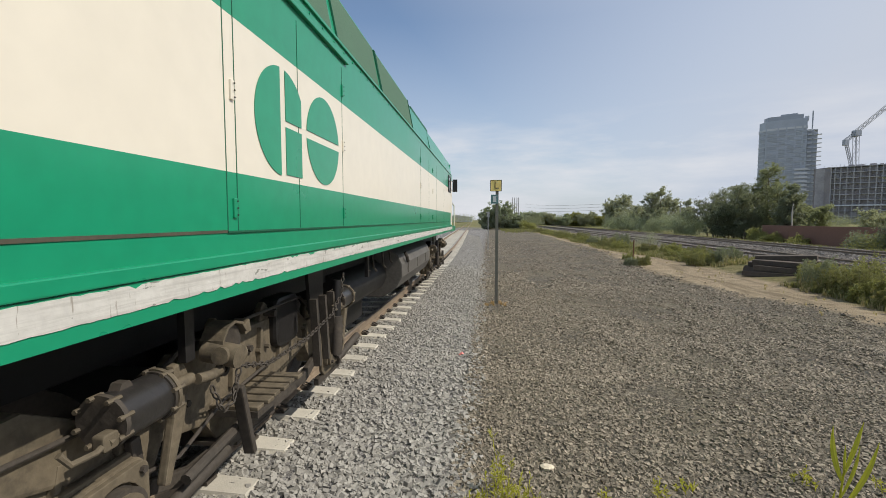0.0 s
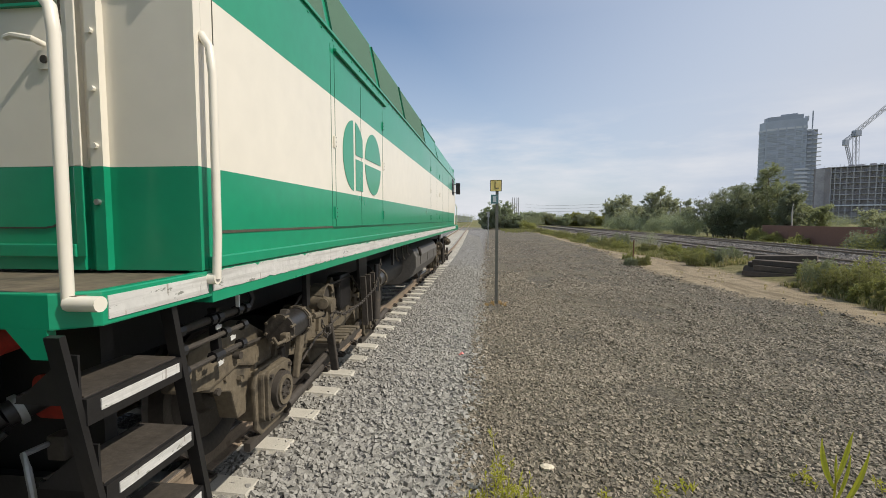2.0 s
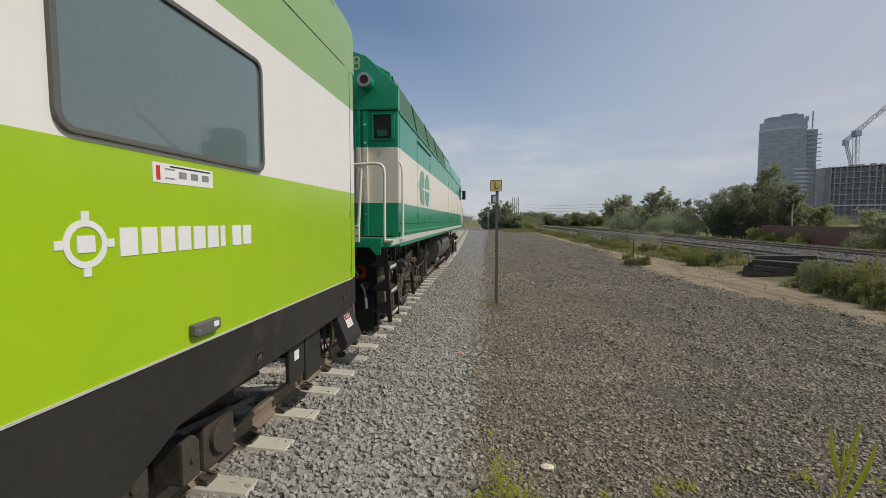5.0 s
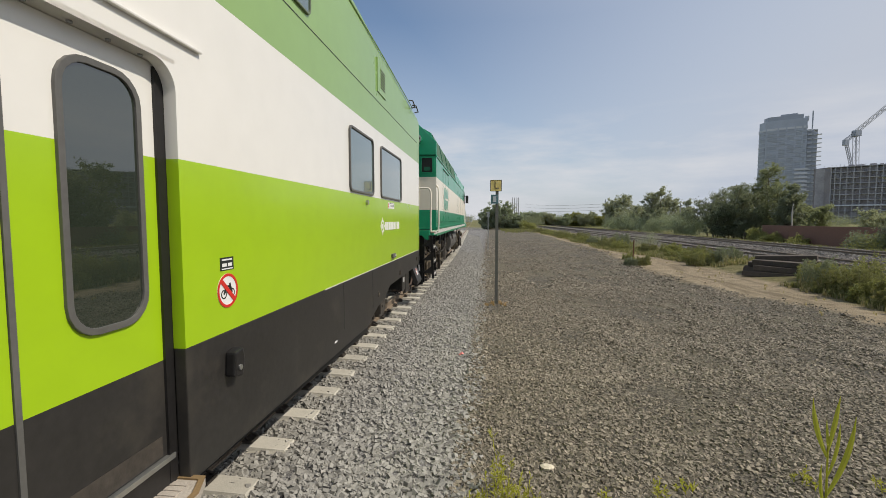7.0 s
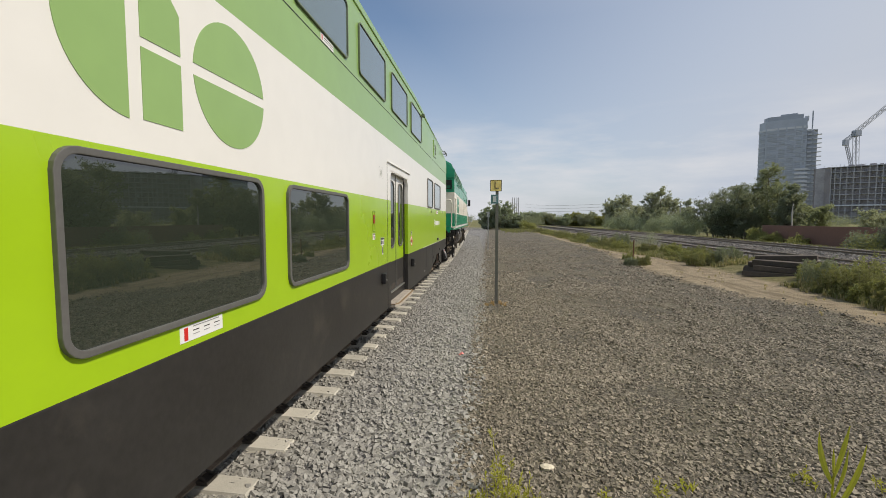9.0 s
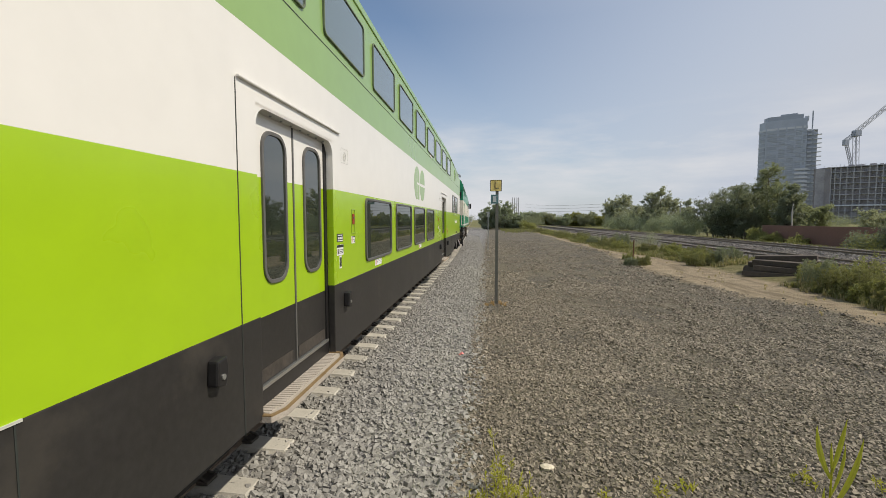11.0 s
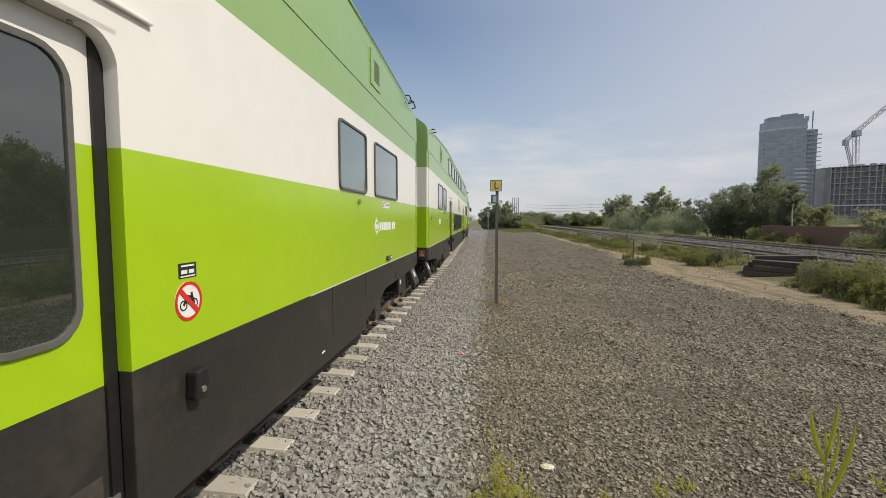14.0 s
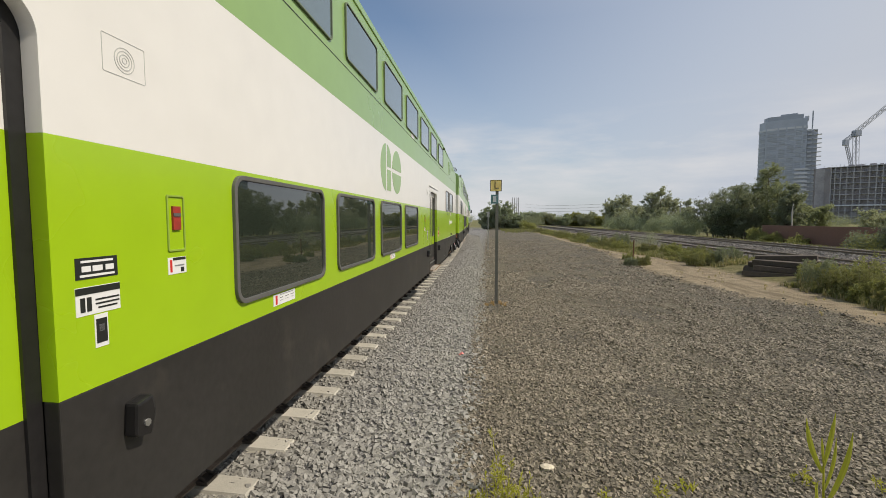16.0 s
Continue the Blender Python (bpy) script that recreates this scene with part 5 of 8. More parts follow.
    part("door_rail", Shape().box(LX, LX + 0.03, 1.7, 3.5, 3.36, 3.385), GREEN, c, bevel=0.006)
    for y in (1.69, 3.38, 7.82, 9.6):
        for z in (2.03, 2.62, 3.10):
            if y == 1.69 and z > 3:
                continue
            h = part("hinge", Shape().box(LX, LX + 0.012, y - 0.016, y + 0.016, z - 0.05, z + 0.05), GREEN if z < 2.2 or z > 3 else CREAM, c, bevel=0.004)
            for dz in (-0.035, 0, 0.035):
                part("hinge_bolt", Shape().tube([(LX + 0.014, y + 0.008, z + dz), (LX + 0.019, y + 0.008, z + dz)], 0.0045, 6), DARK_DUSTY, h)
    emblem(c, LX + 0.004, 1.92, 2.245, 1.34, 0.665, GREEN, "green mark")
    # cab
    cabw = part("cab_window", Shape().prism(rrect(13.55, 14.25, 2.92, 3.36, 0.05), LX - 0.01, LX + 0.006), GLASS, c, "dark cab window")
    part("window_frame", Shape().ring(rrect(13.5, 14.3, 2.87, 3.41, 0.07), rrect(13.55, 14.25, 2.92, 3.36, 0.05), LX - 0.01, LX + 0.02), BLACK, cabw)
    mir = part("mirror", Shape().box(LX + 0.06, LX + 0.22, 14.5, 14.56, 2.92, 3.34), BLACK, c, "black mirror on an arm", bevel=0.012)
    part("mirror_arm", Shape().tube([(LX, 14.4, 3.28), (LX + 0.1, 14.52, 3.28)], 0.012, 6), BLACK, mir)
    part("mirror_arm", Shape().tube([(LX, 14.4, 2.98), (LX + 0.1, 14.52, 2.98)], 0.012, 6), BLACK, mir)
    part("cab_door", Shape().box(LX - 0.01, LX + 0.004, 14.45, 14.95, 1.76, 3.3), CREAM, c)
    part("nose", Shape().prism([(LL, 1.6), (LL + 1.5, 1.6), (LL + 1.5, 2.3), (LL + 1.2, 2.75), (LL + 0.35, 3.0), (LL, 3.6)], -1.2, 1.2), GREEN, c, "short sloped nose", bevel=0.05)
    part("front_sill", Shape().box(-LX, LX, LL, LL + 1.6, 1.56, 1.74), GREEN, c)
    part("front_wall", Shape().box(-LX + 0.06, LX - 0.06, LL - 0.06, LL, 1.74, 3.9), GREEN, c)
    part("front_handrail", Shape().tube([(LX - 0.03, LL + 0.1, 1.74), (LX - 0.03, LL + 0.1, 2.6), (LX - 0.03, LL + 1.3, 2.5), (LX - 0.03, LL + 1.3, 1.74)], 0.02, 8), CREAM, c, smooth=True)
    build_loco_rear(c)
    build_loco_underframe(c)
    return c


def build_loco_rear(c):
    """The rear wall with its door, the platform, handrails, steps and hoses."""
    for z0, z1, m, nm in ((1.74, L_GREEN, GREEN, "rear_lower_panel"), (L_GREEN, L_CREAM, CREAM, "rear_middle_panel"), (L_CREAM, L_EDGE, GREEN, "rear_upper_panel")):
        part(nm, Shape().box(-LX, LX, -0.05, -0.001, z0, z1), m, c)
        # the door stands proud in the middle, so do the ribs beside it
        part("rear_door", Shape().box(0.50, 1.12, -0.09, -0.05, z0 + 0.002, z1), m, c)
        part("rear_post", Shape().box(1.17, 1.23, -0.085, -0.05, z0, z1), m, c)
    hood = [(LX, L_EDGE + 0.02), (LX, 3.82), (LX - 0.03, 3.86), (1.22, 4.25), (0.9, 4.36), (0.0, 4.42)]
    hood += [(-a, b) for a, b in hood[-2::-1]]
    part("rear_hood", Shape().prism(hood, -0.07, 0.13, "y"), GREEN, c, "green rear hood with sloped shoulders", bevel=0.012)
    part("hood_seam", Shape().box(-LX, LX, -0.074, -0.05, L_EDGE + 0.01, L_EDGE + 0.02), GREEN_JOINT, c)
    part("corner_trim", Shape().box(LX, LX + 0.012, -0.07, -0.02, L_EDGE + 0.02, 3.82), GREEN, c, bevel=0.004)
    letters("unit_number", "628", 0.27, Matrix(((1, 0, 0, 0.95), (0, 0, -1, -0.073), (0, 1, 0, 4.14), (0, 0, 0, 1))), END_NUMBER, c, "pale painted unit number")
    part("vent_handle", Shape().tube([(1.615, -0.06, 3.10), (1.615, -0.085, 3.11), (1.615, -0.085, 3.42), (1.615, -0.06, 3.43)], 0.008, 6), GREEN, c, smooth=True)
    part("door_seam", Shape().ring(rrect(0.555, 1.065, 1.93, 3.44, 0.13), rrect(0.563, 1.057, 1.938, 3.432, 0.125), -0.094, -0.088, "y"), DARK_DUSTY, c)
    for z0, z1, m in ((1.80, L_GREEN, GREEN), (L_GREEN, L_CREAM, CREAM), (L_CREAM, 3.50, GREEN)):
        for a, b in ((0.475, 0.525), (1.09, 1.135)):
            part("door_frame", Shape().box(a, b, -0.097, -0.088, z0 + 0.001, z1), m, c, bevel=0.006)
    part("door_sill", Shape().box(0.525, 1.09, -0.106, -0.088, 1.80, 1.86), GREEN, c, bevel=0.006)
    w = part("rear_window", Shape().prism(rrect(0.69, 1.06, 2.92, 3.36, 0.09), -0.10, -0.092, "y"), GLASS, c, "dark rear door window")
    part("window_frame", Shape().ring(rrect(0.68, 1.07, 2.91, 3.37, 0.10), rrect(0.693, 1.057, 2.923, 3.357, 0.09), -0.11, -0.088, "y"), GREEN, w)
    part("window_boss", Shape().ring(disc(0.90, 3.01, 0.045, 20), disc(0.90, 3.01, 0.024, 20), -0.112, -0.1, "y"), STEEL, w)
    v = part("rear_vent", Shape().ring(rrect(1.30, 1.585, 3.09, 3.455, 0.012), rrect(1.315, 1.57, 3.105, 3.44, 0.010), -0.075, -0.05, "y"), GREEN, c)
    part("vent_hole", Shape().box(1.315, 1.57, -0.056, -0.051, 3.105, 3.44), BLACK, v)
    part("vent_lamp", Shape().prism(rrect(1.37, 1.52, 3.14, 3.23, 0.03), -0.07, -0.056, "y"), GREEN_DARK, v)
    horn = part("rear_lamp", Shape().tube([(1.24, -0.24, 3.87), (1.24, -0.05, 3.87)], 0.095, 24), GREEN, c, "round lamp housing under the roof", smooth=True)
    part("lamp_ring", Shape().ring(disc(1.24, 3.87, 0.097, 24), disc(1.24, 3.87, 0.06, 24), -0.25, -0.235, "y"), STEEL, horn)
    part("lens", Shape().tube([(1.24, -0.243, 3.87), (1.24, -0.238, 3.87)], 0.062, 20), DARK_LENS, horn, "dark red lens")
    for z in (2.05, 2.3, 2.55, 2.8, 3.05, 3.3):
        part("post_bolt", Shape().tube([(1.2, -0.085, z), (1.2, -0.10, z)], 0.014, 8), STEEL if z < 2.2 else CREAM, c)
    lev = part("door_lever", Shape().tube([(0.985, -0.10, 2.745), (0.985, -0.15, 2.75), (0.90, -0.155, 2.765), (0.86, -0.15, 2.76)], 0.014, 8), CREAM, c, "cream door lever", smooth=True)
    part("lock_plate", Shape().prism(rrect(0.95, 1.015, 2.64, 2.72, 0.01), -0.10, -0.09, "y"), CREAM, lev)
    part("lock", Shape().tube([(0.985, -0.10, 2.68), (0.985, -0.106, 2.68)], 0.018, 10), DARK_DUSTY, lev)
    # platform
    pl = part("platform", Shape().box(-LX + 0.02, LX - 0.02, -0.64, -0.05, 1.685, 1.725), DUSTY, c, "worn platform deck")
    edge = Shape().prism([(-LX, -0.58), (-LX + 0.10, -0.66), (LX - 0.10, -0.66), (LX + 0.012, -0.58), (LX + 0.012, 0.0), (LX - 0.03, 0.0), (LX - 0.03, -0.57), (LX - 0.11, -0.63), (-LX + 0.11, -0.63), (-LX + 0.03, -0.57), (-LX + 0.03, 0), (-LX, 0)], 1.615, 1.735, "z")
    part("platform_edge", edge, GREEN, pl, "green platform edge", bevel=0.006)
    part("edge_stripe", Shape().box(LX + 0.012, LX + 0.016, -0.56, -0.03, 1.635, 1.715), CHIPPED, pl, "chipped white stripe")
    part("edge_gusset", Shape().prism([(1.40, 1.62), (LX - 0.11, 1.62), (LX - 0.11, 1.52), (LX - 0.17, 1.52)], -0.66, -0.63, "y"), GREEN, pl)
    # handrails
    def rail(name, pts, r=0.019):
        return part(name, Shape().tube(pts, r, 10), CREAM, c, "cream tubular handrail", smooth=True)
    rail("corner_handrail", [(LX + 0.05, -0.02, 1.70), (LX + 0.06, -0.02, 1.9), (LX + 0.06, -0.015, 2.62), (LX + 0.045, -0.01, 2.74), (LX + 0.0, 0.0, 2.80)])
    rail("platform_handrail", [(1.60, -0.63, 1.70), (1.60, -0.63, 1.85), (1.605, -0.63, 2.55), (1.595, -0.63, 2.63), (1.56, -0.63, 2.675), (1.48, -0.63, 2.69), (0.78, -0.63, 2.66)])
    for x in (1.25, 0.92):
        p = rail("handrail_post", [(x - 0.005, -0.63, 1.74), (x + 0.03, -0.63, 2.3), (x + 0.055, -0.63, 2.70)], 0.021)
        part("rail_wrap", Shape().tube([(x + 0.01, -0.63, 2.676), (x + 0.10, -0.63, 2.680)], 0.027, 10), CREAM, p, smooth=True)
        part("post_foot", Shape().box(x - 0.035, x + 0.03, -0.685, -0.64, 1.68, 1.90), CREAM, p, bevel=0.01)
        for dz in (1.76, 1.87):
            part("foot_bolt", Shape().tube([(x, -0.685, dz), (x, -0.695, dz)], 0.012, 8), DARK_DUSTY, p)
    rail("platform_handrail", [(0.78, -0.63, 2.66), (0.62, -0.63, 2.65), (0.56, -0.63, 2.6), (0.53, -0.63, 1.74)])
    for y, z in ((-0.02, 1.70), (-0.63, 1.70)):
        part("rail_bracket", Shape().tube([(LX - 0.06, y, z), (LX + 0.055, y, z)], 0.026, 10), CREAM, c, smooth=True)
    # steps down the side
    def lean(z):
        return 0.17 * (1.6 - z)
    st = part("step_ladder", Shape().bar((LX - 0.02, -0.70 + lean(0.62), 0.62), (LX - 0.04, -0.70, 1.61), 0.022, 0.055, (1, 0, 0)).bar((LX - 0.02, -0.22 + lean(0.62), 0.62), (LX - 0.04, -0.22, 1.61), 0.03, 0.055, (1, 0, 0)), BLACK, c, "black steel step ladder")
    for z in (0.755, 1.06, 1.385):
        y0, y1 = -0.68 + lean(z), -0.24 + lean(z)
        part("step", Shape().box(LX - 0.26, LX - 0.01, y0, y1, z - 0.02, z + 0.004), BLACK, st, bevel=0.004)
        part("step_riser", Shape().box(LX - 0.012, LX + 0.0, y0, y1, z - 0.085, z + 0.004), BLACK, st)
        part("step_stripe", Shape().box(LX, LX + 0.004, y0 + 0.05, y1 - 0.02, z - 0.052, z - 0.014), CHIPPED, st, "chipped white step edge")
        part("step_grip", Shape().box(LX - 0.25, LX - 0.02, y0 + 0.01, y1 - 0.01, z + 0.004, z + 0.010), DARK_DUSTY, st)
        part("step_web", Shape().prism([(LX - 0.26, z - 0.02), (LX - 0.02, z - 0.02), (LX - 0.02, z + 0.15), (LX - 0.06, z + 0.15)], y0 - 0.004, y0 + 0.004, "y"), BLACK, st)
    # plate, brace and pilot hold the shade under the platform in their black
    part("rear_plate", Shape().box(-1.45, 1.36, -0.32, -0.26, 0.62, 1.60), SHADE_BLACK, c, "end plate, black with the shade under the platform")
    part("end_brace", Shape().bar((1.36, -0.30, 1.58), (1.36, -0.30, 0.5), 0.06, 0.10, (1, 0, 0)), SHADE_BLACK, c)
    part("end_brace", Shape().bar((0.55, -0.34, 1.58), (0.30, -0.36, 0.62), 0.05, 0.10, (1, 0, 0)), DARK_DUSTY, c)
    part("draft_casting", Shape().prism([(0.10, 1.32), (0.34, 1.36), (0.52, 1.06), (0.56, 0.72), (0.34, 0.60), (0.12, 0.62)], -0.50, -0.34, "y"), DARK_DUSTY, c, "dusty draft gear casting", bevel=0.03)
    part("pilot", Shape().prism([(-1.4, 0.95), (1.38, 0.95), (1.38, 0.46), (0.7, 0.38), (-0.7, 0.38), (-1.4, 0.46)], -0.40, -0.36, "y"), SHADE_BLACK, c)
    cp = part("coupler", Shape().box(-0.11, 0.11, -0.95, -0.5, 0.74, 0.98), DARK_DUSTY, c, bevel=0.02)
    part("knuckle", Shape().prism(rrect(-0.17, 0.17, 0.70, 1.02, 0.06), -1.08, -0.93, "y"), DARK_DUSTY, cp, bevel=0.02)
    rf = part("hose_flange", Shape().tube([(1.10, -0.40, 1.53), (1.10, -0.50, 1.52)], 0.07, 18), RED, c, "red hose fitting with a steel cap", smooth=True)
    part("flange_cap", Shape().tube([(1.06, -0.52, 1.56), (1.15, -0.55, 1.585)], 0.036, 12), STEEL, rf, smooth=True)
    part("flange_neck", Shape().tube([(1.10, -0.48, 1.50), (1.07, -0.53, 1.42)], 0.036, 12), RED, rf, smooth=True)
    part("power_hose", Shape().tube([(1.07, -0.53, 1.43), (1.05, -0.56, 1.33), (1.05, -0.58, 1.20), (1.10, -0.60, 1.02), (1.16, -0.62, 0.86), (1.18, -0.65, 0.70), (1.15, -0.72, 0.52), (1.0, -0.84, 0.42), (0.7, -0.92, 0.42)], 0.023, 10), HOSE, c, "brown rubber hose", smooth=True)
    part("red_flange", Shape().prism(rrect(1.10, 1.26, 1.16, 1.34, 0.04), -0.335, -0.315, "y"), RED, c, "faded red socket flange")
    plug = part("jumper_plug", Shape().tube([(1.18, -0.33, 1.27), (1.11, -0.45, 1.22)], 0.05, 16), BLACK, c, "black jumper plug with a steel collar", smooth=True)
    part("plug_ring", Shape().tube([(1.135, -0.405, 1.235), (1.125, -0.425, 1.228)], 0.062, 16), GALV, plug, smooth=True)
    part("plug_cap", Shape().tube([(1.11, -0.45, 1.22), (1.03, -0.53, 1.16)], 0.034, 12), BLACK, plug, smooth=True)
    plug2 = part("jumper_plug", Shape().tube([(1.02, -0.33, 1.20), (0.96, -0.50, 1.12)], 0.045, 16), BLACK, c, smooth=True)
    part("plug_ring", Shape().tube([(0.985, -0.44, 1.15), (0.975, -0.465, 1.138)], 0.055, 16), GALV, plug2, smooth=True)
    rnd = random.Random(41)
    for k in range(7):
        a, w = 0.90 + 0.035 * k, rnd.uniform(-0.03, 0.03)
        part("jumper_cable", Shape().tube([(a + 0.04, -0.48, 1.17), (a - 0.02, -0.54, 1.10), (a - 0.05 + w, -0.57, 0.95), (a - 0.02 - w, -0.60, 0.75), (a + 0.03 + w, -0.64, 0.55), (a + 0.02, -0.72, 0.42 - 0.012 * k), (0.8, -0.85, 0.44)], rnd.uniform(0.010, 0.016), 8), SHADE_BLACK if k % 2 else BLACK, c, smooth=True)
    lev = part("cut_lever", Shape().tube([(1.22, -0.32, 1.08), (1.24, -0.50, 1.10), (1.28, -0.52, 1.06), (1.305, -0.53, 0.98), (1.315, -0.53, 0.80)], 0.012, 8), GALV, c, smooth=True)
    part("lever_grip", Shape().tube([(1.312, -0.53, 0.93), (1.320, -0.53, 0.79)], 0.018, 8), WHITE, lev, smooth=True)
    part("valve_block", Shape().box(1.22, 1.30, -0.40, -0.33, 1.02, 1.12), DARK_DUSTY, c, bevel=0.01)


def build_loco_underframe(c):
    # underframe colour includes the black shade below the sill
    part("underframe", Shape().box(-0.95, 0.95, -0.38, LL + 1.3, 1.20, 1.60), SHADE_BLACK, c)
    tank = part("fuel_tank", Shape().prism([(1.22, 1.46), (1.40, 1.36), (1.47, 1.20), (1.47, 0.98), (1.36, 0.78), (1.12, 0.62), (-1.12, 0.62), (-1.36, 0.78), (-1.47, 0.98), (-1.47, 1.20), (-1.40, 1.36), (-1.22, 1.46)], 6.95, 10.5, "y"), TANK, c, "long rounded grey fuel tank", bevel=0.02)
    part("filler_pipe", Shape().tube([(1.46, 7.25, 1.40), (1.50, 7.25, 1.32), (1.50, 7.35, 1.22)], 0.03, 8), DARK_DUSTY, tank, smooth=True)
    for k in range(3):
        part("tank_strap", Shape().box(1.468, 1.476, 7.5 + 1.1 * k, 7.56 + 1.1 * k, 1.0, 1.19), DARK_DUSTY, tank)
    # reservoir and block are added to keep the void before the tank black
    part("air_reservoir", Shape().tube([(0.95, 4.75, 1.02), (0.95, 6.85, 1.02)], 0.26, 20), SHADE_BLACK, c, "added black air reservoir in the shaded void", smooth=True)
    part("void_block", Shape().box(-1.35, 0.75, 4.7, 6.95, 0.30, 1.22), SHADE_BLACK, c, "added black block filling the shaded void under the frame")
    for y, z in ((5.0, 1.36), (5.35, 1.32), (5.9, 1.30), (6.35, 1.34)):
        part("drain_pipe", Shape().tube([(1.38, y, 1.56), (1.40, y, z), (1.42, y + 0.06, z - 0.05)], 0.016, 8), DARK_DUSTY, c, smooth=True)
    for y in (1.62, 4.95):
        part("hanger", Shape().box(1.40, 1.44, y - 0.035, y + 0.035, 1.25, 1.59), BLACK, c)
    for yc in (2.55, 12.7):
        build_loco_bogie(c, yc, 1 if yc < 5 else -1)
    # air pipes at the rear corner
    pipes = part("air_pipe", Shape().tube([(1.45, 0.02, 1.43), (1.45, 0.66, 1.43)], 0.022, 10), DARK_DUSTY, c, "valved air pipes", smooth=True)
    part("pipe", Shape().tube([(1.46, 0.04, 1.33), (1.46, 0.63, 1.33)], 0.015, 8), DARK_DUSTY, pipes, smooth=True)
    part("pipe", Shape().tube([(1.46, 0.06, 1.22), (1.46, 0.60, 1.22)], 0.015, 8), DARK_DUSTY, pipes, smooth=True)
    for y, z in ((0.05, 1.43), (0.30, 1.43), (0.36, 1.43), (0.55, 1.43), (0.63, 1.43), (0.06, 1.33), (0.42, 1.33), (0.60, 1.33), (0.07, 1.22), (0.32, 1.22), (0.36, 1.22), (0.58, 1.22)):
        part("valve", Shape().tube([(1.455, y - 0.02, z), (1.455, y + 0.02, z)], 0.032, 8), BLACK, pipes)
    for y, z in ((0.33, 1.385), (0.46, 1.29), (0.34, 1.18)):
        part("valve_tag", Shape().prism([(y - 0.022, z - 0.015), (y + 0.022, z - 0.011), (y + 0.026, z + 0.009), (y + 0.008, z + 0.004), (y, z + 0.015), (y - 0.026, z + 0.008)], 1.475, 1.481), CHIPPED, pipes)
    part("valve_lever", Shape().bar((1.49, 0.50, 1.46), (1.49, 0.50, 1.53), 0.012, 0.02, (1, 0, 0)), WHITE, pipes)
    part("pipe_riser", Shape().tube([(1.47, 0.66, 1.43), (1.48, 0.68, 1.48), (1.46, 0.66, 1.56)], 0.018, 8), BLACK, pipes, smooth=True)
    part("pipe_clamp", Shape().bar((1.43, 0.36, 1.48), (1.43, 0.38, 1.18), 0.03, 0.05, (1, 0, 0)), BLACK, pipes)


def chain(parent, pts, size=0.035):
    """Links along a sagging line."""
    n = 0
    for a, b in zip(pts, pts[1:]):
        a, b = Vector(a), Vector(b)
        m = max(1, int((b - a).length / (size * 1.5)))
        for k in range(m):
            p = a.lerp(b, (k + 0.5) / m)
            d = (b - a).normalized()
            u = Vector((1, 0, 0)) if n % 2 else d.cross(Vector((1, 0, 0))).normalized()
            ring = [p + d * (size * math.cos(t)) + u * (size * 0.55 * math.sin(t)) for t in (2 * math.pi * j / 8 for j in range(9))]
            part("chain_link", Shape().tube(ring, size * 0.22, 5), DARK_DUSTY, parent)
            n += 1


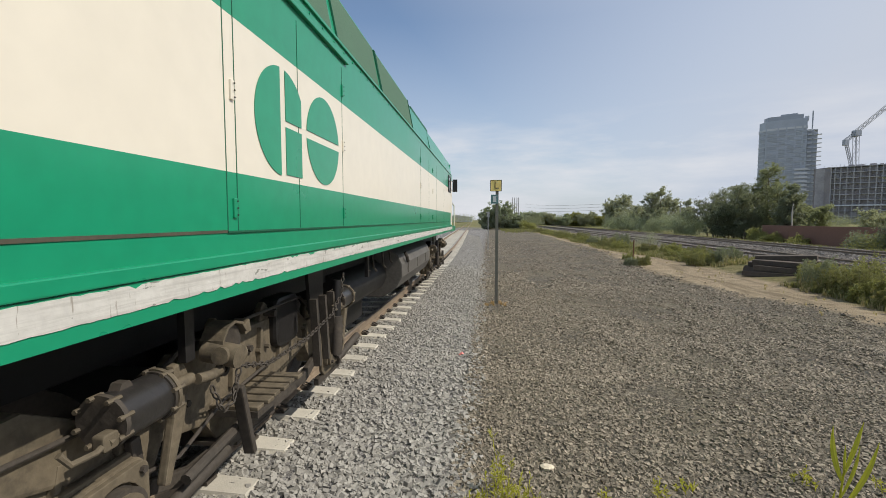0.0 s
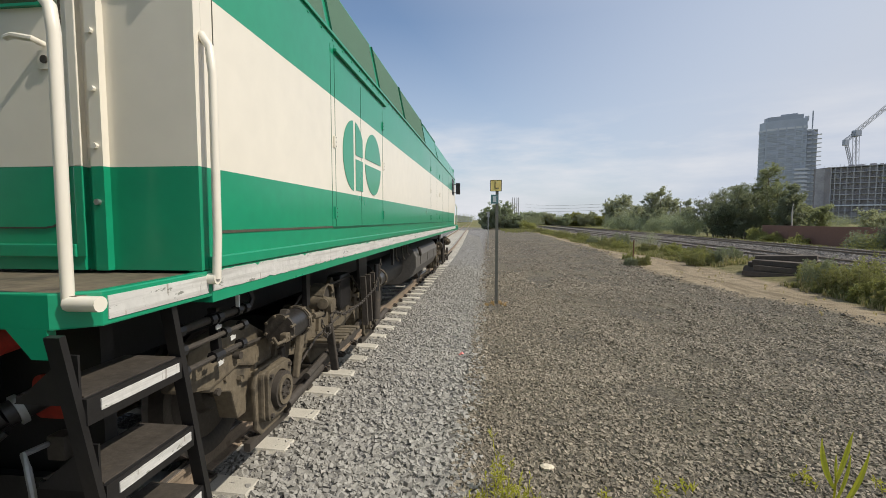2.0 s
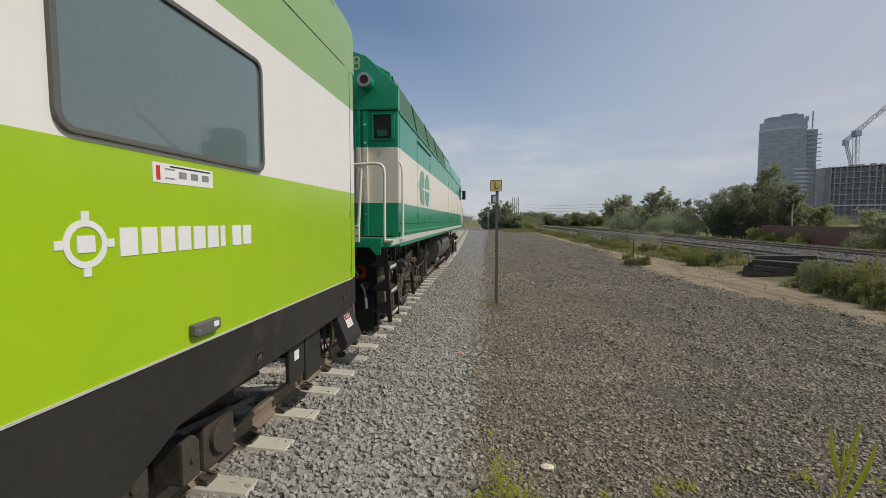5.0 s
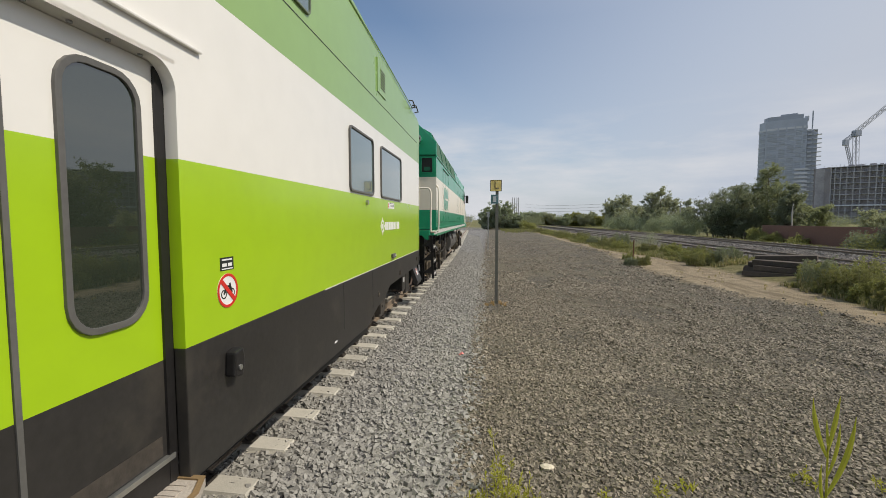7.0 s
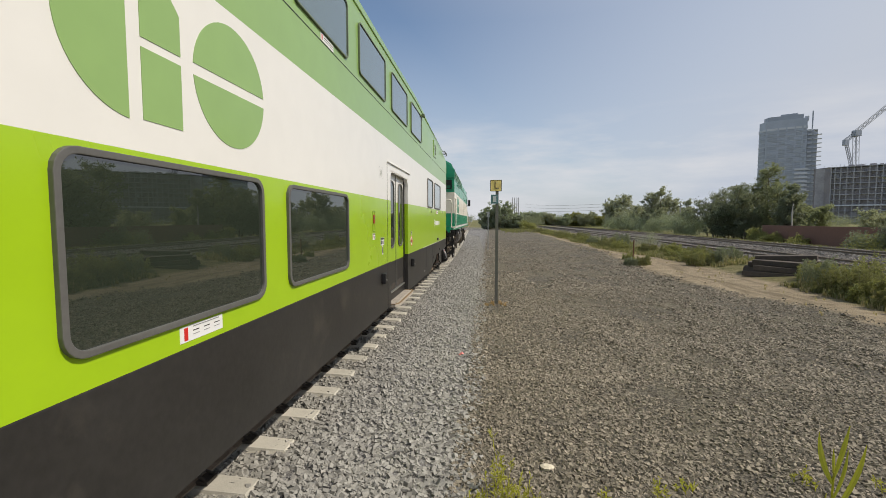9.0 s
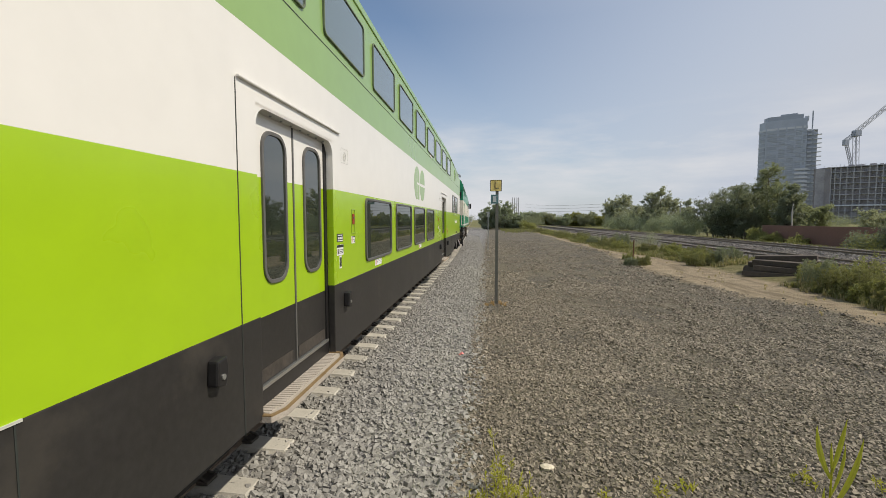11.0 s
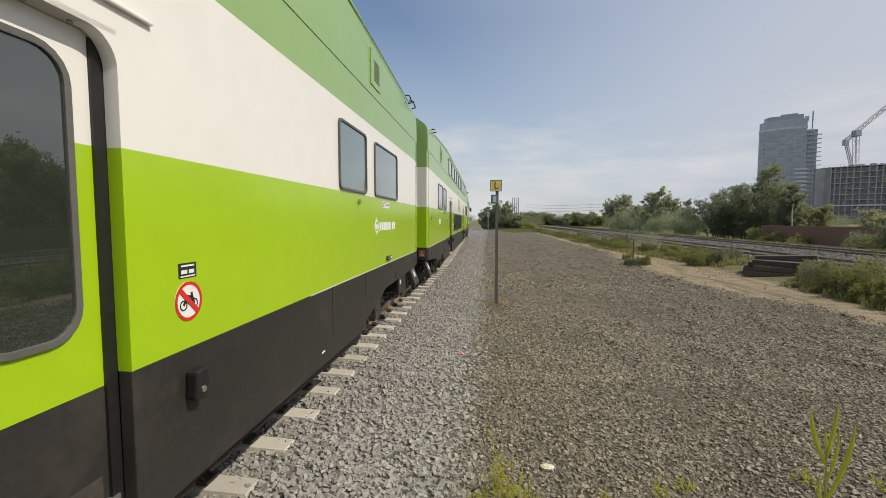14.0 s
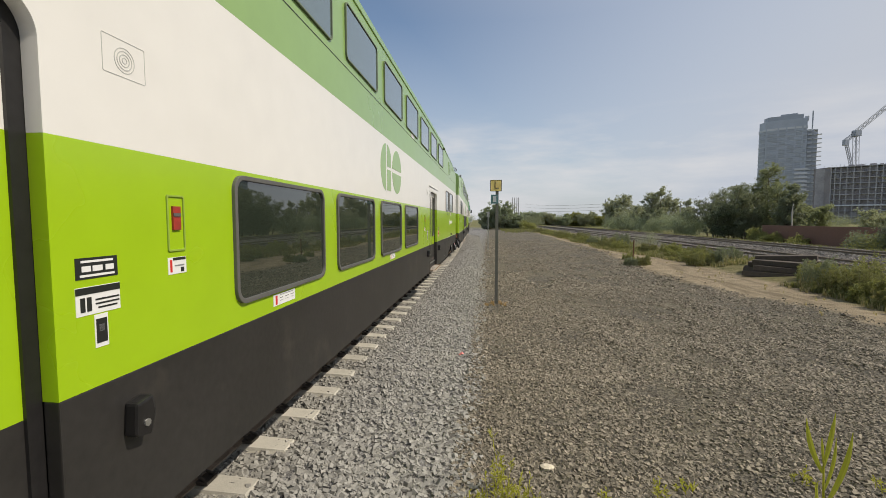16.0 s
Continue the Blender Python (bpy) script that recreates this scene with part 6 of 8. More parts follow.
def build_loco_bogie(c, yc, flip):
    f = flip
    def Y(v):
        return yc + f * v

    def span(a, b):
        return min(Y(a), Y(b)), max(Y(a), Y(b))
    side = [(Y(-2.05), 0.93), (Y(-1.9), 1.0), (Y(-0.95), 1.02), (Y(-0.7), 1.20), (Y(0.7), 1.20), (Y(0.95), 1.02), (Y(1.9), 1.0), (Y(2.05), 0.86), (Y(1.75), 0.82), (Y(1.68), 0.60), (Y(1.58), 0.60), (Y(1.52), 0.84),
            (Y(1.18), 0.84), (Y(1.12), 0.60), (Y(1.02), 0.60), (Y(0.9), 0.80), (Y(0.55), 0.72), (Y(0.4), 0.52), (Y(-0.4), 0.52), (Y(-0.55), 0.72), (Y(-0.9), 0.80), (Y(-1.02), 0.60), (Y(-1.12), 0.60),
            (Y(-1.18), 0.84), (Y(-1.52), 0.84), (Y(-1.58), 0.60), (Y(-1.68), 0.60), (Y(-1.75), 0.82)]
    b = part("bogie_frame", Shape().prism(side, 1.02, 1.16), DUSTY, c, "dusty cast bogie side frame", bevel=0.012)
    b.location.x = 0.08                                    # the cast side frame stands well outside the wheels
    part("bogie_frame_far", Shape().prism(side, -1.32, -1.18), DUSTY, b)
    part("transom", Shape().box(-1.02, 1.02, yc - 0.5, yc + 0.5, 0.55, 1.05), BLACK, b)
    for s in (-1.35, 1.35):
        part("axle_box", Shape().prism(rrect(Y(s) - 0.20, Y(s) + 0.20, 0.50, 0.88, 0.05), 1.06, 1.28), DUSTY, b, "dusty axle box", bevel=0.02)
        flange = part("cover_plate", Shape().ring(rrect(Y(s) - 0.185, Y(s) + 0.185, 0.505, 0.875, 0.045, 5), disc(Y(s), 0.69, 0.146, 24), 1.275, 1.305), DUSTY, b, "cast square flange", bevel=0.005)
        for dy in (-0.145, 0.145):
            for dz in (-0.145, 0.145):
                part("flange_bolt", Shape().tube([(1.30, Y(s) + dy, 0.69 + dz), (1.325, Y(s) + dy, 0.69 + dz)], 0.017, 6), DARK_DUSTY, flange)
        part("box_skirt", Shape().prism([(Y(s) - 0.24, 0.78), (Y(s) - 0.19, 0.90), (Y(s) + 0.19, 0.90), (Y(s) + 0.24, 0.78), (Y(s) + 0.22, 0.46), (Y(s) + 0.16, 0.40), (Y(s) - 0.16, 0.40), (Y(s) - 0.22, 0.46)], 1.20, 1.235), DUSTY, b, bevel=0.012)
        lid = part("axle_cover", Shape().tube([(1.28, Y(s), 0.69), (1.34, Y(s), 0.69)], 0.135, 22), DARK_DUSTY, b, smooth=True)
        part("cover_ring", Shape().ring(disc(Y(s), 0.69, 0.11, 20), disc(Y(s), 0.69, 0.08, 20), 1.34, 1.352), DUSTY, lid)
        for k in range(6):
            a = math.pi * k / 3
            part("cover_bolt", Shape().tube([(1.34, Y(s) + 0.05 * math.cos(a), 0.69 + 0.05 * math.sin(a)), (1.36, Y(s) + 0.05 * math.cos(a), 0.69 + 0.05 * math.sin(a))], 0.012, 6), DARK_DUSTY, lid)
        part("box_strut", Shape().bar((1.22, Y(s) + 0.19, 0.95), (1.24, Y(s) + 0.24, 0.40), 0.06, 0.04, (1, 0, 0)), DARK_DUSTY, b, bevel=0.01)
        part("tie_strap", Shape().bar((1.2, Y(s) - 0.30, 0.38), (1.2, Y(s) + 0.30, 0.38), 0.05, 0.06), DARK_DUSTY, b)
    rnd = random.Random(int(yc * 10))
    for s in (-1.5, -1.2, -0.85, -0.3, 0.05, 0.35, 0.85, 1.2, 1.5):
        part("frame_rib", Shape().bar((1.17, Y(s), 0.86), (1.17, Y(s) + 0.03, 1.0 if abs(s) > 0.8 else 1.17), 0.03, 0.05, (1, 0, 0)), DUSTY, b, bevel=0.006)
    for k in range(34):
        s = -1.9 + 3.8 * k / 33 + rnd.uniform(-0.03, 0.03)
        z = rnd.choice((0.88, 0.93, 0.97)) + (0.12 if abs(s) < 0.65 else 0)
        part("frame_bolt", Shape().tube([(1.155, Y(s), z), (1.155 + rnd.uniform(0.02, 0.05), Y(s), z)], rnd.uniform(0.014, 0.026), 6), rnd.choice((DUSTY, DARK_DUSTY)), b)
    for s, z in ((-1.75, 1.07), (-0.4, 1.26), (0.2, 1.25), (1.0, 1.12), (1.55, 1.08)):
        lug = part("lug", Shape().prism([(Y(s) - 0.08, z - 0.09), (Y(s) + 0.08, z - 0.09), (Y(s) + 0.05, z + 0.05), (Y(s), z + 0.09), (Y(s) - 0.05, z + 0.05)], 1.10, 1.15), DUSTY, b, bevel=0.01)
        part("pin", Shape().tube([(1.08, Y(s), z), (1.24, Y(s), z)], 0.025, 10), DARK_DUSTY, lug, smooth=True)
    part("brake_pipe", Shape().tube([(1.20, Y(-1.9), 1.12), (1.21, Y(-1.2), 1.09), (1.21, Y(-0.75), 1.29), (1.21, Y(0.7), 1.29), (1.20, Y(1.0), 1.09), (1.20, Y(1.9), 1.10)], 0.013, 8), DARK_DUSTY, b, smooth=True)
    part("brake_pipe", Shape().tube([(1.22, Y(-1.4), 0.80), (1.25, Y(-0.9), 0.72), (1.25, Y(-0.5), 0.86), (1.22, Y(0.2), 0.90)], 0.011, 8), DARK_DUSTY, b, smooth=True)
    part("equaliser", Shape().prism([(Y(-1.1), 0.62), (Y(-0.8), 0.50), (Y(0.8), 0.50), (Y(1.1), 0.62), (Y(1.05), 0.68), (Y(0.75), 0.58), (Y(-0.75), 0.58), (Y(-1.05), 0.68)], 1.17, 1.22), DARK_DUSTY, b, bevel=0.01)
    # brake cylinders with rods and slack gear
    for s in (-1.35, 1.25):
        y = Y(s)
        y -= f * 0.20
        cyl = part("brake_cylinder", Shape().tube([(1.36, y + f * 0.10, 1.17), (1.36, y + f * 0.12, 1.17), (1.36, y + f * 0.38, 1.17)], 0.105, 28), OILY, b, "oily dark brake cylinder", smooth=True)
        part("cylinder_band", Shape().tube([(1.36, y + f * 0.36, 1.17), (1.36, y + f * 0.39, 1.17)], 0.115, 24), DARK_DUSTY, cyl, smooth=True)
        part("cylinder_pipe", Shape().tube([(1.42, y + f * 0.10, 1.14), (1.45, y - f * 0.02, 1.12), (1.45, y - f * 0.12, 1.13), (1.44, y - f * 0.15, 1.18)], 0.012, 8), DUSTY, cyl, smooth=True)
        for v, r in ((0.095, 0.112), (0.375, 0.122)):
            rim = part("end_rim", Shape().tube([(1.36, y + f * v, 1.17), (1.36, y + f * (v + 0.022), 1.17)], r, 28), DARK_DUSTY if v < 0.2 else DUSTY, cyl, smooth=True)
            for q in range(8):
                a = math.pi * q / 4 + 0.3
                part("rim_stud", Shape().tube([(1.36 + r * 0.93 * math.cos(a), y + f * (v - 0.022), 1.17 + r * 0.93 * math.sin(a)), (1.36 + r * 0.93 * math.cos(a), y + f * (v + 0.045), 1.17 + r * 0.93 * math.sin(a))], 0.011, 6), DUSTY, rim)
        part("fitting_block", Shape().prism(rrect(y + f * 0.04 - 0.035, y + f * 0.04 + 0.035, 1.10, 1.165, 0.012), 1.405, 1.455), DUSTY, cyl, "cast pipe fitting", bevel=0.006)
        part("top_lug", Shape().prism([(y + f * 0.16, 1.265), (y + f * 0.24, 1.265), (y + f * 0.22, 1.30), (y + f * 0.18, 1.30)], 1.33, 1.38), DARK_DUSTY, cyl)
        part("pipe_nut", Shape().tube([(1.425, y + f * 0.08, 1.136), (1.44, y + f * 0.03, 1.126)], 0.024, 6), DUSTY, cyl)
        part("push_rod", Shape().tube([(1.36, y + f * 0.36, 1.17), (1.36, y + f * 0.62, 1.16)], 0.03, 10), DUSTY, cyl, smooth=True)
        part("lever", Shape().prism([(y + f * 0.55, 1.24), (y + f * 0.62, 1.25), (y + f * 0.67, 1.14), (y + f * 0.62, 0.95), (y + f * 0.50, 0.66), (y + f * 0.46, 0.68), (y + f * 0.54, 0.98)], 1.27, 1.32), DUSTY, cyl, bevel=0.012)
        part("brake_beam", Shape().tube([(1.30, y + f * 0.30, 0.52), (1.32, y + f * 0.95, 0.60)], 0.04, 10), DARK_DUSTY, cyl, smooth=True)
        part("brake_shoe", Shape().prism([(y + f * 0.52, 0.55), (y + f * 0.60, 0.52), (y + f * 0.62, 0.9), (y + f * 0.54, 0.92)], 0.70, 0.84), DARK_DUSTY, cyl)
    # hand-brake drum and chain, spring hangers, dampers and footplate
    drum = part("brake_drum", Shape().tube([(1.30, Y(-0.72), 1.24), (1.50, Y(-0.72), 1.21)], 0.065, 18), DUSTY, b, smooth=True)
    part("drum_wheel", Shape().tube([(1.28, Y(-0.62), 1.26), (1.38, Y(-0.62), 1.25)], 0.11, 20), DARK_DUSTY, drum, smooth=True)
    arc = [(0.135, 20), (0.135, 55), (0.135, 90), (0.135, 125), (0.135, 160), (0.135, 195), (0.118, 195), (0.118, 160), (0.118, 125), (0.118, 90), (0.118, 55), (0.118, 20)]
    part("drum_guard", Shape().prism([(Y(-0.62) + r * math.cos(radians(a)), 1.255 + r * math.sin(radians(a))) for r, a in arc], 1.28, 1.42), DUSTY, drum, "curved guard over the chain drum", bevel=0.004)
    part("guard_ear", Shape().prism([(Y(-0.50), 1.33), (Y(-0.44), 1.36), (Y(-0.42), 1.28), (Y(-0.49), 1.27)], 1.30, 1.40), DUSTY, drum, bevel=0.006)
    part("roller", Shape().tube([(1.43, Y(-0.80), 1.235), (1.43, Y(-0.60), 1.195)], 0.048, 16), DUSTY, drum, "dusty chain roller", smooth=True)
    clevis = part("clevis", Shape().tube([(1.40, Y(-0.94), 1.16), (1.41, Y(-0.84), 1.145), (1.41, Y(-0.76), 1.15)], 0.028, 10), DUSTY, b, smooth=True)
    part("clevis_eye", Shape().ring(disc(Y(-0.74), 1.15, 0.045, 14), disc(Y(-0.74), 1.15, 0.024, 14), 1.395, 1.425), DARK_DUSTY, clevis)
    if f > 0:
        chain(b, [(1.47, Y(-0.70), 1.15), (1.47, Y(-0.35), 1.05), (1.47, Y(0.25), 1.05), (1.47, Y(0.80), 1.12), (1.47, Y(1.05), 1.28), (1.47, Y(1.12), 1.46)], 0.026)
        chain(b, [(1.48, Y(-0.95), 1.13), (1.48, Y(-0.86), 0.96), (1.48, Y(-0.76), 0.98), (1.48, Y(-0.70), 1.14)], 0.026)
    fp = part("footplate", Shape().prism([(Y(-0.52), 0.80), (Y(0.14), 0.80), (Y(0.14), 0.76), (Y(-0.52), 0.76)], 1.12, 1.48), DARK_DUSTY, b, "ribbed dusty footplate")
    for k in range(6):
        part("plate_rib", Shape().box(1.13, 1.475 + 0.012 * (k % 2), *span(-0.51 + 0.108 * k, -0.43 + 0.108 * k), 0.80, 0.826), DUSTY, fp, bevel=0.006)
    part("spring_hanger", Shape().bar((1.42, Y(-0.62), 1.00), (1.44, Y(-0.54), 0.56), 0.04, 0.07, (1, 0, 0)), DARK_DUSTY, b, bevel=0.01)
    for k in range(5):
        part("leaf_spring", Shape().box(1.0, 1.18, *span(-0.5 + 0.06 * k, 0.5 - 0.06 * k), 0.56 - 0.03 * k, 0.585 - 0.03 * k), DARK_DUSTY, b)
    part("frame_end", Shape().prism([(Y(-2.25), 1.00), (Y(-2.18), 1.22), (Y(-1.6), 1.27), (Y(-1.3), 1.1), (Y(-1.25), 0.92), (Y(-1.45), 0.90), (Y(-1.7), 0.98), (Y(-2.0), 0.93)], 1.05, 1.19), DUSTY, b, "dusty frame end casting", bevel=0.02)
    part("cross_rod", Shape().tube([(1.36, Y(-1.0), 0.66), (1.36, Y(-0.5), 0.72)], 0.03, 8), DARK_DUSTY, b, smooth=True)
    for v in (0.55, 0.75, 0.95):
        part("swing_link", Shape().bar((1.40, Y(v), 1.30), (1.42, Y(v) + 0.02, 0.72), 0.04, 0.06, (1, 0, 0)), DARK_DUSTY, b)
    part("damper", Shape().tube([(1.44, Y(1.02), 1.40), (1.44, Y(1.0), 1.06)], 0.04, 10), BLACK, b, smooth=True)
    part("damper_eye", Shape().tube([(1.44, Y(1.0), 1.06), (1.44, Y(0.98), 0.70)], 0.055, 10), DARK_DUSTY, b, smooth=True)
    part("gear_case", Shape().prism(rrect(Y(0.45) - 0.2, Y(0.45) + 0.2, 0.95, 1.35, 0.08), 1.06, 1.22), BLACK, b, bevel=0.03)
    part("shield", Shape().prism([(Y(0.60), 1.56), (Y(0.95), 1.56), (Y(0.95), 1.15), (Y(0.82), 1.02), (Y(0.66), 1.15)], 1.30, 1.33), BLACK, b)


SCREEN = surface("dull_green_screen", (0.075, 0.155, 0.10), 0.8, vary=0.15, scale=3, fine=120, bump=0.4)
GREEN_DARK = surface("dull_green_paint", (0.010, 0.12, 0.065), 0.6, vary=0.12, scale=2, fine=30, bump=0.1)
TANK = surface("dusty_grey_tank", (0.105, 0.098, 0.088), 0.6, vary=0.3, scale=2, fine=25, bump=0.2, second=(0.045, 0.04, 0.036), amount=0.4, edge=0.3)
OILY = surface("oily_dark_steel", (0.028, 0.026, 0.025), 0.33, vary=0.35, scale=5, fine=30, bump=0.15, second=(0.07, 0.058, 0.042), amount=0.25, edge=0.25)
DARK_LENS = surface("dark_red_lens", (0.07, 0.012, 0.012), 0.2, vary=0.1, bump=0)


# ---------------------------------------------------------------- plants
def leaves(name, label, centres, radius, count, size, material, seed, parent=None, upright=0.0):
    """Small folded leaves in clumps: centres (n, 3) with a radius each."""
    rng = np.random.default_rng(seed)
    n = len(centres) * count
    base = np.repeat(np.asarray(centres, float), count, axis=0)
    rad = np.repeat(np.broadcast_to(radius, (len(centres),)).astype(float), count)
    p = base + rng.normal(size=(n, 3)) * rad[:, None] * np.array((0.5, 0.5, 0.42))
    a = rng.normal(size=(n, 3))
    a /= np.linalg.norm(a, axis=1, keepdims=True)
    b = np.cross(a, rng.normal(size=(n, 3)))
    b /= np.linalg.norm(b, axis=1, keepdims=True)
    s = rng.uniform(0.6, 1.3, (n, 1)) * size
    nrm = np.cross(a, b) * s * 0.25
    v = np.stack([p - a * s, p + b * s * 0.45 + nrm, p + a * s, p - b * s * 0.45 + nrm], 1).reshape(-1, 3)
    i = 4 * np.arange(n)[:, None]
    f = np.concatenate([i + np.array([[0, 1, 2]]), i + np.array([[0, 2, 3]])], 1).reshape(-1, 3)
    ob = big_mesh(name, v, f, material)
    if parent:
        ob.parent = parent
    return tagged(ob, label=label)


def tree(x, y, h, width, material, seed, label, z=-0.28, stems=1, low=0.15, full=1.0, size=0.085, group="trees behind the far tracks"):
    """Rising limbs on one or more stems, with leaf clumps along the outer half of each limb and gaps between them."""
    rnd = random.Random(seed)
    t = thing("tree", label, "tree", group, at=pose(x, y, z))
    wood, tips, radii = Shape(), [], []
    r0 = 0.016 * h
    for k in range(stems):
        a = rnd.uniform(0, 2 * math.pi)
        foot = Vector((math.cos(a), math.sin(a), 0)) * (0.12 * width if stems > 1 else 0)
        hh = h * (1.0 if k == 0 else rnd.uniform(0.68, 0.95))
        top = foot + Vector((math.cos(a) * width * 0.22 * (stems > 1) + rnd.uniform(-0.06, 0.06) * width, math.sin(a) * width * 0.22 * (stems > 1), hh * 0.93))
        mid = foot.lerp(top, 0.5) + Vector((rnd.uniform(-0.05, 0.05) * width, rnd.uniform(-0.05, 0.05) * width, 0))
        wood.tube([foot, foot.lerp(mid, 0.5), mid, mid.lerp(top, 0.5), top], r0, 7, r0 * 0.12)
        n = int((13 + 4.2 * h) / stems ** 0.4)
        for j in range(n):
            u = low + (0.98 - low) * ((j + rnd.random()) / n)
            b = 2.4 * j + rnd.uniform(-0.5, 0.5)
            lobe = 0.78 + 1.05 * noise.noise((math.cos(b) * 0.9 + seed * 1.7, math.sin(b) * 0.9, u * 3.5 + 3 * k))
            reach = width * 0.5 * max(0.15, lobe) * (0.35 + 0.65 * math.sin(math.pi * min(1, 0.16 + 0.80 * u)) ** 0.8) * (0.75 if stems > 1 else 1.0)
            p0 = foot.lerp(mid, u * 2) if u < 0.5 else mid.lerp(top, u * 2 - 1)
            out = Vector((math.cos(b), math.sin(b), rnd.uniform(0.25, 1.1))) * reach
            if (p0 + out).z > hh:
                out.z = max(0.05, hh - p0.z)
            p1 = p0 + out * 0.55 + Vector((0, 0, -0.08 * reach))
            p2 = p0 + out
            wood.tube([p0, p1, p2], r0 * 0.32, 4, r0 * 0.07)
            for w in (0.35, 0.55, 0.72, 0.88, 1.0):
                if w < 0.5 and rnd.random() > 0.45 * full:
                    continue
                q = (p0.lerp(p1, w / 0.55) if w < 0.55 else p1.lerp(p2, (w - 0.55) / 0.45))
                tips.append(tuple(q + Vector([rnd.uniform(-0.16, 0.16) * reach for _ in range(3)])))
                radii.append(rnd.uniform(0.13, 0.30) * (0.5 + 0.22 * width))
        for j in range(3):
            tips.append(tuple(top + Vector((rnd.uniform(-0.1, 0.1) * width, rnd.uniform(-0.1, 0.1) * width, rnd.uniform(-0.05, 0.06) * h))))
            radii.append(0.22)
    part("trunk", wood, BARK, t, "grey-brown trunk and limbs", smooth=True)
    leaves("crown", "uneven leafy crown with gaps", tips, radii, int(30 * full ** 1.3), size, material, seed + 100, t)
    return t


def shrub(x, y, z, w, h, material, seed, label, name="shrub", size=0.07, count=60, group="shrubs on the verge"):
    rnd = random.Random(seed)
    t = thing(name, label, "shrub", group, at=pose(x, y, z))
    stems, tips = Shape(), []
    for k in range(12):
        a, r = rnd.uniform(0, 2 * math.pi), w * 0.5 * rnd.random() ** 0.6
        p = Vector((math.cos(a) * r, math.sin(a) * r, h * (0.45 + 0.5 * rnd.random()) * (1.1 - r / w)))
        stems.tube([(0.1 * math.cos(a) * w, 0.1 * math.sin(a) * w, 0), p * 0.6, p], 0.012, 4, 0.004)
        tips += [p, p * 0.7, Vector((p.x * 1.1, p.y * 1.1, p.z * 0.4))]
    part("stems", stems, BARK, t)
    leaves("foliage", "dense small leaves", [tuple(p) for p in tips], [w * 0.16] * len(tips), count, size, material, seed + 7, t)
    return t


def blades(name, label, spots, height, material, seed, per=7, width=0.012, category="grass"):
    """Grass blades: bent, tapering strips in tufts."""
    rng = np.random.default_rng(seed)
    spots = np.repeat(np.asarray(spots, float), per, axis=0)
    n = len(spots)
    root = spots + rng.normal(size=(n, 3)) * np.array((0.05, 0.05, 0)) * (height / 0.3)
    h = height * rng.uniform(0.45, 1.15, (n, 1))
    ang = rng.uniform(0, 2 * np.pi, n)
    d = np.stack([np.cos(ang), np.sin(ang), np.zeros(n)], 1)
    side = np.stack([-np.sin(ang), np.cos(ang), np.zeros(n)], 1) * width * rng.uniform(0.6, 1.4, (n, 1))
    up = np.array((0, 0, 1.0))
    bend_ = rng.uniform(0.1, 0.6, (n, 1))
    mid, tip = root + up * h * 0.55 + d * h * bend_ * 0.25, root + up * h * (1 - 0.3 * bend_) + d * h * bend_
    v = np.stack([root - side, root + side, mid + side * 0.8, mid - side * 0.8, tip], 1).reshape(-1, 3)
    i = 5 * np.arange(n)[:, None]
    f = np.concatenate([i + np.array([[0, 1, 2]]), i + np.array([[0, 2, 3]]), i + np.array([[3, 2, 4]])], 1).reshape(-1, 3)
    return tagged(big_mesh(name, v, f, material), label, category, kind="stuff")


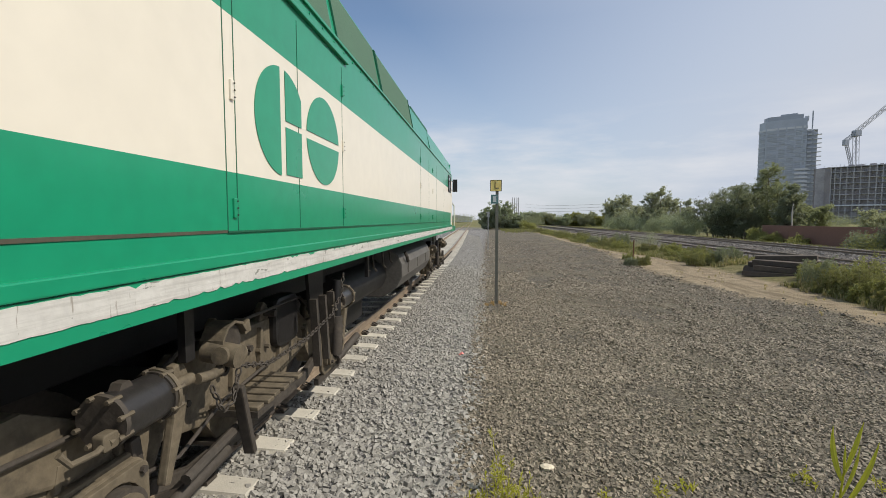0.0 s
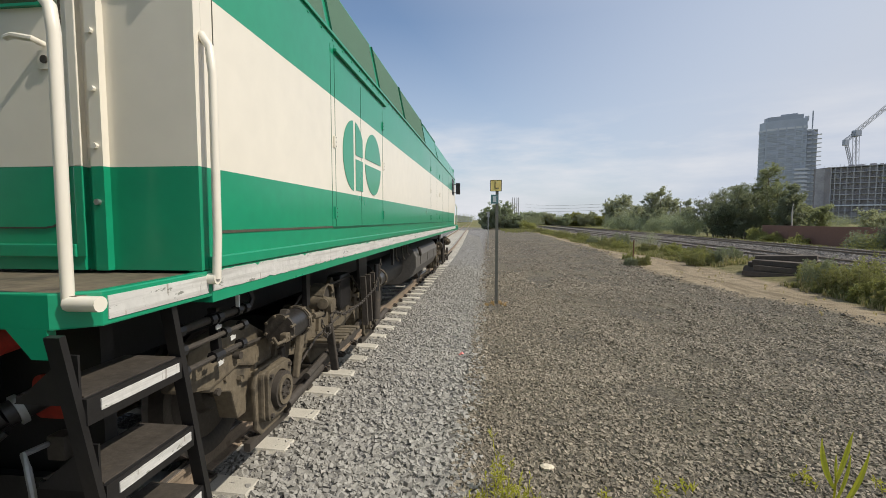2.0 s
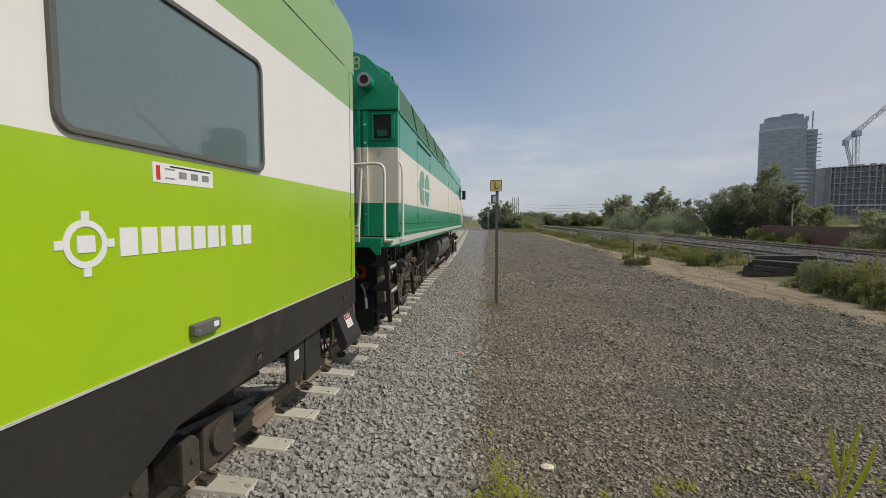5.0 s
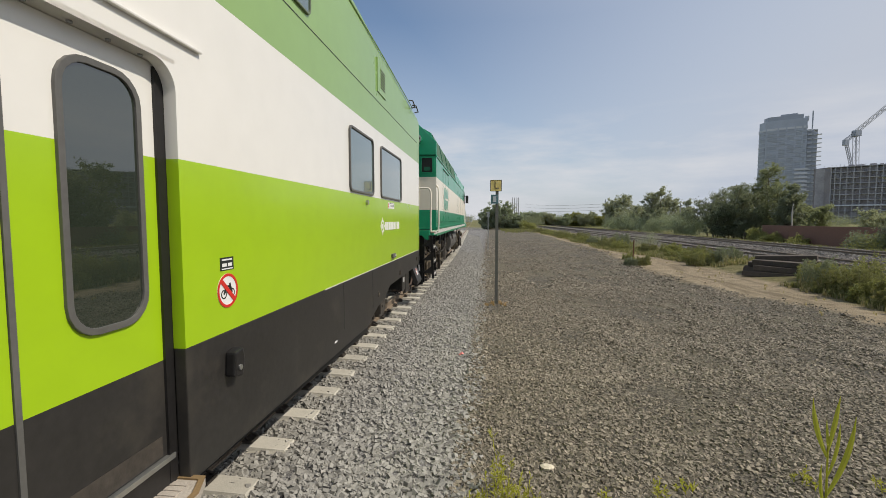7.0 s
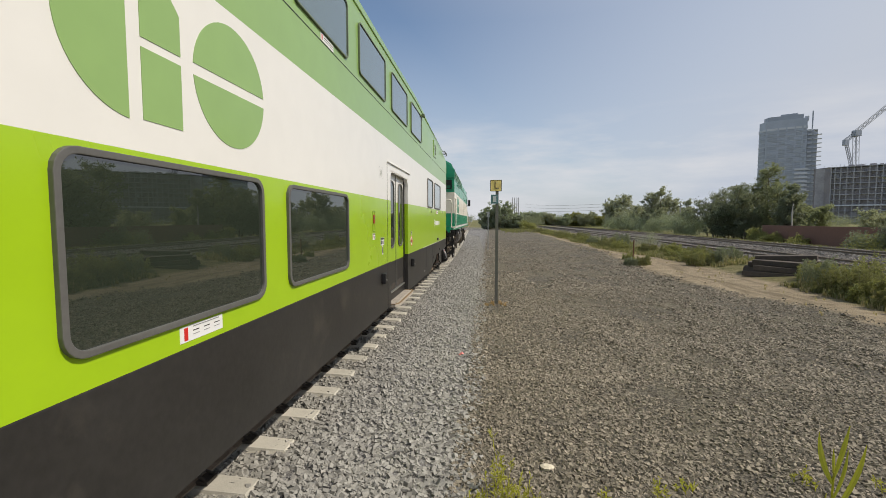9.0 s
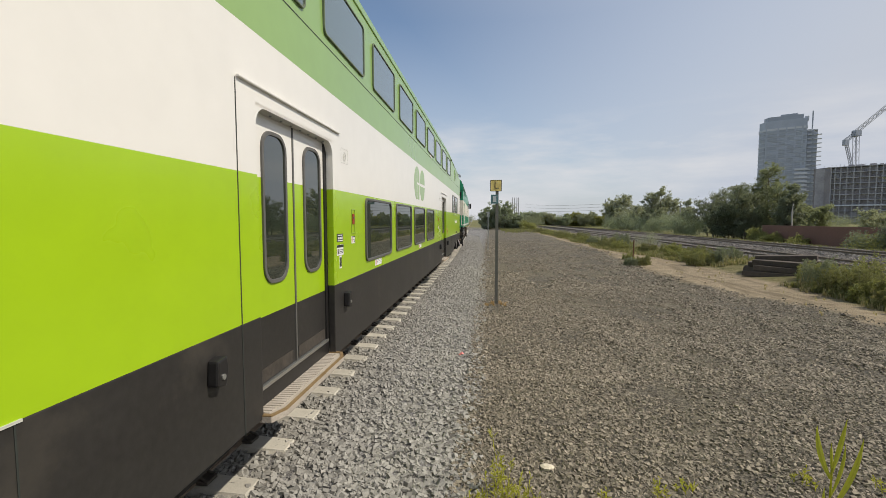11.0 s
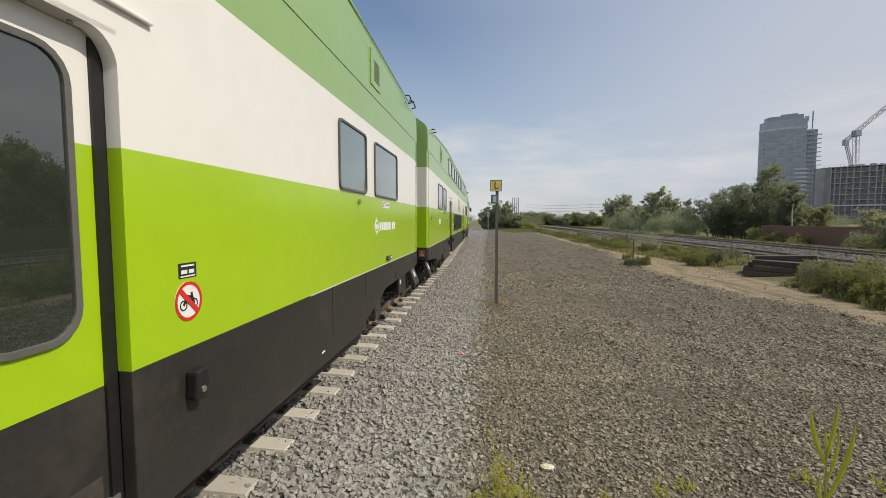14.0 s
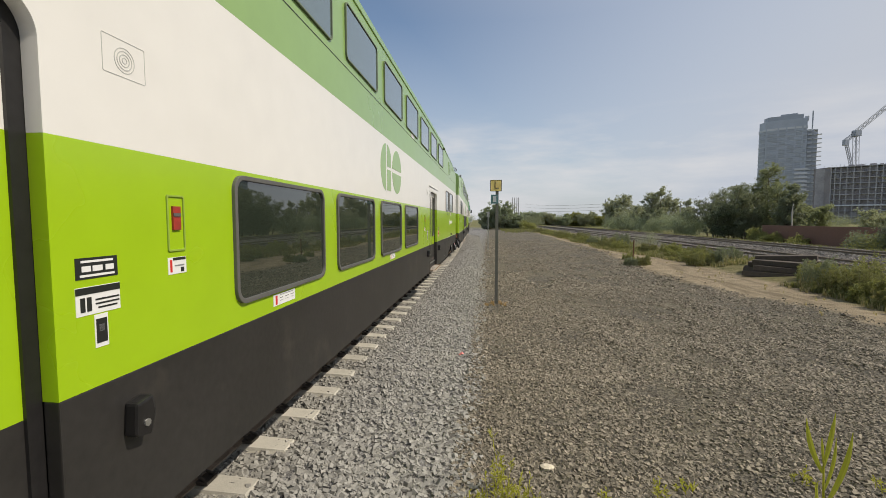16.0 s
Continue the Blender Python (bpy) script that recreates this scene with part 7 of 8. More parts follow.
DARK_LABEL, THIN_LABEL, PALE_LABEL = "dark green broadleaf tree behind the far tracks", "thin grey-green tree with gaps in its crown", "pale green upright tree in front of a tower"
for k, (tx, ty, th, tw, mat_, stems_, low_, full_, label_) in enumerate((
        (30, 106.8, 8.2, 5.8, 1, 4, 0.04, 1.7, THIN_LABEL), (30.4, 111.0, 7.0, 4.0, 1, 3, 0.04, 1.6, THIN_LABEL), (29, 93.4, 4.6, 4.6, 1, 4, 0.04, 1.5, THIN_LABEL), (30, 99.0, 5.2, 4.2, 1, 4, 0.04, 1.5, THIN_LABEL),
        (30, 80.9, 7.7, 4.9, 1, 3, 0.24, 1.45, THIN_LABEL), (29, 86.0, 4.9, 4.2, 1, 4, 0.04, 1.4, THIN_LABEL), (29, 79.0, 4.2, 3.6, 1, 4, 0.04, 1.5, THIN_LABEL), (30, 74.1, 5.5, 2.2, 1, 2, 0.08, 1.3, THIN_LABEL),
        (30, 70.5, 5.5, 2.6, 1, 2, 0.08, 1.35, THIN_LABEL), (29, 65.2, 3.9, 3.0, 1, 3, 0.04, 1.3, THIN_LABEL), (29, 68.0, 3.4, 3.0, 1, 3, 0.03, 1.3, THIN_LABEL),
        (30, 62.4, 6.4, 4.4, 0, 3, 0.30, 0.95, DARK_LABEL), (30.5, 58.9, 6.8, 3.8, 0, 2, 0.10, 1.15, DARK_LABEL), (30, 54.6, 6.4, 4.2, 0, 3, 0.06, 1.2, DARK_LABEL),
        (29, 56.2, 4.6, 3.8, 0, 4, 0.03, 1.5, DARK_LABEL), (29.5, 53.2, 4.8, 3.0, 0, 3, 0.03, 1.4, DARK_LABEL), (29, 59.0, 4.2, 3.2, 0, 3, 0.03, 1.4, DARK_LABEL),
        (33, 55.8, 8.9, 4.4, 2, 2, 0.20, 1.4, PALE_LABEL), (32, 52.2, 6.4, 3.4, 2, 3, 0.06, 1.3, PALE_LABEL), (28, 43.3, 5.7, 2.3, 0, 2, 0.08, 1.35, DARK_LABEL), (28.4, 44.4, 4.4, 2.2, 0, 2, 0.05, 1.2, DARK_LABEL),
        (33, 48.7, 4.1, 3.2, 2, 3, 0.06, 1.3, PALE_LABEL), (33, 50.6, 4.8, 2.6, 2, 3, 0.08, 1.2, PALE_LABEL), (36, 44.3, 3.3, 3.4, 1, 3, 0.05, 1.3, THIN_LABEL))):
    tree(tx, ty, th, tw, (LEAF_DARK, LEAF_MID, LEAF_PALE)[mat_], 20 + k, label_, stems=stems_, low=low_, full=full_, size=0.11 if ty > 75 else 0.085)
for k, (bx, by, bh, bw) in enumerate(((-0.7, 95, 3.7, 3.4), (0.7, 96, 4.8, 4.0), (2.8, 95, 5.9, 4.6), (4.3, 95, 4.6, 3.8), (5.6, 92, 3.2, 3.0))):
    tree(bx, by, bh, bw, LEAF_BLUE, 60 + k, "dense grey-green bush beside the main track", z=-0.1, stems=4, low=0.02, full=1.35, size=0.11, group="bushes beside the main track")
for k, (tx, ty, th, tw) in enumerate(((33, 36.0, 7.5, 6.5), (32, 29.5, 8.4, 7.0), (33, 23.0, 7.8, 7.0), (32, 16.0, 8.6, 7.5), (33, 8.5, 8.0, 7.0))):
    tree(tx, ty, th, tw, LEAF_DARK, 90 + k, "dark broadleaf tree mirrored in the coach windows", stems=4, low=0.03, full=1.5, size=0.12, group="trees opposite the train")
snag = Shape().tube([(0, 0, 0), (0.03, 0, 1.6), (-0.02, 0.02, 2.9), (0.05, 0, 3.75)], 0.085, 8, 0.03).tube([(-0.01, 0.01, 2.6), (0.12, 0, 3.0), (0.30, 0, 3.2)], 0.03, 5, 0.01)
solid("dead_trunk", snag, PALE_BARK, "bare pale dead trunk among dark leaves", "tree trunk", at=pose(27.3, 42.6, -0.3), smooth=True)
shrub(7.6, 90, -0.1, 4.2, 1.6, LEAF_LIGHT, 246, "low light-green bush beside the main track", size=0.12, count=120)

for k, (tx, ty, th, tw) in enumerate(((14.5, 146, 4.4, 7.0), (17.6, 148, 3.8, 5.0), (20.5, 149, 4.3, 5.5), (24.0, 147, 3.7, 6.0), (27.6, 149, 4.2, 5.5), (31.0, 148, 3.8, 6.0), (34.4, 149, 4.9, 2.4), (36.6, 147, 3.9, 5.0))):
    tree(tx, ty, th, tw, (LEAF_BLUE, LEAF_LIGHT, LEAF_MID)[k % 3], 120 + k, ("small grey-green tree far along the line", "small yellow-green tree far along the line", "small green tree far along the line")[k % 3], z=-0.1, stems=4, low=0.03, full=1.2, size=0.2, group="small trees far along the line")


def woods(name, label, x0, x1, y0, y1, h, n, material, seed, r=2.6, size=0.2):
    rng = np.random.default_rng(seed)
    c = np.column_stack([rng.uniform(x0, x1, n), rng.uniform(y0, y1, n), h * rng.uniform(0.05, 0.95, n) * (0.75 + 0.5 * rng.random(n))])
    ob = leaves(name, label, c, r, int(34 / size ** 0.5), size, material, seed)
    return tagged(ob, label, "woodland", kind="stuff")


woods("far_woods", "low belt of trees far along the line", 12, 75, 185, 215, 2.7, 520, LEAF_DARK, 81, 2.0, 0.16)
woods("far_woods", "grey-green scrub far along the line", 16, 44, 165, 182, 2.1, 260, LEAF_MID, 82, 1.9, 0.18)
woods("far_woods", "light green brush in front of the far scrub", 18, 40, 150, 163, 0.9, 110, LEAF_LIGHT, 87, 1.3, 0.15)
woods("far_woods", "dark low trees far along the line", 7, 16, 130, 160, 2.8, 90, LEAF_DARK, 83, 1.8)
woods("far_woods", "hazy belt of trees on the western horizon", -120, -12, 330, 400, 5.0, 420, LEAF_MID, 84, 3.2)
woods("far_woods", "belt of trees beyond the far tracks", 36, 120, 130, 190, 2.4, 340, LEAF_DARK, 85, 2.0, 0.16)
woods("far_woods", "scrub under the trees by the far tracks", 26.0, 30, 60, 104, 2.5, 310, LEAF_BLUE, 86, 0.8, 0.09)

rng_v = np.random.default_rng(11)


def verge_edge(y):
    """Where the grass of the embankment begins beside the sandy path."""
    return np.interp(y, (9, 14.7, 25, 29), (8.3, 9.3, 9.3, 8.0))


def verge_spots(n, x0, x1, y0, y1, power=1.4):
    """Spots between two distances from the edge of the grass, or from x0 to x1 past the tracks."""
    y = y0 + (y1 - y0) * rng_v.random(n) ** power
    x = x0 + (x1 - x0) * rng_v.random(n) + 0.25 * np.sin(y * 0.7) + (verge_edge(y) if x1 < 6 else 0)
    keep = ~((x > 9.0) & (x < 11.6) & (y > 14.6) & (y < 19.6))            # bare ground at the timber pile
    x, y = x[keep], y[keep]
    return np.column_stack([x, y, [ground_height(a, b) for a, b in zip(x, y)]])


blades("verge_grass", "rough yellow-green grass along the embankment", verge_spots(4200, 0.1, 2.2, 9, 90), 0.22, GRASS, 31, 9, 0.012)
blades("verge_grass", "dry straw-coloured grass along the sandy path", verge_spots(1700, -0.05, 1.6, 9, 80), 0.17, DRY_GRASS, 32, 7, 0.010)
blades("verge_grass", "tall dry stems among the verge shrubs", verge_spots(260, 0.3, 1.6, 9, 24), 0.42, DRY_GRASS, 36, 5, 0.008)
blades("verge_grass", "grass and weeds beyond the far tracks", verge_spots(2600, 22.0, 26.5, 22, 120), 0.28, GRASS, 33, 7, 0.025)
blades("verge_grass", "thin grass at the end of the gravel yard", verge_spots(900, -5.5, 1.0, 70, 120, 0.8), 0.45, GRASS, 34, 6, 0.03)
blades("verge_grass", "sparse dry grass on the sandy path", verge_spots(110, -1.8, 0, 10, 60), 0.10, DRY_GRASS, 35, 5, 0.008)
blades("verge_grass", "rust-brown dry grass round the foot of the post", np.column_stack([0.2 + 0.17 * rng_v.normal(size=22), 10.66 + 0.17 * rng_v.normal(size=22), np.full(22, -0.1)]), 0.09, DEAD_GRASS, 37, 6, 0.008)


def tall_weeds(x, y, z, w, h, material, seed, label, n=26):
    """A loose stand of upright leafy stalks of uneven height."""
    rnd = random.Random(seed)
    t = thing("weed_clump", label, "weeds", "weed clumps on the verge", at=pose(x, y, z))
    stalks, tips, rad = Shape(), [], []
    for k in range(n):
        a, r = rnd.uniform(0, 2 * math.pi), w * 0.5 * rnd.random() ** 0.5
        foot = Vector((math.cos(a) * r, math.sin(a) * r, 0))
        hh = h * rnd.uniform(0.4, 1.0) * (1.1 - 0.5 * r / w)
        top = foot + Vector((rnd.uniform(-0.25, 0.25) * hh, rnd.uniform(-0.25, 0.25) * hh, hh))
        stalks.tube([foot, foot.lerp(top, 0.5) + Vector((0, 0, 0.03 * hh)), top], 0.006, 4, 0.002)
        for u in (0.15, 0.32, 0.5, 0.68, 0.85, 1.0):
            tips.append(tuple(foot.lerp(top, u)))
            rad.append((0.16 - 0.10 * u) * (0.6 + hh))
    tagged(part("undergrowth", stalks, BARK, t), kind="stuff")
    leaves("foliage", "small upright leaves", tips, rad, 26, 0.032, material, seed + 7, t)
    return t


WEED_LABELS = ("yellow-green weeds standing on the grassy verge", "dull green weeds standing on the grassy verge", "dark green leafy weeds on the grassy verge")
for k, (sx, sy, sz, sw, sh, sm) in enumerate(((10.55, 15.2, 0.0, 1.0, 0.62, 0), (10.2, 14.2, 0.0, 1.3, 0.85, 2), (10.35, 13.1, 0.0, 1.2, 0.95, 0), (9.75, 13.4, -0.06, 0.9, 0.6, 1), (10.0, 12.3, -0.04, 1.3, 0.85, 1), (9.55, 11.9, -0.08, 0.8, 0.5, 0), (9.9, 11.3, -0.04, 1.2, 0.8, 0),
                                              (9.45, 10.9, -0.08, 0.9, 0.6, 1), (9.7, 10.2, -0.06, 1.2, 0.75, 2), (9.2, 9.9, -0.1, 0.8, 0.5, 1), (9.5, 20.6, -0.05, 1.0, 0.55, 1), (10.6, 20.9, 0.05, 1.4, 0.75, 2), (9.9, 22.0, 0.0, 1.0, 0.55, 0), (10.5, 22.8, 0.05, 1.3, 0.6, 1),
                                              (10.1, 24.4, 0.0, 1.2, 0.5, 0), (10.6, 26.5, 0.05, 1.4, 0.6, 0), (10.0, 28.5, 0.0, 1.1, 0.5, 1), (9.3, 31.5, -0.08, 1.5, 0.65, 0), (9.0, 34.0, -0.1, 1.6, 0.8, 1), (10.4, 35.5, 0.05, 1.4, 0.9, 2), (9.2, 38.5, -0.1, 1.6, 0.8, 2), (8.8, 42.5, -0.1, 1.6, 0.6, 0),
                                              (9.6, 46.5, -0.06, 1.8, 0.9, 1), (8.6, 50.0, -0.1, 1.6, 0.6, 0), (9.2, 56.0, -0.1, 1.9, 0.8, 1), (8.4, 63.0, -0.1, 2.0, 0.7, 0), (8.2, 72.0, -0.1, 2.4, 0.9, 1), (7.0, 20.7, -0.1, 0.75, 0.45, 1), (6.45, 20.55, -0.1, 0.5, 0.35, 2), (7.3, 23.6, -0.1, 0.5, 0.3, 0))):
    tall_weeds(sx, sy, sz, sw, sh, (LEAF_LIGHT, GRASS, LEAF_DARK)[sm], 200 + k, WEED_LABELS[sm], n=int(16 + 14 * sw))
shrub(25.6, 31.6, -0.25, 3.2, 1.75, LEAF_DARK, 240, "round leafy bush in front of the brown wall", size=0.08, count=150)
shrub(25.0, 31.2, -0.25, 3.9, 1.2, LEAF_LIGHT, 247, "yellow-green creeper round a dark bush", size=0.06, count=60)
shrub(26.2, 40.0, -0.25, 1.6, 0.9, LEAF_LIGHT, 241, "yellow-green bush beyond the far tracks", size=0.08, count=90)
shrub(26.4, 46.0, -0.25, 2.2, 1.5, LEAF_LIGHT, 242, "yellow-green bush beyond the far tracks", size=0.08, count=90)
shrub(26.4, 43.6, -0.25, 2.4, 1.1, LEAF_LIGHT, 243, "yellow-green bush beyond the far tracks", size=0.08, count=90)
shrub(13.0 - 2.2, 31.0, 0.1, 1.6, 1.3, LEAF_MID, 244, "bare twiggy bush beside the far tracks", size=0.03, count=60)


# weeds at the camera's feet
def weed(x, y, h, seed, label, n=6, width=0.009, spread=0.08):
    """A leafy stalk: a stem with narrow leaves all the way up."""
    rnd = random.Random(seed)
    t = thing("weed", label, "weed", "weeds in the gravel", at=pose(x, y, -0.1))
    leaf = Shape()
    for k in range(n):
        a = rnd.uniform(0, 2 * math.pi)
        hh = h * (1.0 if k == 0 else rnd.uniform(0.3, 0.8))
        base = Vector((rnd.uniform(-spread, spread), rnd.uniform(-spread, spread), 0)) if k else Vector((0, 0, 0))
        tip = base + Vector((math.cos(a) * hh * 0.16, math.sin(a) * hh * 0.16, hh))
        part("stem", Shape().tube([base, base.lerp(tip, 0.5) + Vector((0, 0, hh * 0.04)), tip], 0.003, 5, 0.001), WEED, t)
        for j in range(int(6 + 26 * hh)):
            u = 0.10 + 0.88 * rnd.random()
            p = base.lerp(tip, u)
            b = rnd.uniform(0, 2 * math.pi)
            ll = (0.030 + 0.045 * (1 - u)) * (0.6 + hh)
            q = p + Vector((math.cos(b) * ll, math.sin(b) * ll, ll * rnd.uniform(0.3, 1.3)))
            s = Vector((-math.sin(b), math.cos(b), 0)) * width * 0.5
            m = p.lerp(q, 0.5) + Vector((0, 0, 0.006))
            leaf.add([p, m + s, q, m - s], [(0, 1, 2), (0, 2, 3)])
    part("leaves", leaf, WEED, t)
    return t


for k, (wx, wy, wh) in enumerate(((0.10, 3.22, 0.54), (0.02, 2.98, 0.26), (0.13, 3.08, 0.34), (0.20, 2.98, 0.28), (0.29, 3.05, 0.24), (0.12, 2.86, 0.22), (0.38, 2.98, 0.15), (-0.12, 3.05, 0.12), (0.86, 3.12, 0.12), (1.28, 3.30, 0.13), (1.50, 3.4, 0.08), (2.45, 3.55, 0.16), (3.02, 3.5, 0.12))):
    weed(wx, wy, wh, 300 + k, "yellow-green weed growing in the gravel")


def strap_plant(x, y):
    """A tall young reed: a stem with long pointed strap leaves, seen only from half its height."""
    t = thing("reed_plant", "bright green reed with long pointed strap leaves", "plant", at=pose(x, y, -0.1))
    part("stem", Shape().tube([(0, 0, 0), (0.012, 0, 0.35), (0.016, 0, 0.62), (0.010, 0, 0.90)], 0.0075, 7, 0.004), WEED, t, smooth=True)
    for a, b, bow, wide in (((0.008, 0.0, 0.83), (-0.074, 0.0, 1.144), -0.016, 0.012), ((0.010, 0.0, 0.86), (0.063, 0.01, 1.156), 0.004, 0.012), ((0.016, 0.0, 0.62), (0.128, -0.01, 1.057), 0.026, 0.015),
                            ((0.014, 0.0, 0.72), (0.085, 0.03, 1.00), 0.015, 0.009), ((0.012, 0.0, 0.55), (-0.030, -0.02, 0.80), -0.012, 0.008), ((0.010, 0.0, 0.88), (0.012, 0.02, 1.02), 0.0, 0.006)):
        a, b = Vector(a), Vector(b)
        d = (b - a).normalized()
        s = d.cross(Vector((0, 1, 0))).normalized()
        leaf = Shape()
        for i in range(9):
            u = i / 8
            q = a.lerp(b, u) + Vector((bow * 4 * u * (1 - u), 0, 0))
            w = wide * (0.45 + 2.2 * u * (1 - u) ** 0.8) * (1 - u ** 5) + 0.0006
            leaf.v += [tuple(q - s * w), tuple(q + Vector((0, -0.003, 0))), tuple(q + s * w)]
            if i:
                o = 3 * i
                leaf.f += [(o - 3, o - 2, o + 1, o), (o - 2, o - 1, o + 2, o + 1)]
        part("leaf", leaf, WEED, t)
    return t


reed = strap_plant(1.761, 2.40)


# ---------------------------------------------------------------- signs, posts and litter
def build_marker():
    t = thing("marker_post", "steel post with a yellow letter board", "sign", at=pose(0.20, 10.72, -0.1))
    part("post", Shape().prism([(-0.036, -0.015), (0.036, -0.015), (0.036, 0.014), (0.028, 0.014), (0.028, -0.006), (-0.028, -0.006), (-0.028, 0.014), (-0.036, 0.014)], 0.0, 2.80, "z"), POST, t, "dull grey channel post")
    board = part("letter_board", Shape().prism(rrect(-0.165, 0.108, 2.76, 3.03, 0.015), -0.026, -0.018, "y"), YELLOW, t, "yellow board with a black letter")
    part("board_rim", Shape().ring(rrect(-0.168, 0.111, 2.757, 3.033, 0.016), rrect(-0.155, 0.098, 2.77, 3.02, 0.012), -0.0275, -0.024, "y"), DARK_DUSTY, board)
    letters("board_letter", "L", 0.26, Matrix(((1, 0, 0, -0.02), (0, 0, -1, -0.029), (0, 1, 0, 2.90), (0, 0, 0, 1))), BROWN_INK, board)
    small = part("small_board", Shape().prism(rrect(-0.15, 0.03, 2.46, 2.68, 0.01), -0.026, -0.018, "y"), BLUE_GREY, t, "small blue-grey board")
    part("board_patch", Shape().box(-0.10, -0.02, -0.029, -0.026, 2.50, 2.64), TOWER_TRIM, small)
    for z in (2.50, 2.64, 2.82, 2.97):
        part("board_bolt", Shape().tube([(0.0, -0.026, z), (0.0, -0.032, z)], 0.008, 6), STEEL, t)


BROWN_INK = surface("faded_brown_lettering", (0.13, 0.10, 0.045), 0.6, vary=0.1, bump=0)
POST = surface("dull_grey_post", (0.125, 0.125, 0.11), 0.7, vary=0.2, scale=5, fine=40, bump=0.15, second=(0.14, 0.10, 0.07), amount=0.3, edge=0.2)
BLUE_GREY = surface("blue_grey_paint", (0.09, 0.19, 0.21), 0.5, vary=0.1, bump=0)
build_marker()
far_post = thing("marker_post", "thin grey post further along the ballast", "sign", at=pose(-0.03, 30.0, -0.1))
part("post", Shape().box(-0.03, 0.03, -0.02, 0.02, 0, 2.5), GALV, far_post)
part("small_board", Shape().box(-0.09, 0.09, -0.03, -0.02, 2.25, 2.6), GALV, far_post)
solid("stake", Shape().tube([(0, 0, -0.05), (0.02, 0, 0.5), (0.03, 0.01, 1.08)], 0.035, 7, 0.03), STAKE, "rust-brown stake standing at the sandy path", "stake", at=pose(7.0, 22.0, -0.1), bevel=0.004)
solid("litter", Shape().add([(-0.04, -0.02, 0), (0.03, -0.03, 0.0), (0.04, 0.03, 0.01), (-0.03, 0.03, 0), (0.0, 0.0, 0.045), (0.02, 0.01, 0.035)], [(0, 1, 4), (1, 5, 4), (1, 2, 5), (2, 3, 4, 5), (3, 0, 4), (0, 3, 2, 1)]),
      surface("faded_red_plastic", (0.75, 0.22, 0.20), 0.5, vary=0.1, bump=0), "crumpled faded red scrap on the ballast", "litter", at=pose(-0.40, 6.5, -0.075))
pale = [(0.055 * math.cos(a) * r, 0.042 * math.sin(a) * r, z) for z, r in ((0.0, 1.0), (0.018, 1.08), (0.03, 0.6)) for a in (2 * math.pi * k / 9 + 0.1 * z for k in range(9))]
solid("pale_stone", Shape().loft([pale[0:9] + pale[0:1], pale[9:18] + pale[9:10], pale[18:27] + pale[18:19]]), surface("pale_limestone", (0.62, 0.55, 0.42), 0.8, vary=0.12, scale=20, bump=0.3), "flat pale stone lying on dark gravel", "stone", at=pose(0.50, 3.57, -0.095))


def build_timber():
    rnd = random.Random(5)
    for x, y, z, a, ll in ((10.15, 16.3, -0.09, 52, 2.2), (10.5, 16.8, -0.05, 31, 2.5), (10.9, 17.3, -0.01, 58, 2.4), (11.2, 17.6, 0.04, 37, 2.5), (10.3, 16.4, 0.11, 62, 1.7), (10.75, 17.0, 0.14, 40, 2.3),
                           (10.45, 16.7, 0.31, 30, 1.9), (11.05, 17.2, 0.30, 66, 2.0), (10.75, 17.0, 0.50, 47, 1.8), (11.35, 16.8, 0.16, 12, 1.8)):
        s = Shape().box(-0.12, 0.12, -ll / 2, ll / 2, -0.09, 0.09)
        solid("old_tie", s, WOOD, "weathered dark timber tie on a pile", "timber", "pile of old ties", at=pose(x, y, z + 0.09, rnd.uniform(-4, 4), rnd.uniform(-12, 12), a), bevel=0.015)


build_timber()


# ---------------------------------------------------------------- wall, buildings, crane and stacks
wall = thing("boundary_wall", "long plain red-brown wall beyond the far tracks", "wall")
for k in range(15):
    y0 = 17.8 + 1.9 * k
    part("wall_panel", Shape().box(27.0, 27.12, y0, y0 + 1.885, -0.3, 1.44), BRICK_WALL, wall)
    part("wall_post", Shape().box(26.995, 27.13, y0 + 1.885, y0 + 1.9, -0.3, 1.445), BRICK_WALL, wall)


# dark windows paled towards blue-grey as if seen through haze
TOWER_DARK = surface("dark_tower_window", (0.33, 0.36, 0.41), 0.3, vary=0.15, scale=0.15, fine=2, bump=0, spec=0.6)


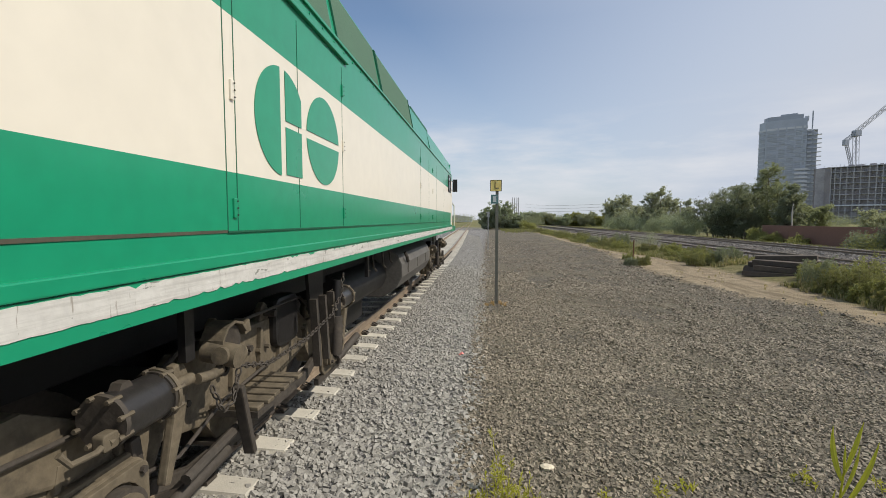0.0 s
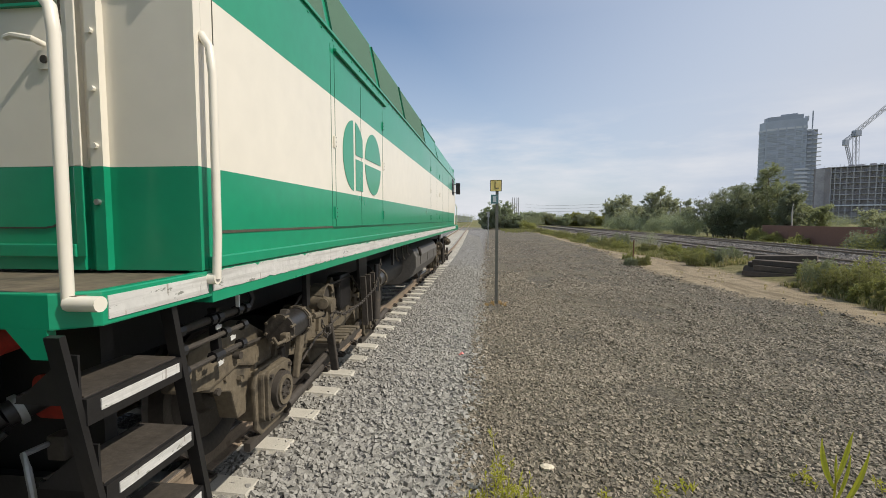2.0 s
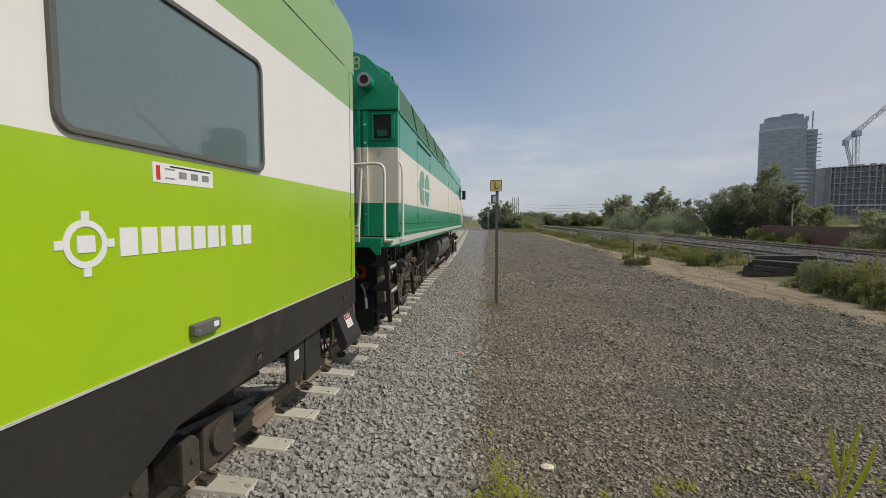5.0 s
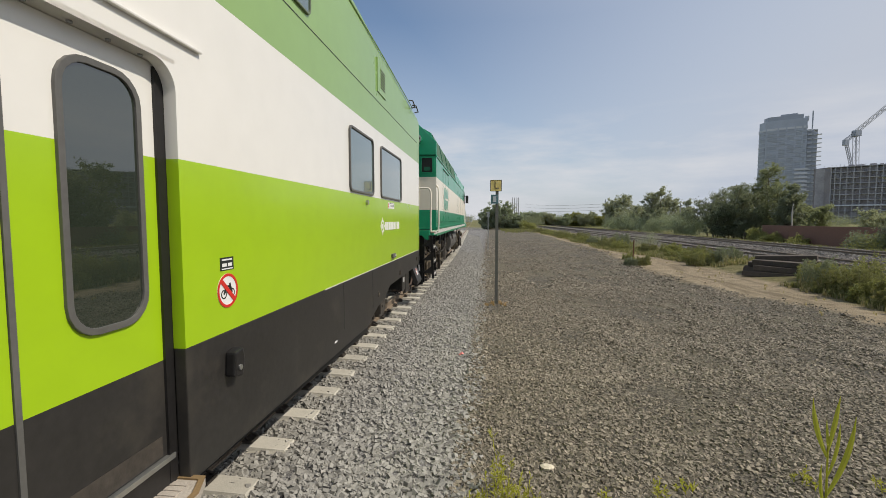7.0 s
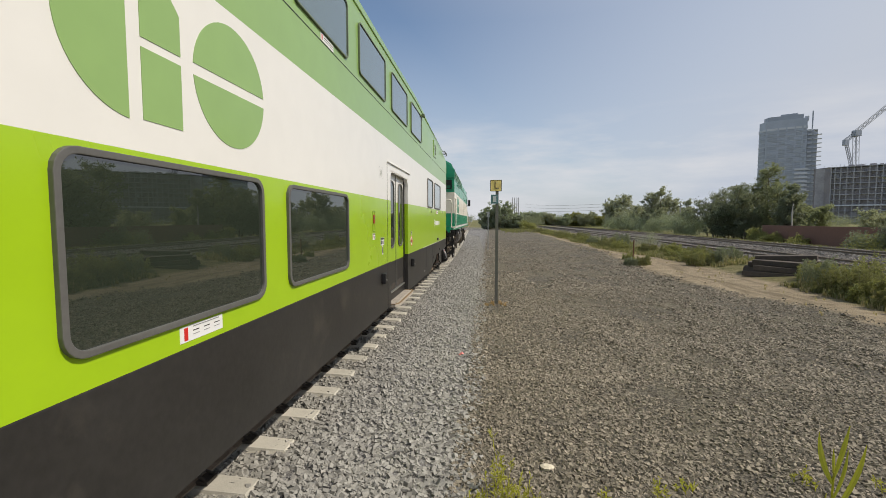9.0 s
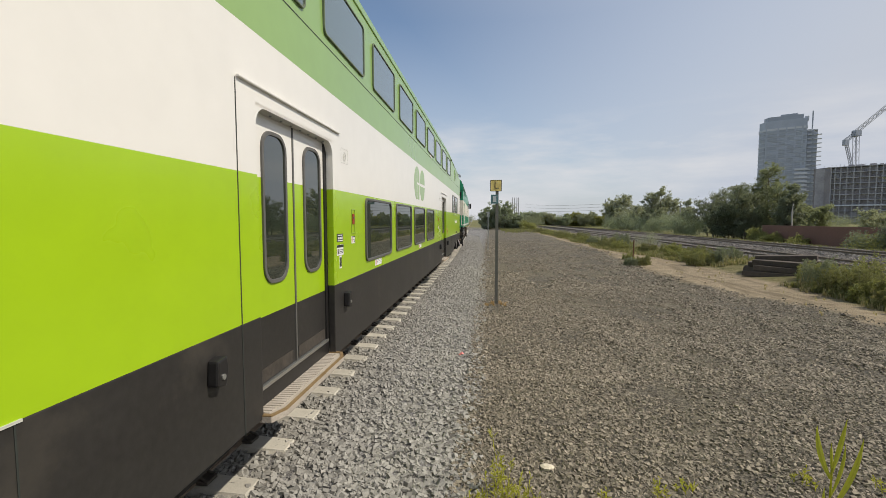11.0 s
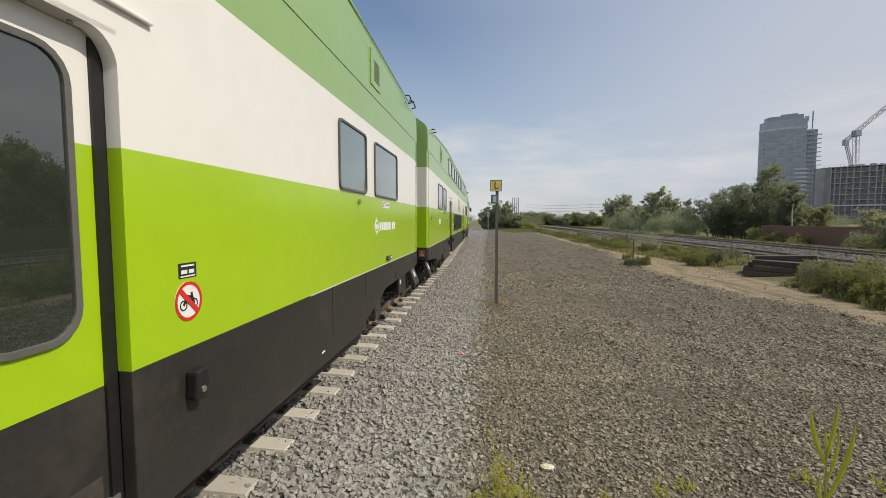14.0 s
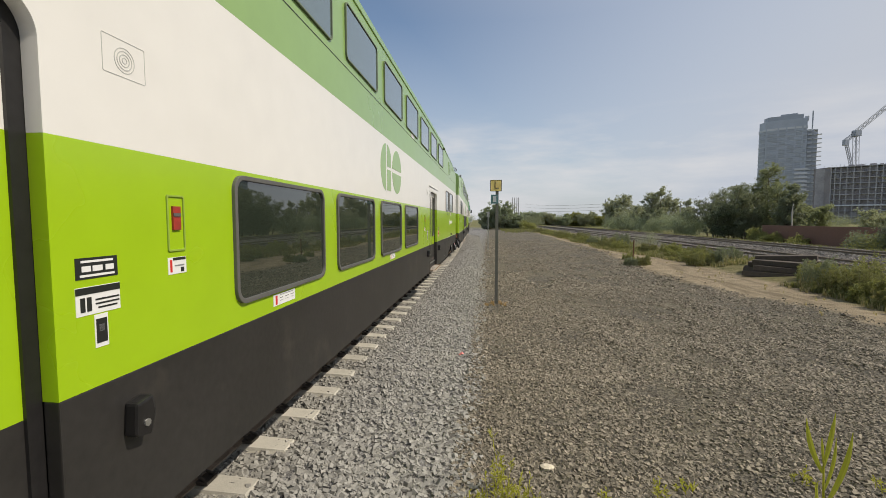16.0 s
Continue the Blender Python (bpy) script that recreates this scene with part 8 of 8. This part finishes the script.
def build_tower():
    """A glazed residential tower: chamfered corner, storey bands, a set-back side with balconies, a stepped crown."""
    t = thing("residential_tower", "tall blue-grey glazed residential tower", "building", at=pose(200.0, 320.0, -2, 0, 0, -32))
    F, n = 2.85, 23
    top = F * n

    def plan(grow):
        return [(-16.2 - grow, 6.5), (-12.0 - grow * 0.7, -grow), (9.6 + grow, -grow), (9.6 + grow, 22), (-16.2 - grow, 22)]
    part("wall", Shape().prism(plan(0), 0, top + 5.6, "z"), TOWER_GLASS, t, "glass and panel wall, bluish haze in its colour")
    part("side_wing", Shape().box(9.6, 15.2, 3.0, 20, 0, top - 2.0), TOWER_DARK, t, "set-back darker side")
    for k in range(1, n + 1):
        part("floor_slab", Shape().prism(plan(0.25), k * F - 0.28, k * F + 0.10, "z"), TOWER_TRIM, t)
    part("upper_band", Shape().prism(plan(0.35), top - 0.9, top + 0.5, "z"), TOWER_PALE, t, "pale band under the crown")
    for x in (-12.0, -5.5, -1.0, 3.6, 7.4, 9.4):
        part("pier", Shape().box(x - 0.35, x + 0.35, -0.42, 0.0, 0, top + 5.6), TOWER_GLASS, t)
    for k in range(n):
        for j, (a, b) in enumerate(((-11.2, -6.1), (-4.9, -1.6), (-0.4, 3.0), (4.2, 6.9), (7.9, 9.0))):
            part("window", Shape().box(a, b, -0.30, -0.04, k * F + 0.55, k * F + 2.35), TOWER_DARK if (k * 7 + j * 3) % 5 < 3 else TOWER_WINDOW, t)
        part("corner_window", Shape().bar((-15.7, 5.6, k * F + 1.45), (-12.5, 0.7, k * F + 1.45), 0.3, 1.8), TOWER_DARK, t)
        if k > 2:
            part("balcony", Shape().box(13.2, 17.4 if k < n - 1 else 15.2, 1.2, 4.5, k * F - 0.1, k * F + 0.2), TOWER_PALE, t)
            part("balcony", Shape().box(10.2, 12.4, 1.6, 3.2, k * F - 0.1, k * F + 0.9), TOWER_TRIM, t)
    for k in range(9):
        part("pale_storey", Shape().box(4.0, 10.9, -1.5, -0.3, 15.2 + k * 2.72, 16.5 + k * 2.72), TOWER_PALE, t, "pale storey front")
    part("crown", Shape().prism([(-13.6, 5), (-11.2, 0.6), (7.6, 0.6), (7.6, 18), (-13.6, 18)], top + 5.6, top + 8.4, "z"), TOWER_DARK, t)
    part("crown_step", Shape().box(-4.6, 4.6, 2, 15, top + 8.4, top + 9.6), TOWER_DARK, t)
    part("roof_mast", Shape().box(11.9, 12.6, 0.4, 1.0, top - 2, top + 9.6), TOWER_DARK, t)
    part("roof_hut", Shape().box(8.2, 10.4, 1.0, 6, top + 4, top + 6.8), TOWER_TRIM, t)


def build_frame_building():
    """A concrete frame under construction: slabs and columns with open storeys, its near corner coloured as the
    brownish shadow side.
    """
    t = thing("concrete_frame_building", "unfinished concrete building with open storeys", "building", at=pose(182.0, 250.0, -2, 0, 0, -36))
    W, D, F, n = 62.0, 18.0, 2.86, 11
    # solid block whose grey stands for hazy shade inside the storeys
    part("core", Shape().box(-9.5, W - 1, 2.2, D, 0, n * F - 0.4), STOREY_SHADE, t, "solid core coloured as the shade in the open storeys")
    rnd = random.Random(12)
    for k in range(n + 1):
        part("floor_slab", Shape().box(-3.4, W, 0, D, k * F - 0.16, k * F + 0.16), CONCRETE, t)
        part("side_slab", Shape().prism([(-10.6, 6.5), (-3.4, -0.2), (-3.4, D), (-10.6, D)], k * F - 0.2, k * F + 0.2, "z"), BOARD_AND_SHADE, t)
    # corner side takes a browner colour because it lies in shadow
    part("side_wall", Shape().prism([(-10.2, 6.6), (-3.4, 0.1), (-3.4, D - 1), (-10.2, D - 1)], 0, n * F, "z"), BOARD_AND_SHADE, t, "brownish corner side, shadow in its colour")
    for j, x in enumerate([-3.2, -1.6, 0.6, 3.0, 5.6, 8.2, 11.4, 14.0, 16.2] + [18.5 + 3.1 * q for q in range(14)]):
        for k in range(n):
            part("column", Shape().box(x - 0.22, x + 0.22, 0.15, 0.75, k * F + 0.16, k * F + F - 0.16), CONCRETE, t)
    for k in range(n):
        for q in range(12):
            if rnd.random() < 0.30:
                x = -3.0 + 4.3 * q + rnd.uniform(0, 1.5)
                part("panel", Shape().box(x, x + rnd.uniform(1.0, 2.2), 1.2, 1.4, k * F + 0.2, k * F + F * rnd.uniform(0.55, 0.92)), BOARD_AND_SHADE if rnd.random() < 0.6 else CONCRETE, t)
        part("guard_rail", Shape().box(-3.3, W, 0.02, 0.08, k * F + 1.0, k * F + 1.1), BOARD_AND_SHADE, t)
    part("pale_edge", Shape().box(-1.8, W, -0.35, 0, 4 * F - 0.35, 4 * F + 0.35), TOWER_PALE, t, "pale floor edge")
    part("pale_edge", Shape().box(-1.0, 14, -0.6, 0, 0.0, 0.9), TOWER_PALE, t)
    for j in range(44):
        x = -9.5 + 1.6 * j
        part("edge_post", Shape().box(x, x + 0.14, 0.4 + (5 if x < -4 else 0), 0.54 + (5 if x < -4 else 0), n * F, n * F + rnd.uniform(0.3, 1.5)), CONCRETE, t)
    for j in range(9):
        x = rnd.uniform(-2, 26)
        part("roof_stack", Shape().box(x, x + rnd.uniform(1, 3), 2, 5, n * F, n * F + rnd.uniform(0.4, 1.2)), BOARD_AND_SHADE, t)


# the building tones below have distance haze mixed into them
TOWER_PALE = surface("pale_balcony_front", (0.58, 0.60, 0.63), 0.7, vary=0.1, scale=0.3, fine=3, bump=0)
TOWER_WINDOW = surface("hazed_tower_window", (0.40, 0.44, 0.50), 0.3, vary=0.15, scale=0.15, fine=2, bump=0, spec=0.6)
STOREY_SHADE = surface("hazed_storey_shade", (0.36, 0.35, 0.365), 0.9, vary=0.3, scale=0.3, fine=2, bump=0)
BOARD_AND_SHADE = surface("brown_board_and_side_shade", (0.33, 0.305, 0.31), 0.9, vary=0.2, scale=0.3, fine=2, bump=0)


def lattice(parent, a, b, w, name, mat):
    """A square lattice boom between two points."""
    a, b = Vector(a), Vector(b)
    d = (b - a).normalized()
    s = d.cross(Vector((0, 1, 0))).normalized() * w / 2
    u = Vector((0, 1, 0)) * w / 2
    g = Shape()
    for i, j in ((-1, -1), (1, -1), (1, 1), (-1, 1)):
        g.bar(a + s * i + u * j, b + s * i + u * j, 0.22, 0.22)
    n = int((b - a).length / (w * 1.1))
    for k in range(n):
        p, q = a.lerp(b, k / n), a.lerp(b, (k + 1) / n)
        sg = 1 if k % 2 else -1
        g.bar(p + s * sg - u, q - s * sg - u, 0.14, 0.14)
        g.bar(p + s * sg + u, q - s * sg + u, 0.14, 0.14)
    return part(name, g, mat, parent)


def build_crane():
    t = thing("tower_crane", "grey lattice tower crane with a raised jib", "crane")
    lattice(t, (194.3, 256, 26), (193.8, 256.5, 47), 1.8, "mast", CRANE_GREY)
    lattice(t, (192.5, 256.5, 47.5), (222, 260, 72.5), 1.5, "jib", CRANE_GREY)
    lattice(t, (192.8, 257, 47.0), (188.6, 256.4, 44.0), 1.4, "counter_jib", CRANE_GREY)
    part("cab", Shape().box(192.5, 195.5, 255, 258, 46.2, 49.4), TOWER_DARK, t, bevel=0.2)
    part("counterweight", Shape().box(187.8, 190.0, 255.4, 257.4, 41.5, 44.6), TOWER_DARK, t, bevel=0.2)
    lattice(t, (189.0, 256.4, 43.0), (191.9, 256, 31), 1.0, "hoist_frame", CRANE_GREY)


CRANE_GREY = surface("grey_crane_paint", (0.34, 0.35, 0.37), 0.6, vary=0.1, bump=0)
build_tower()
build_frame_building()
build_crane()
for k, sx in enumerate((48.8, 53.4, 58.0, 61.5)):
    solid("chimney_stack", Shape().tube([(0, 0, -2), (0, 0, 25), (0, 0, 48)], 1.1, 14, 0.8), CONCRETE, "slim pale chimney stack on the horizon", "chimney", "far chimney stacks", at=pose(sx, 916, 0), smooth=True)
for k, (px_, py_, ph) in enumerate(((30, 116.8, 7.5), (30, 62.0, 5.2), (28.5, 45.0, 4.6), (29, 70, 4.8))):
    pole = thing("utility_pole", "slim grey utility pole beyond the far tracks", "pole", "utility poles", at=pose(px_, py_, -0.3))
    part("shaft", Shape().tube([(0, 0, 0), (0, 0, ph)], 0.11, 8, 0.08), GALV, pole, smooth=True)
    part("crossarm", Shape().box(-0.05, 0.05, -0.7, 0.7, ph - 0.5, ph - 0.4), WOOD, pole)
for k in range(3):
    pts = [(30 - 5.3 * u, 116.8 + 183.4 * u, 4.6 + 0.75 * k + (4.0 + 1.3 * k) * u - 3.0 * u * (1 - u)) for u in (i / 12 for i in range(13))]
    solid("overhead_wire", Shape().tube(pts, 0.03, 5), GROOVE, "thin dark overhead wire", "cable", "overhead wires")
far_house = thing("far_shed", "pale low shed on the horizon", "building", at=pose(-30, 420, 0))
part("wall", Shape().box(-14, 14, 0, 12, 0, 4.2), TOWER_TRIM, far_house)
part("roof", Shape().prism([(-14.6, 4.2), (14.6, 4.2), (0, 6.6)], -0.6, 12.6, "y"), CONCRETE, far_house)


# ---------------------------------------------------------------- the train and its motion
loco = build_loco()
coach = build_coach()
coach_wheels = [(-3.1 - 1.15, 0.42), (-3.1 + 1.15, 0.42), (-22.0 - 1.15, 0.42), (-22.0 + 1.15, 0.42)]
second_coach = copy_thing(coach, Matrix.Identity(4))
letters("car_number", "4081", 0.20, on_side(CX + 0.002, -22.33, 1.905) @ Matrix.Diagonal((1.42, 1.02, 1, 1)), WHITE, coach, "white car number", bold=0.003)
letters("end_number", "4081", 0.118, Matrix(((1, 0, 0, 1.13), (0, 0, -1, -CL - 0.002), (0, 1, 0, 1.66), (0, 0, 0, 1))), END_NUMBER, coach, "worn pale car number")
letters("end_letter", "A", 0.13, on_side(CX + 0.002, -CL + 0.62, 2.01), INK, coach, "black letter")
letters("end_letter", "L", 0.06, on_side(CX + 0.002, -CL + 0.62, 1.92), INK, coach, "black letter")
loco_sets = [wheelset(loco, y, 0.51) for y in (1.20, 3.90, 11.35, 14.05)]
coach_sets = [wheelset(k, y, r) for k in (coach, second_coach) for y, r in coach_wheels]
LOCO_Y, COACH_Y, PITCH = 0.42, -1.22, 25.77


# the driver's small changes of power: seconds and metres off the even run
DRIFT = ((0, 0.0), (4, 0.0), (6.5, -0.06), (8.2, 0.06), (9.2, 0.05), (11.5, 0.02), (13.0, -0.12), (15.0, -0.17), (16.01, -0.12))


def run(t):
    """Metres that the train has gone at t seconds."""
    def g(s):
        u = (s - 8) / 8
        return 22.254 * u + 10.380 * u ** 2 + 0.9534 * u ** 3 + 0.1498 * u ** 4
    k = max(i for i, (s, _) in enumerate(DRIFT[:-1]) if s <= t)
    (s0, d0), (s1, d1) = DRIFT[k], DRIFT[k + 1]
    u = (t - s0) / (s1 - s0)
    return g(t) - g(0) - 0.081 * max(0, t - 13.4) ** 2 + d0 + (d1 - d0) * u * u * (3 - 2 * u)


def sway(plant):
    """A light wind rocks the reed: seconds, lean towards the viewer and to the side, in degrees."""
    rows = ((0, 12.5, -4.2), (1, 13.5, -7.6), (2, 15.6, -8.9), (3, 11.2, -3.0), (4, 15.4, -3.6), (5.2, 11, -4), (6.5, 7.2, -3.3), (7, 0, 0), (7.5, 1.0, 0.3), (8, 4.6, -2.9), (8.5, 8.0, -8.3), (9, 13.7, -8.1),
            (10.5, 12, -7), (12, 10.7, -7.4), (13, 8.3, -4.3), (14, 4.6, -3.7), (15, 2.1, -1.9), (16, 8.9, -7.6))
    x, y, z = plant.location
    walk(plant, [(t, pose(x, y, z, a, b)) for t, a, b in rows])


def motions():
    sway(reed)
    times = [0.5 * k for k in range(33)]
    walk(loco, [(t, on_line(LOCO_Y + 7.5 + run(t), -7.5)) for t in times])
    for k, car in enumerate((coach, second_coach)):
        walk(car, [(t, on_line(COACH_Y - PITCH * k - 12.5 + run(t), 12.5)) for t in times])
    for sets, r in ((loco_sets, 0.51), (coach_sets, 0.42)):
        turn, rows, t = 0.0, [0.0], 0.0
        while t < 16:
            t = round(t + 1 / FPS, 6)
            if run(t) - run(rows[-1]) > r * 1.1 or t >= 16:
                rows.append(min(t, 16.0))
        for ws in sets:
            home = ws.matrix_basis.translation.copy()
            walk(ws, [(s, pose(home.x, home.y, home.z, -math.degrees(run(s) / r))) for s in rows])


lay_ties()
motions()
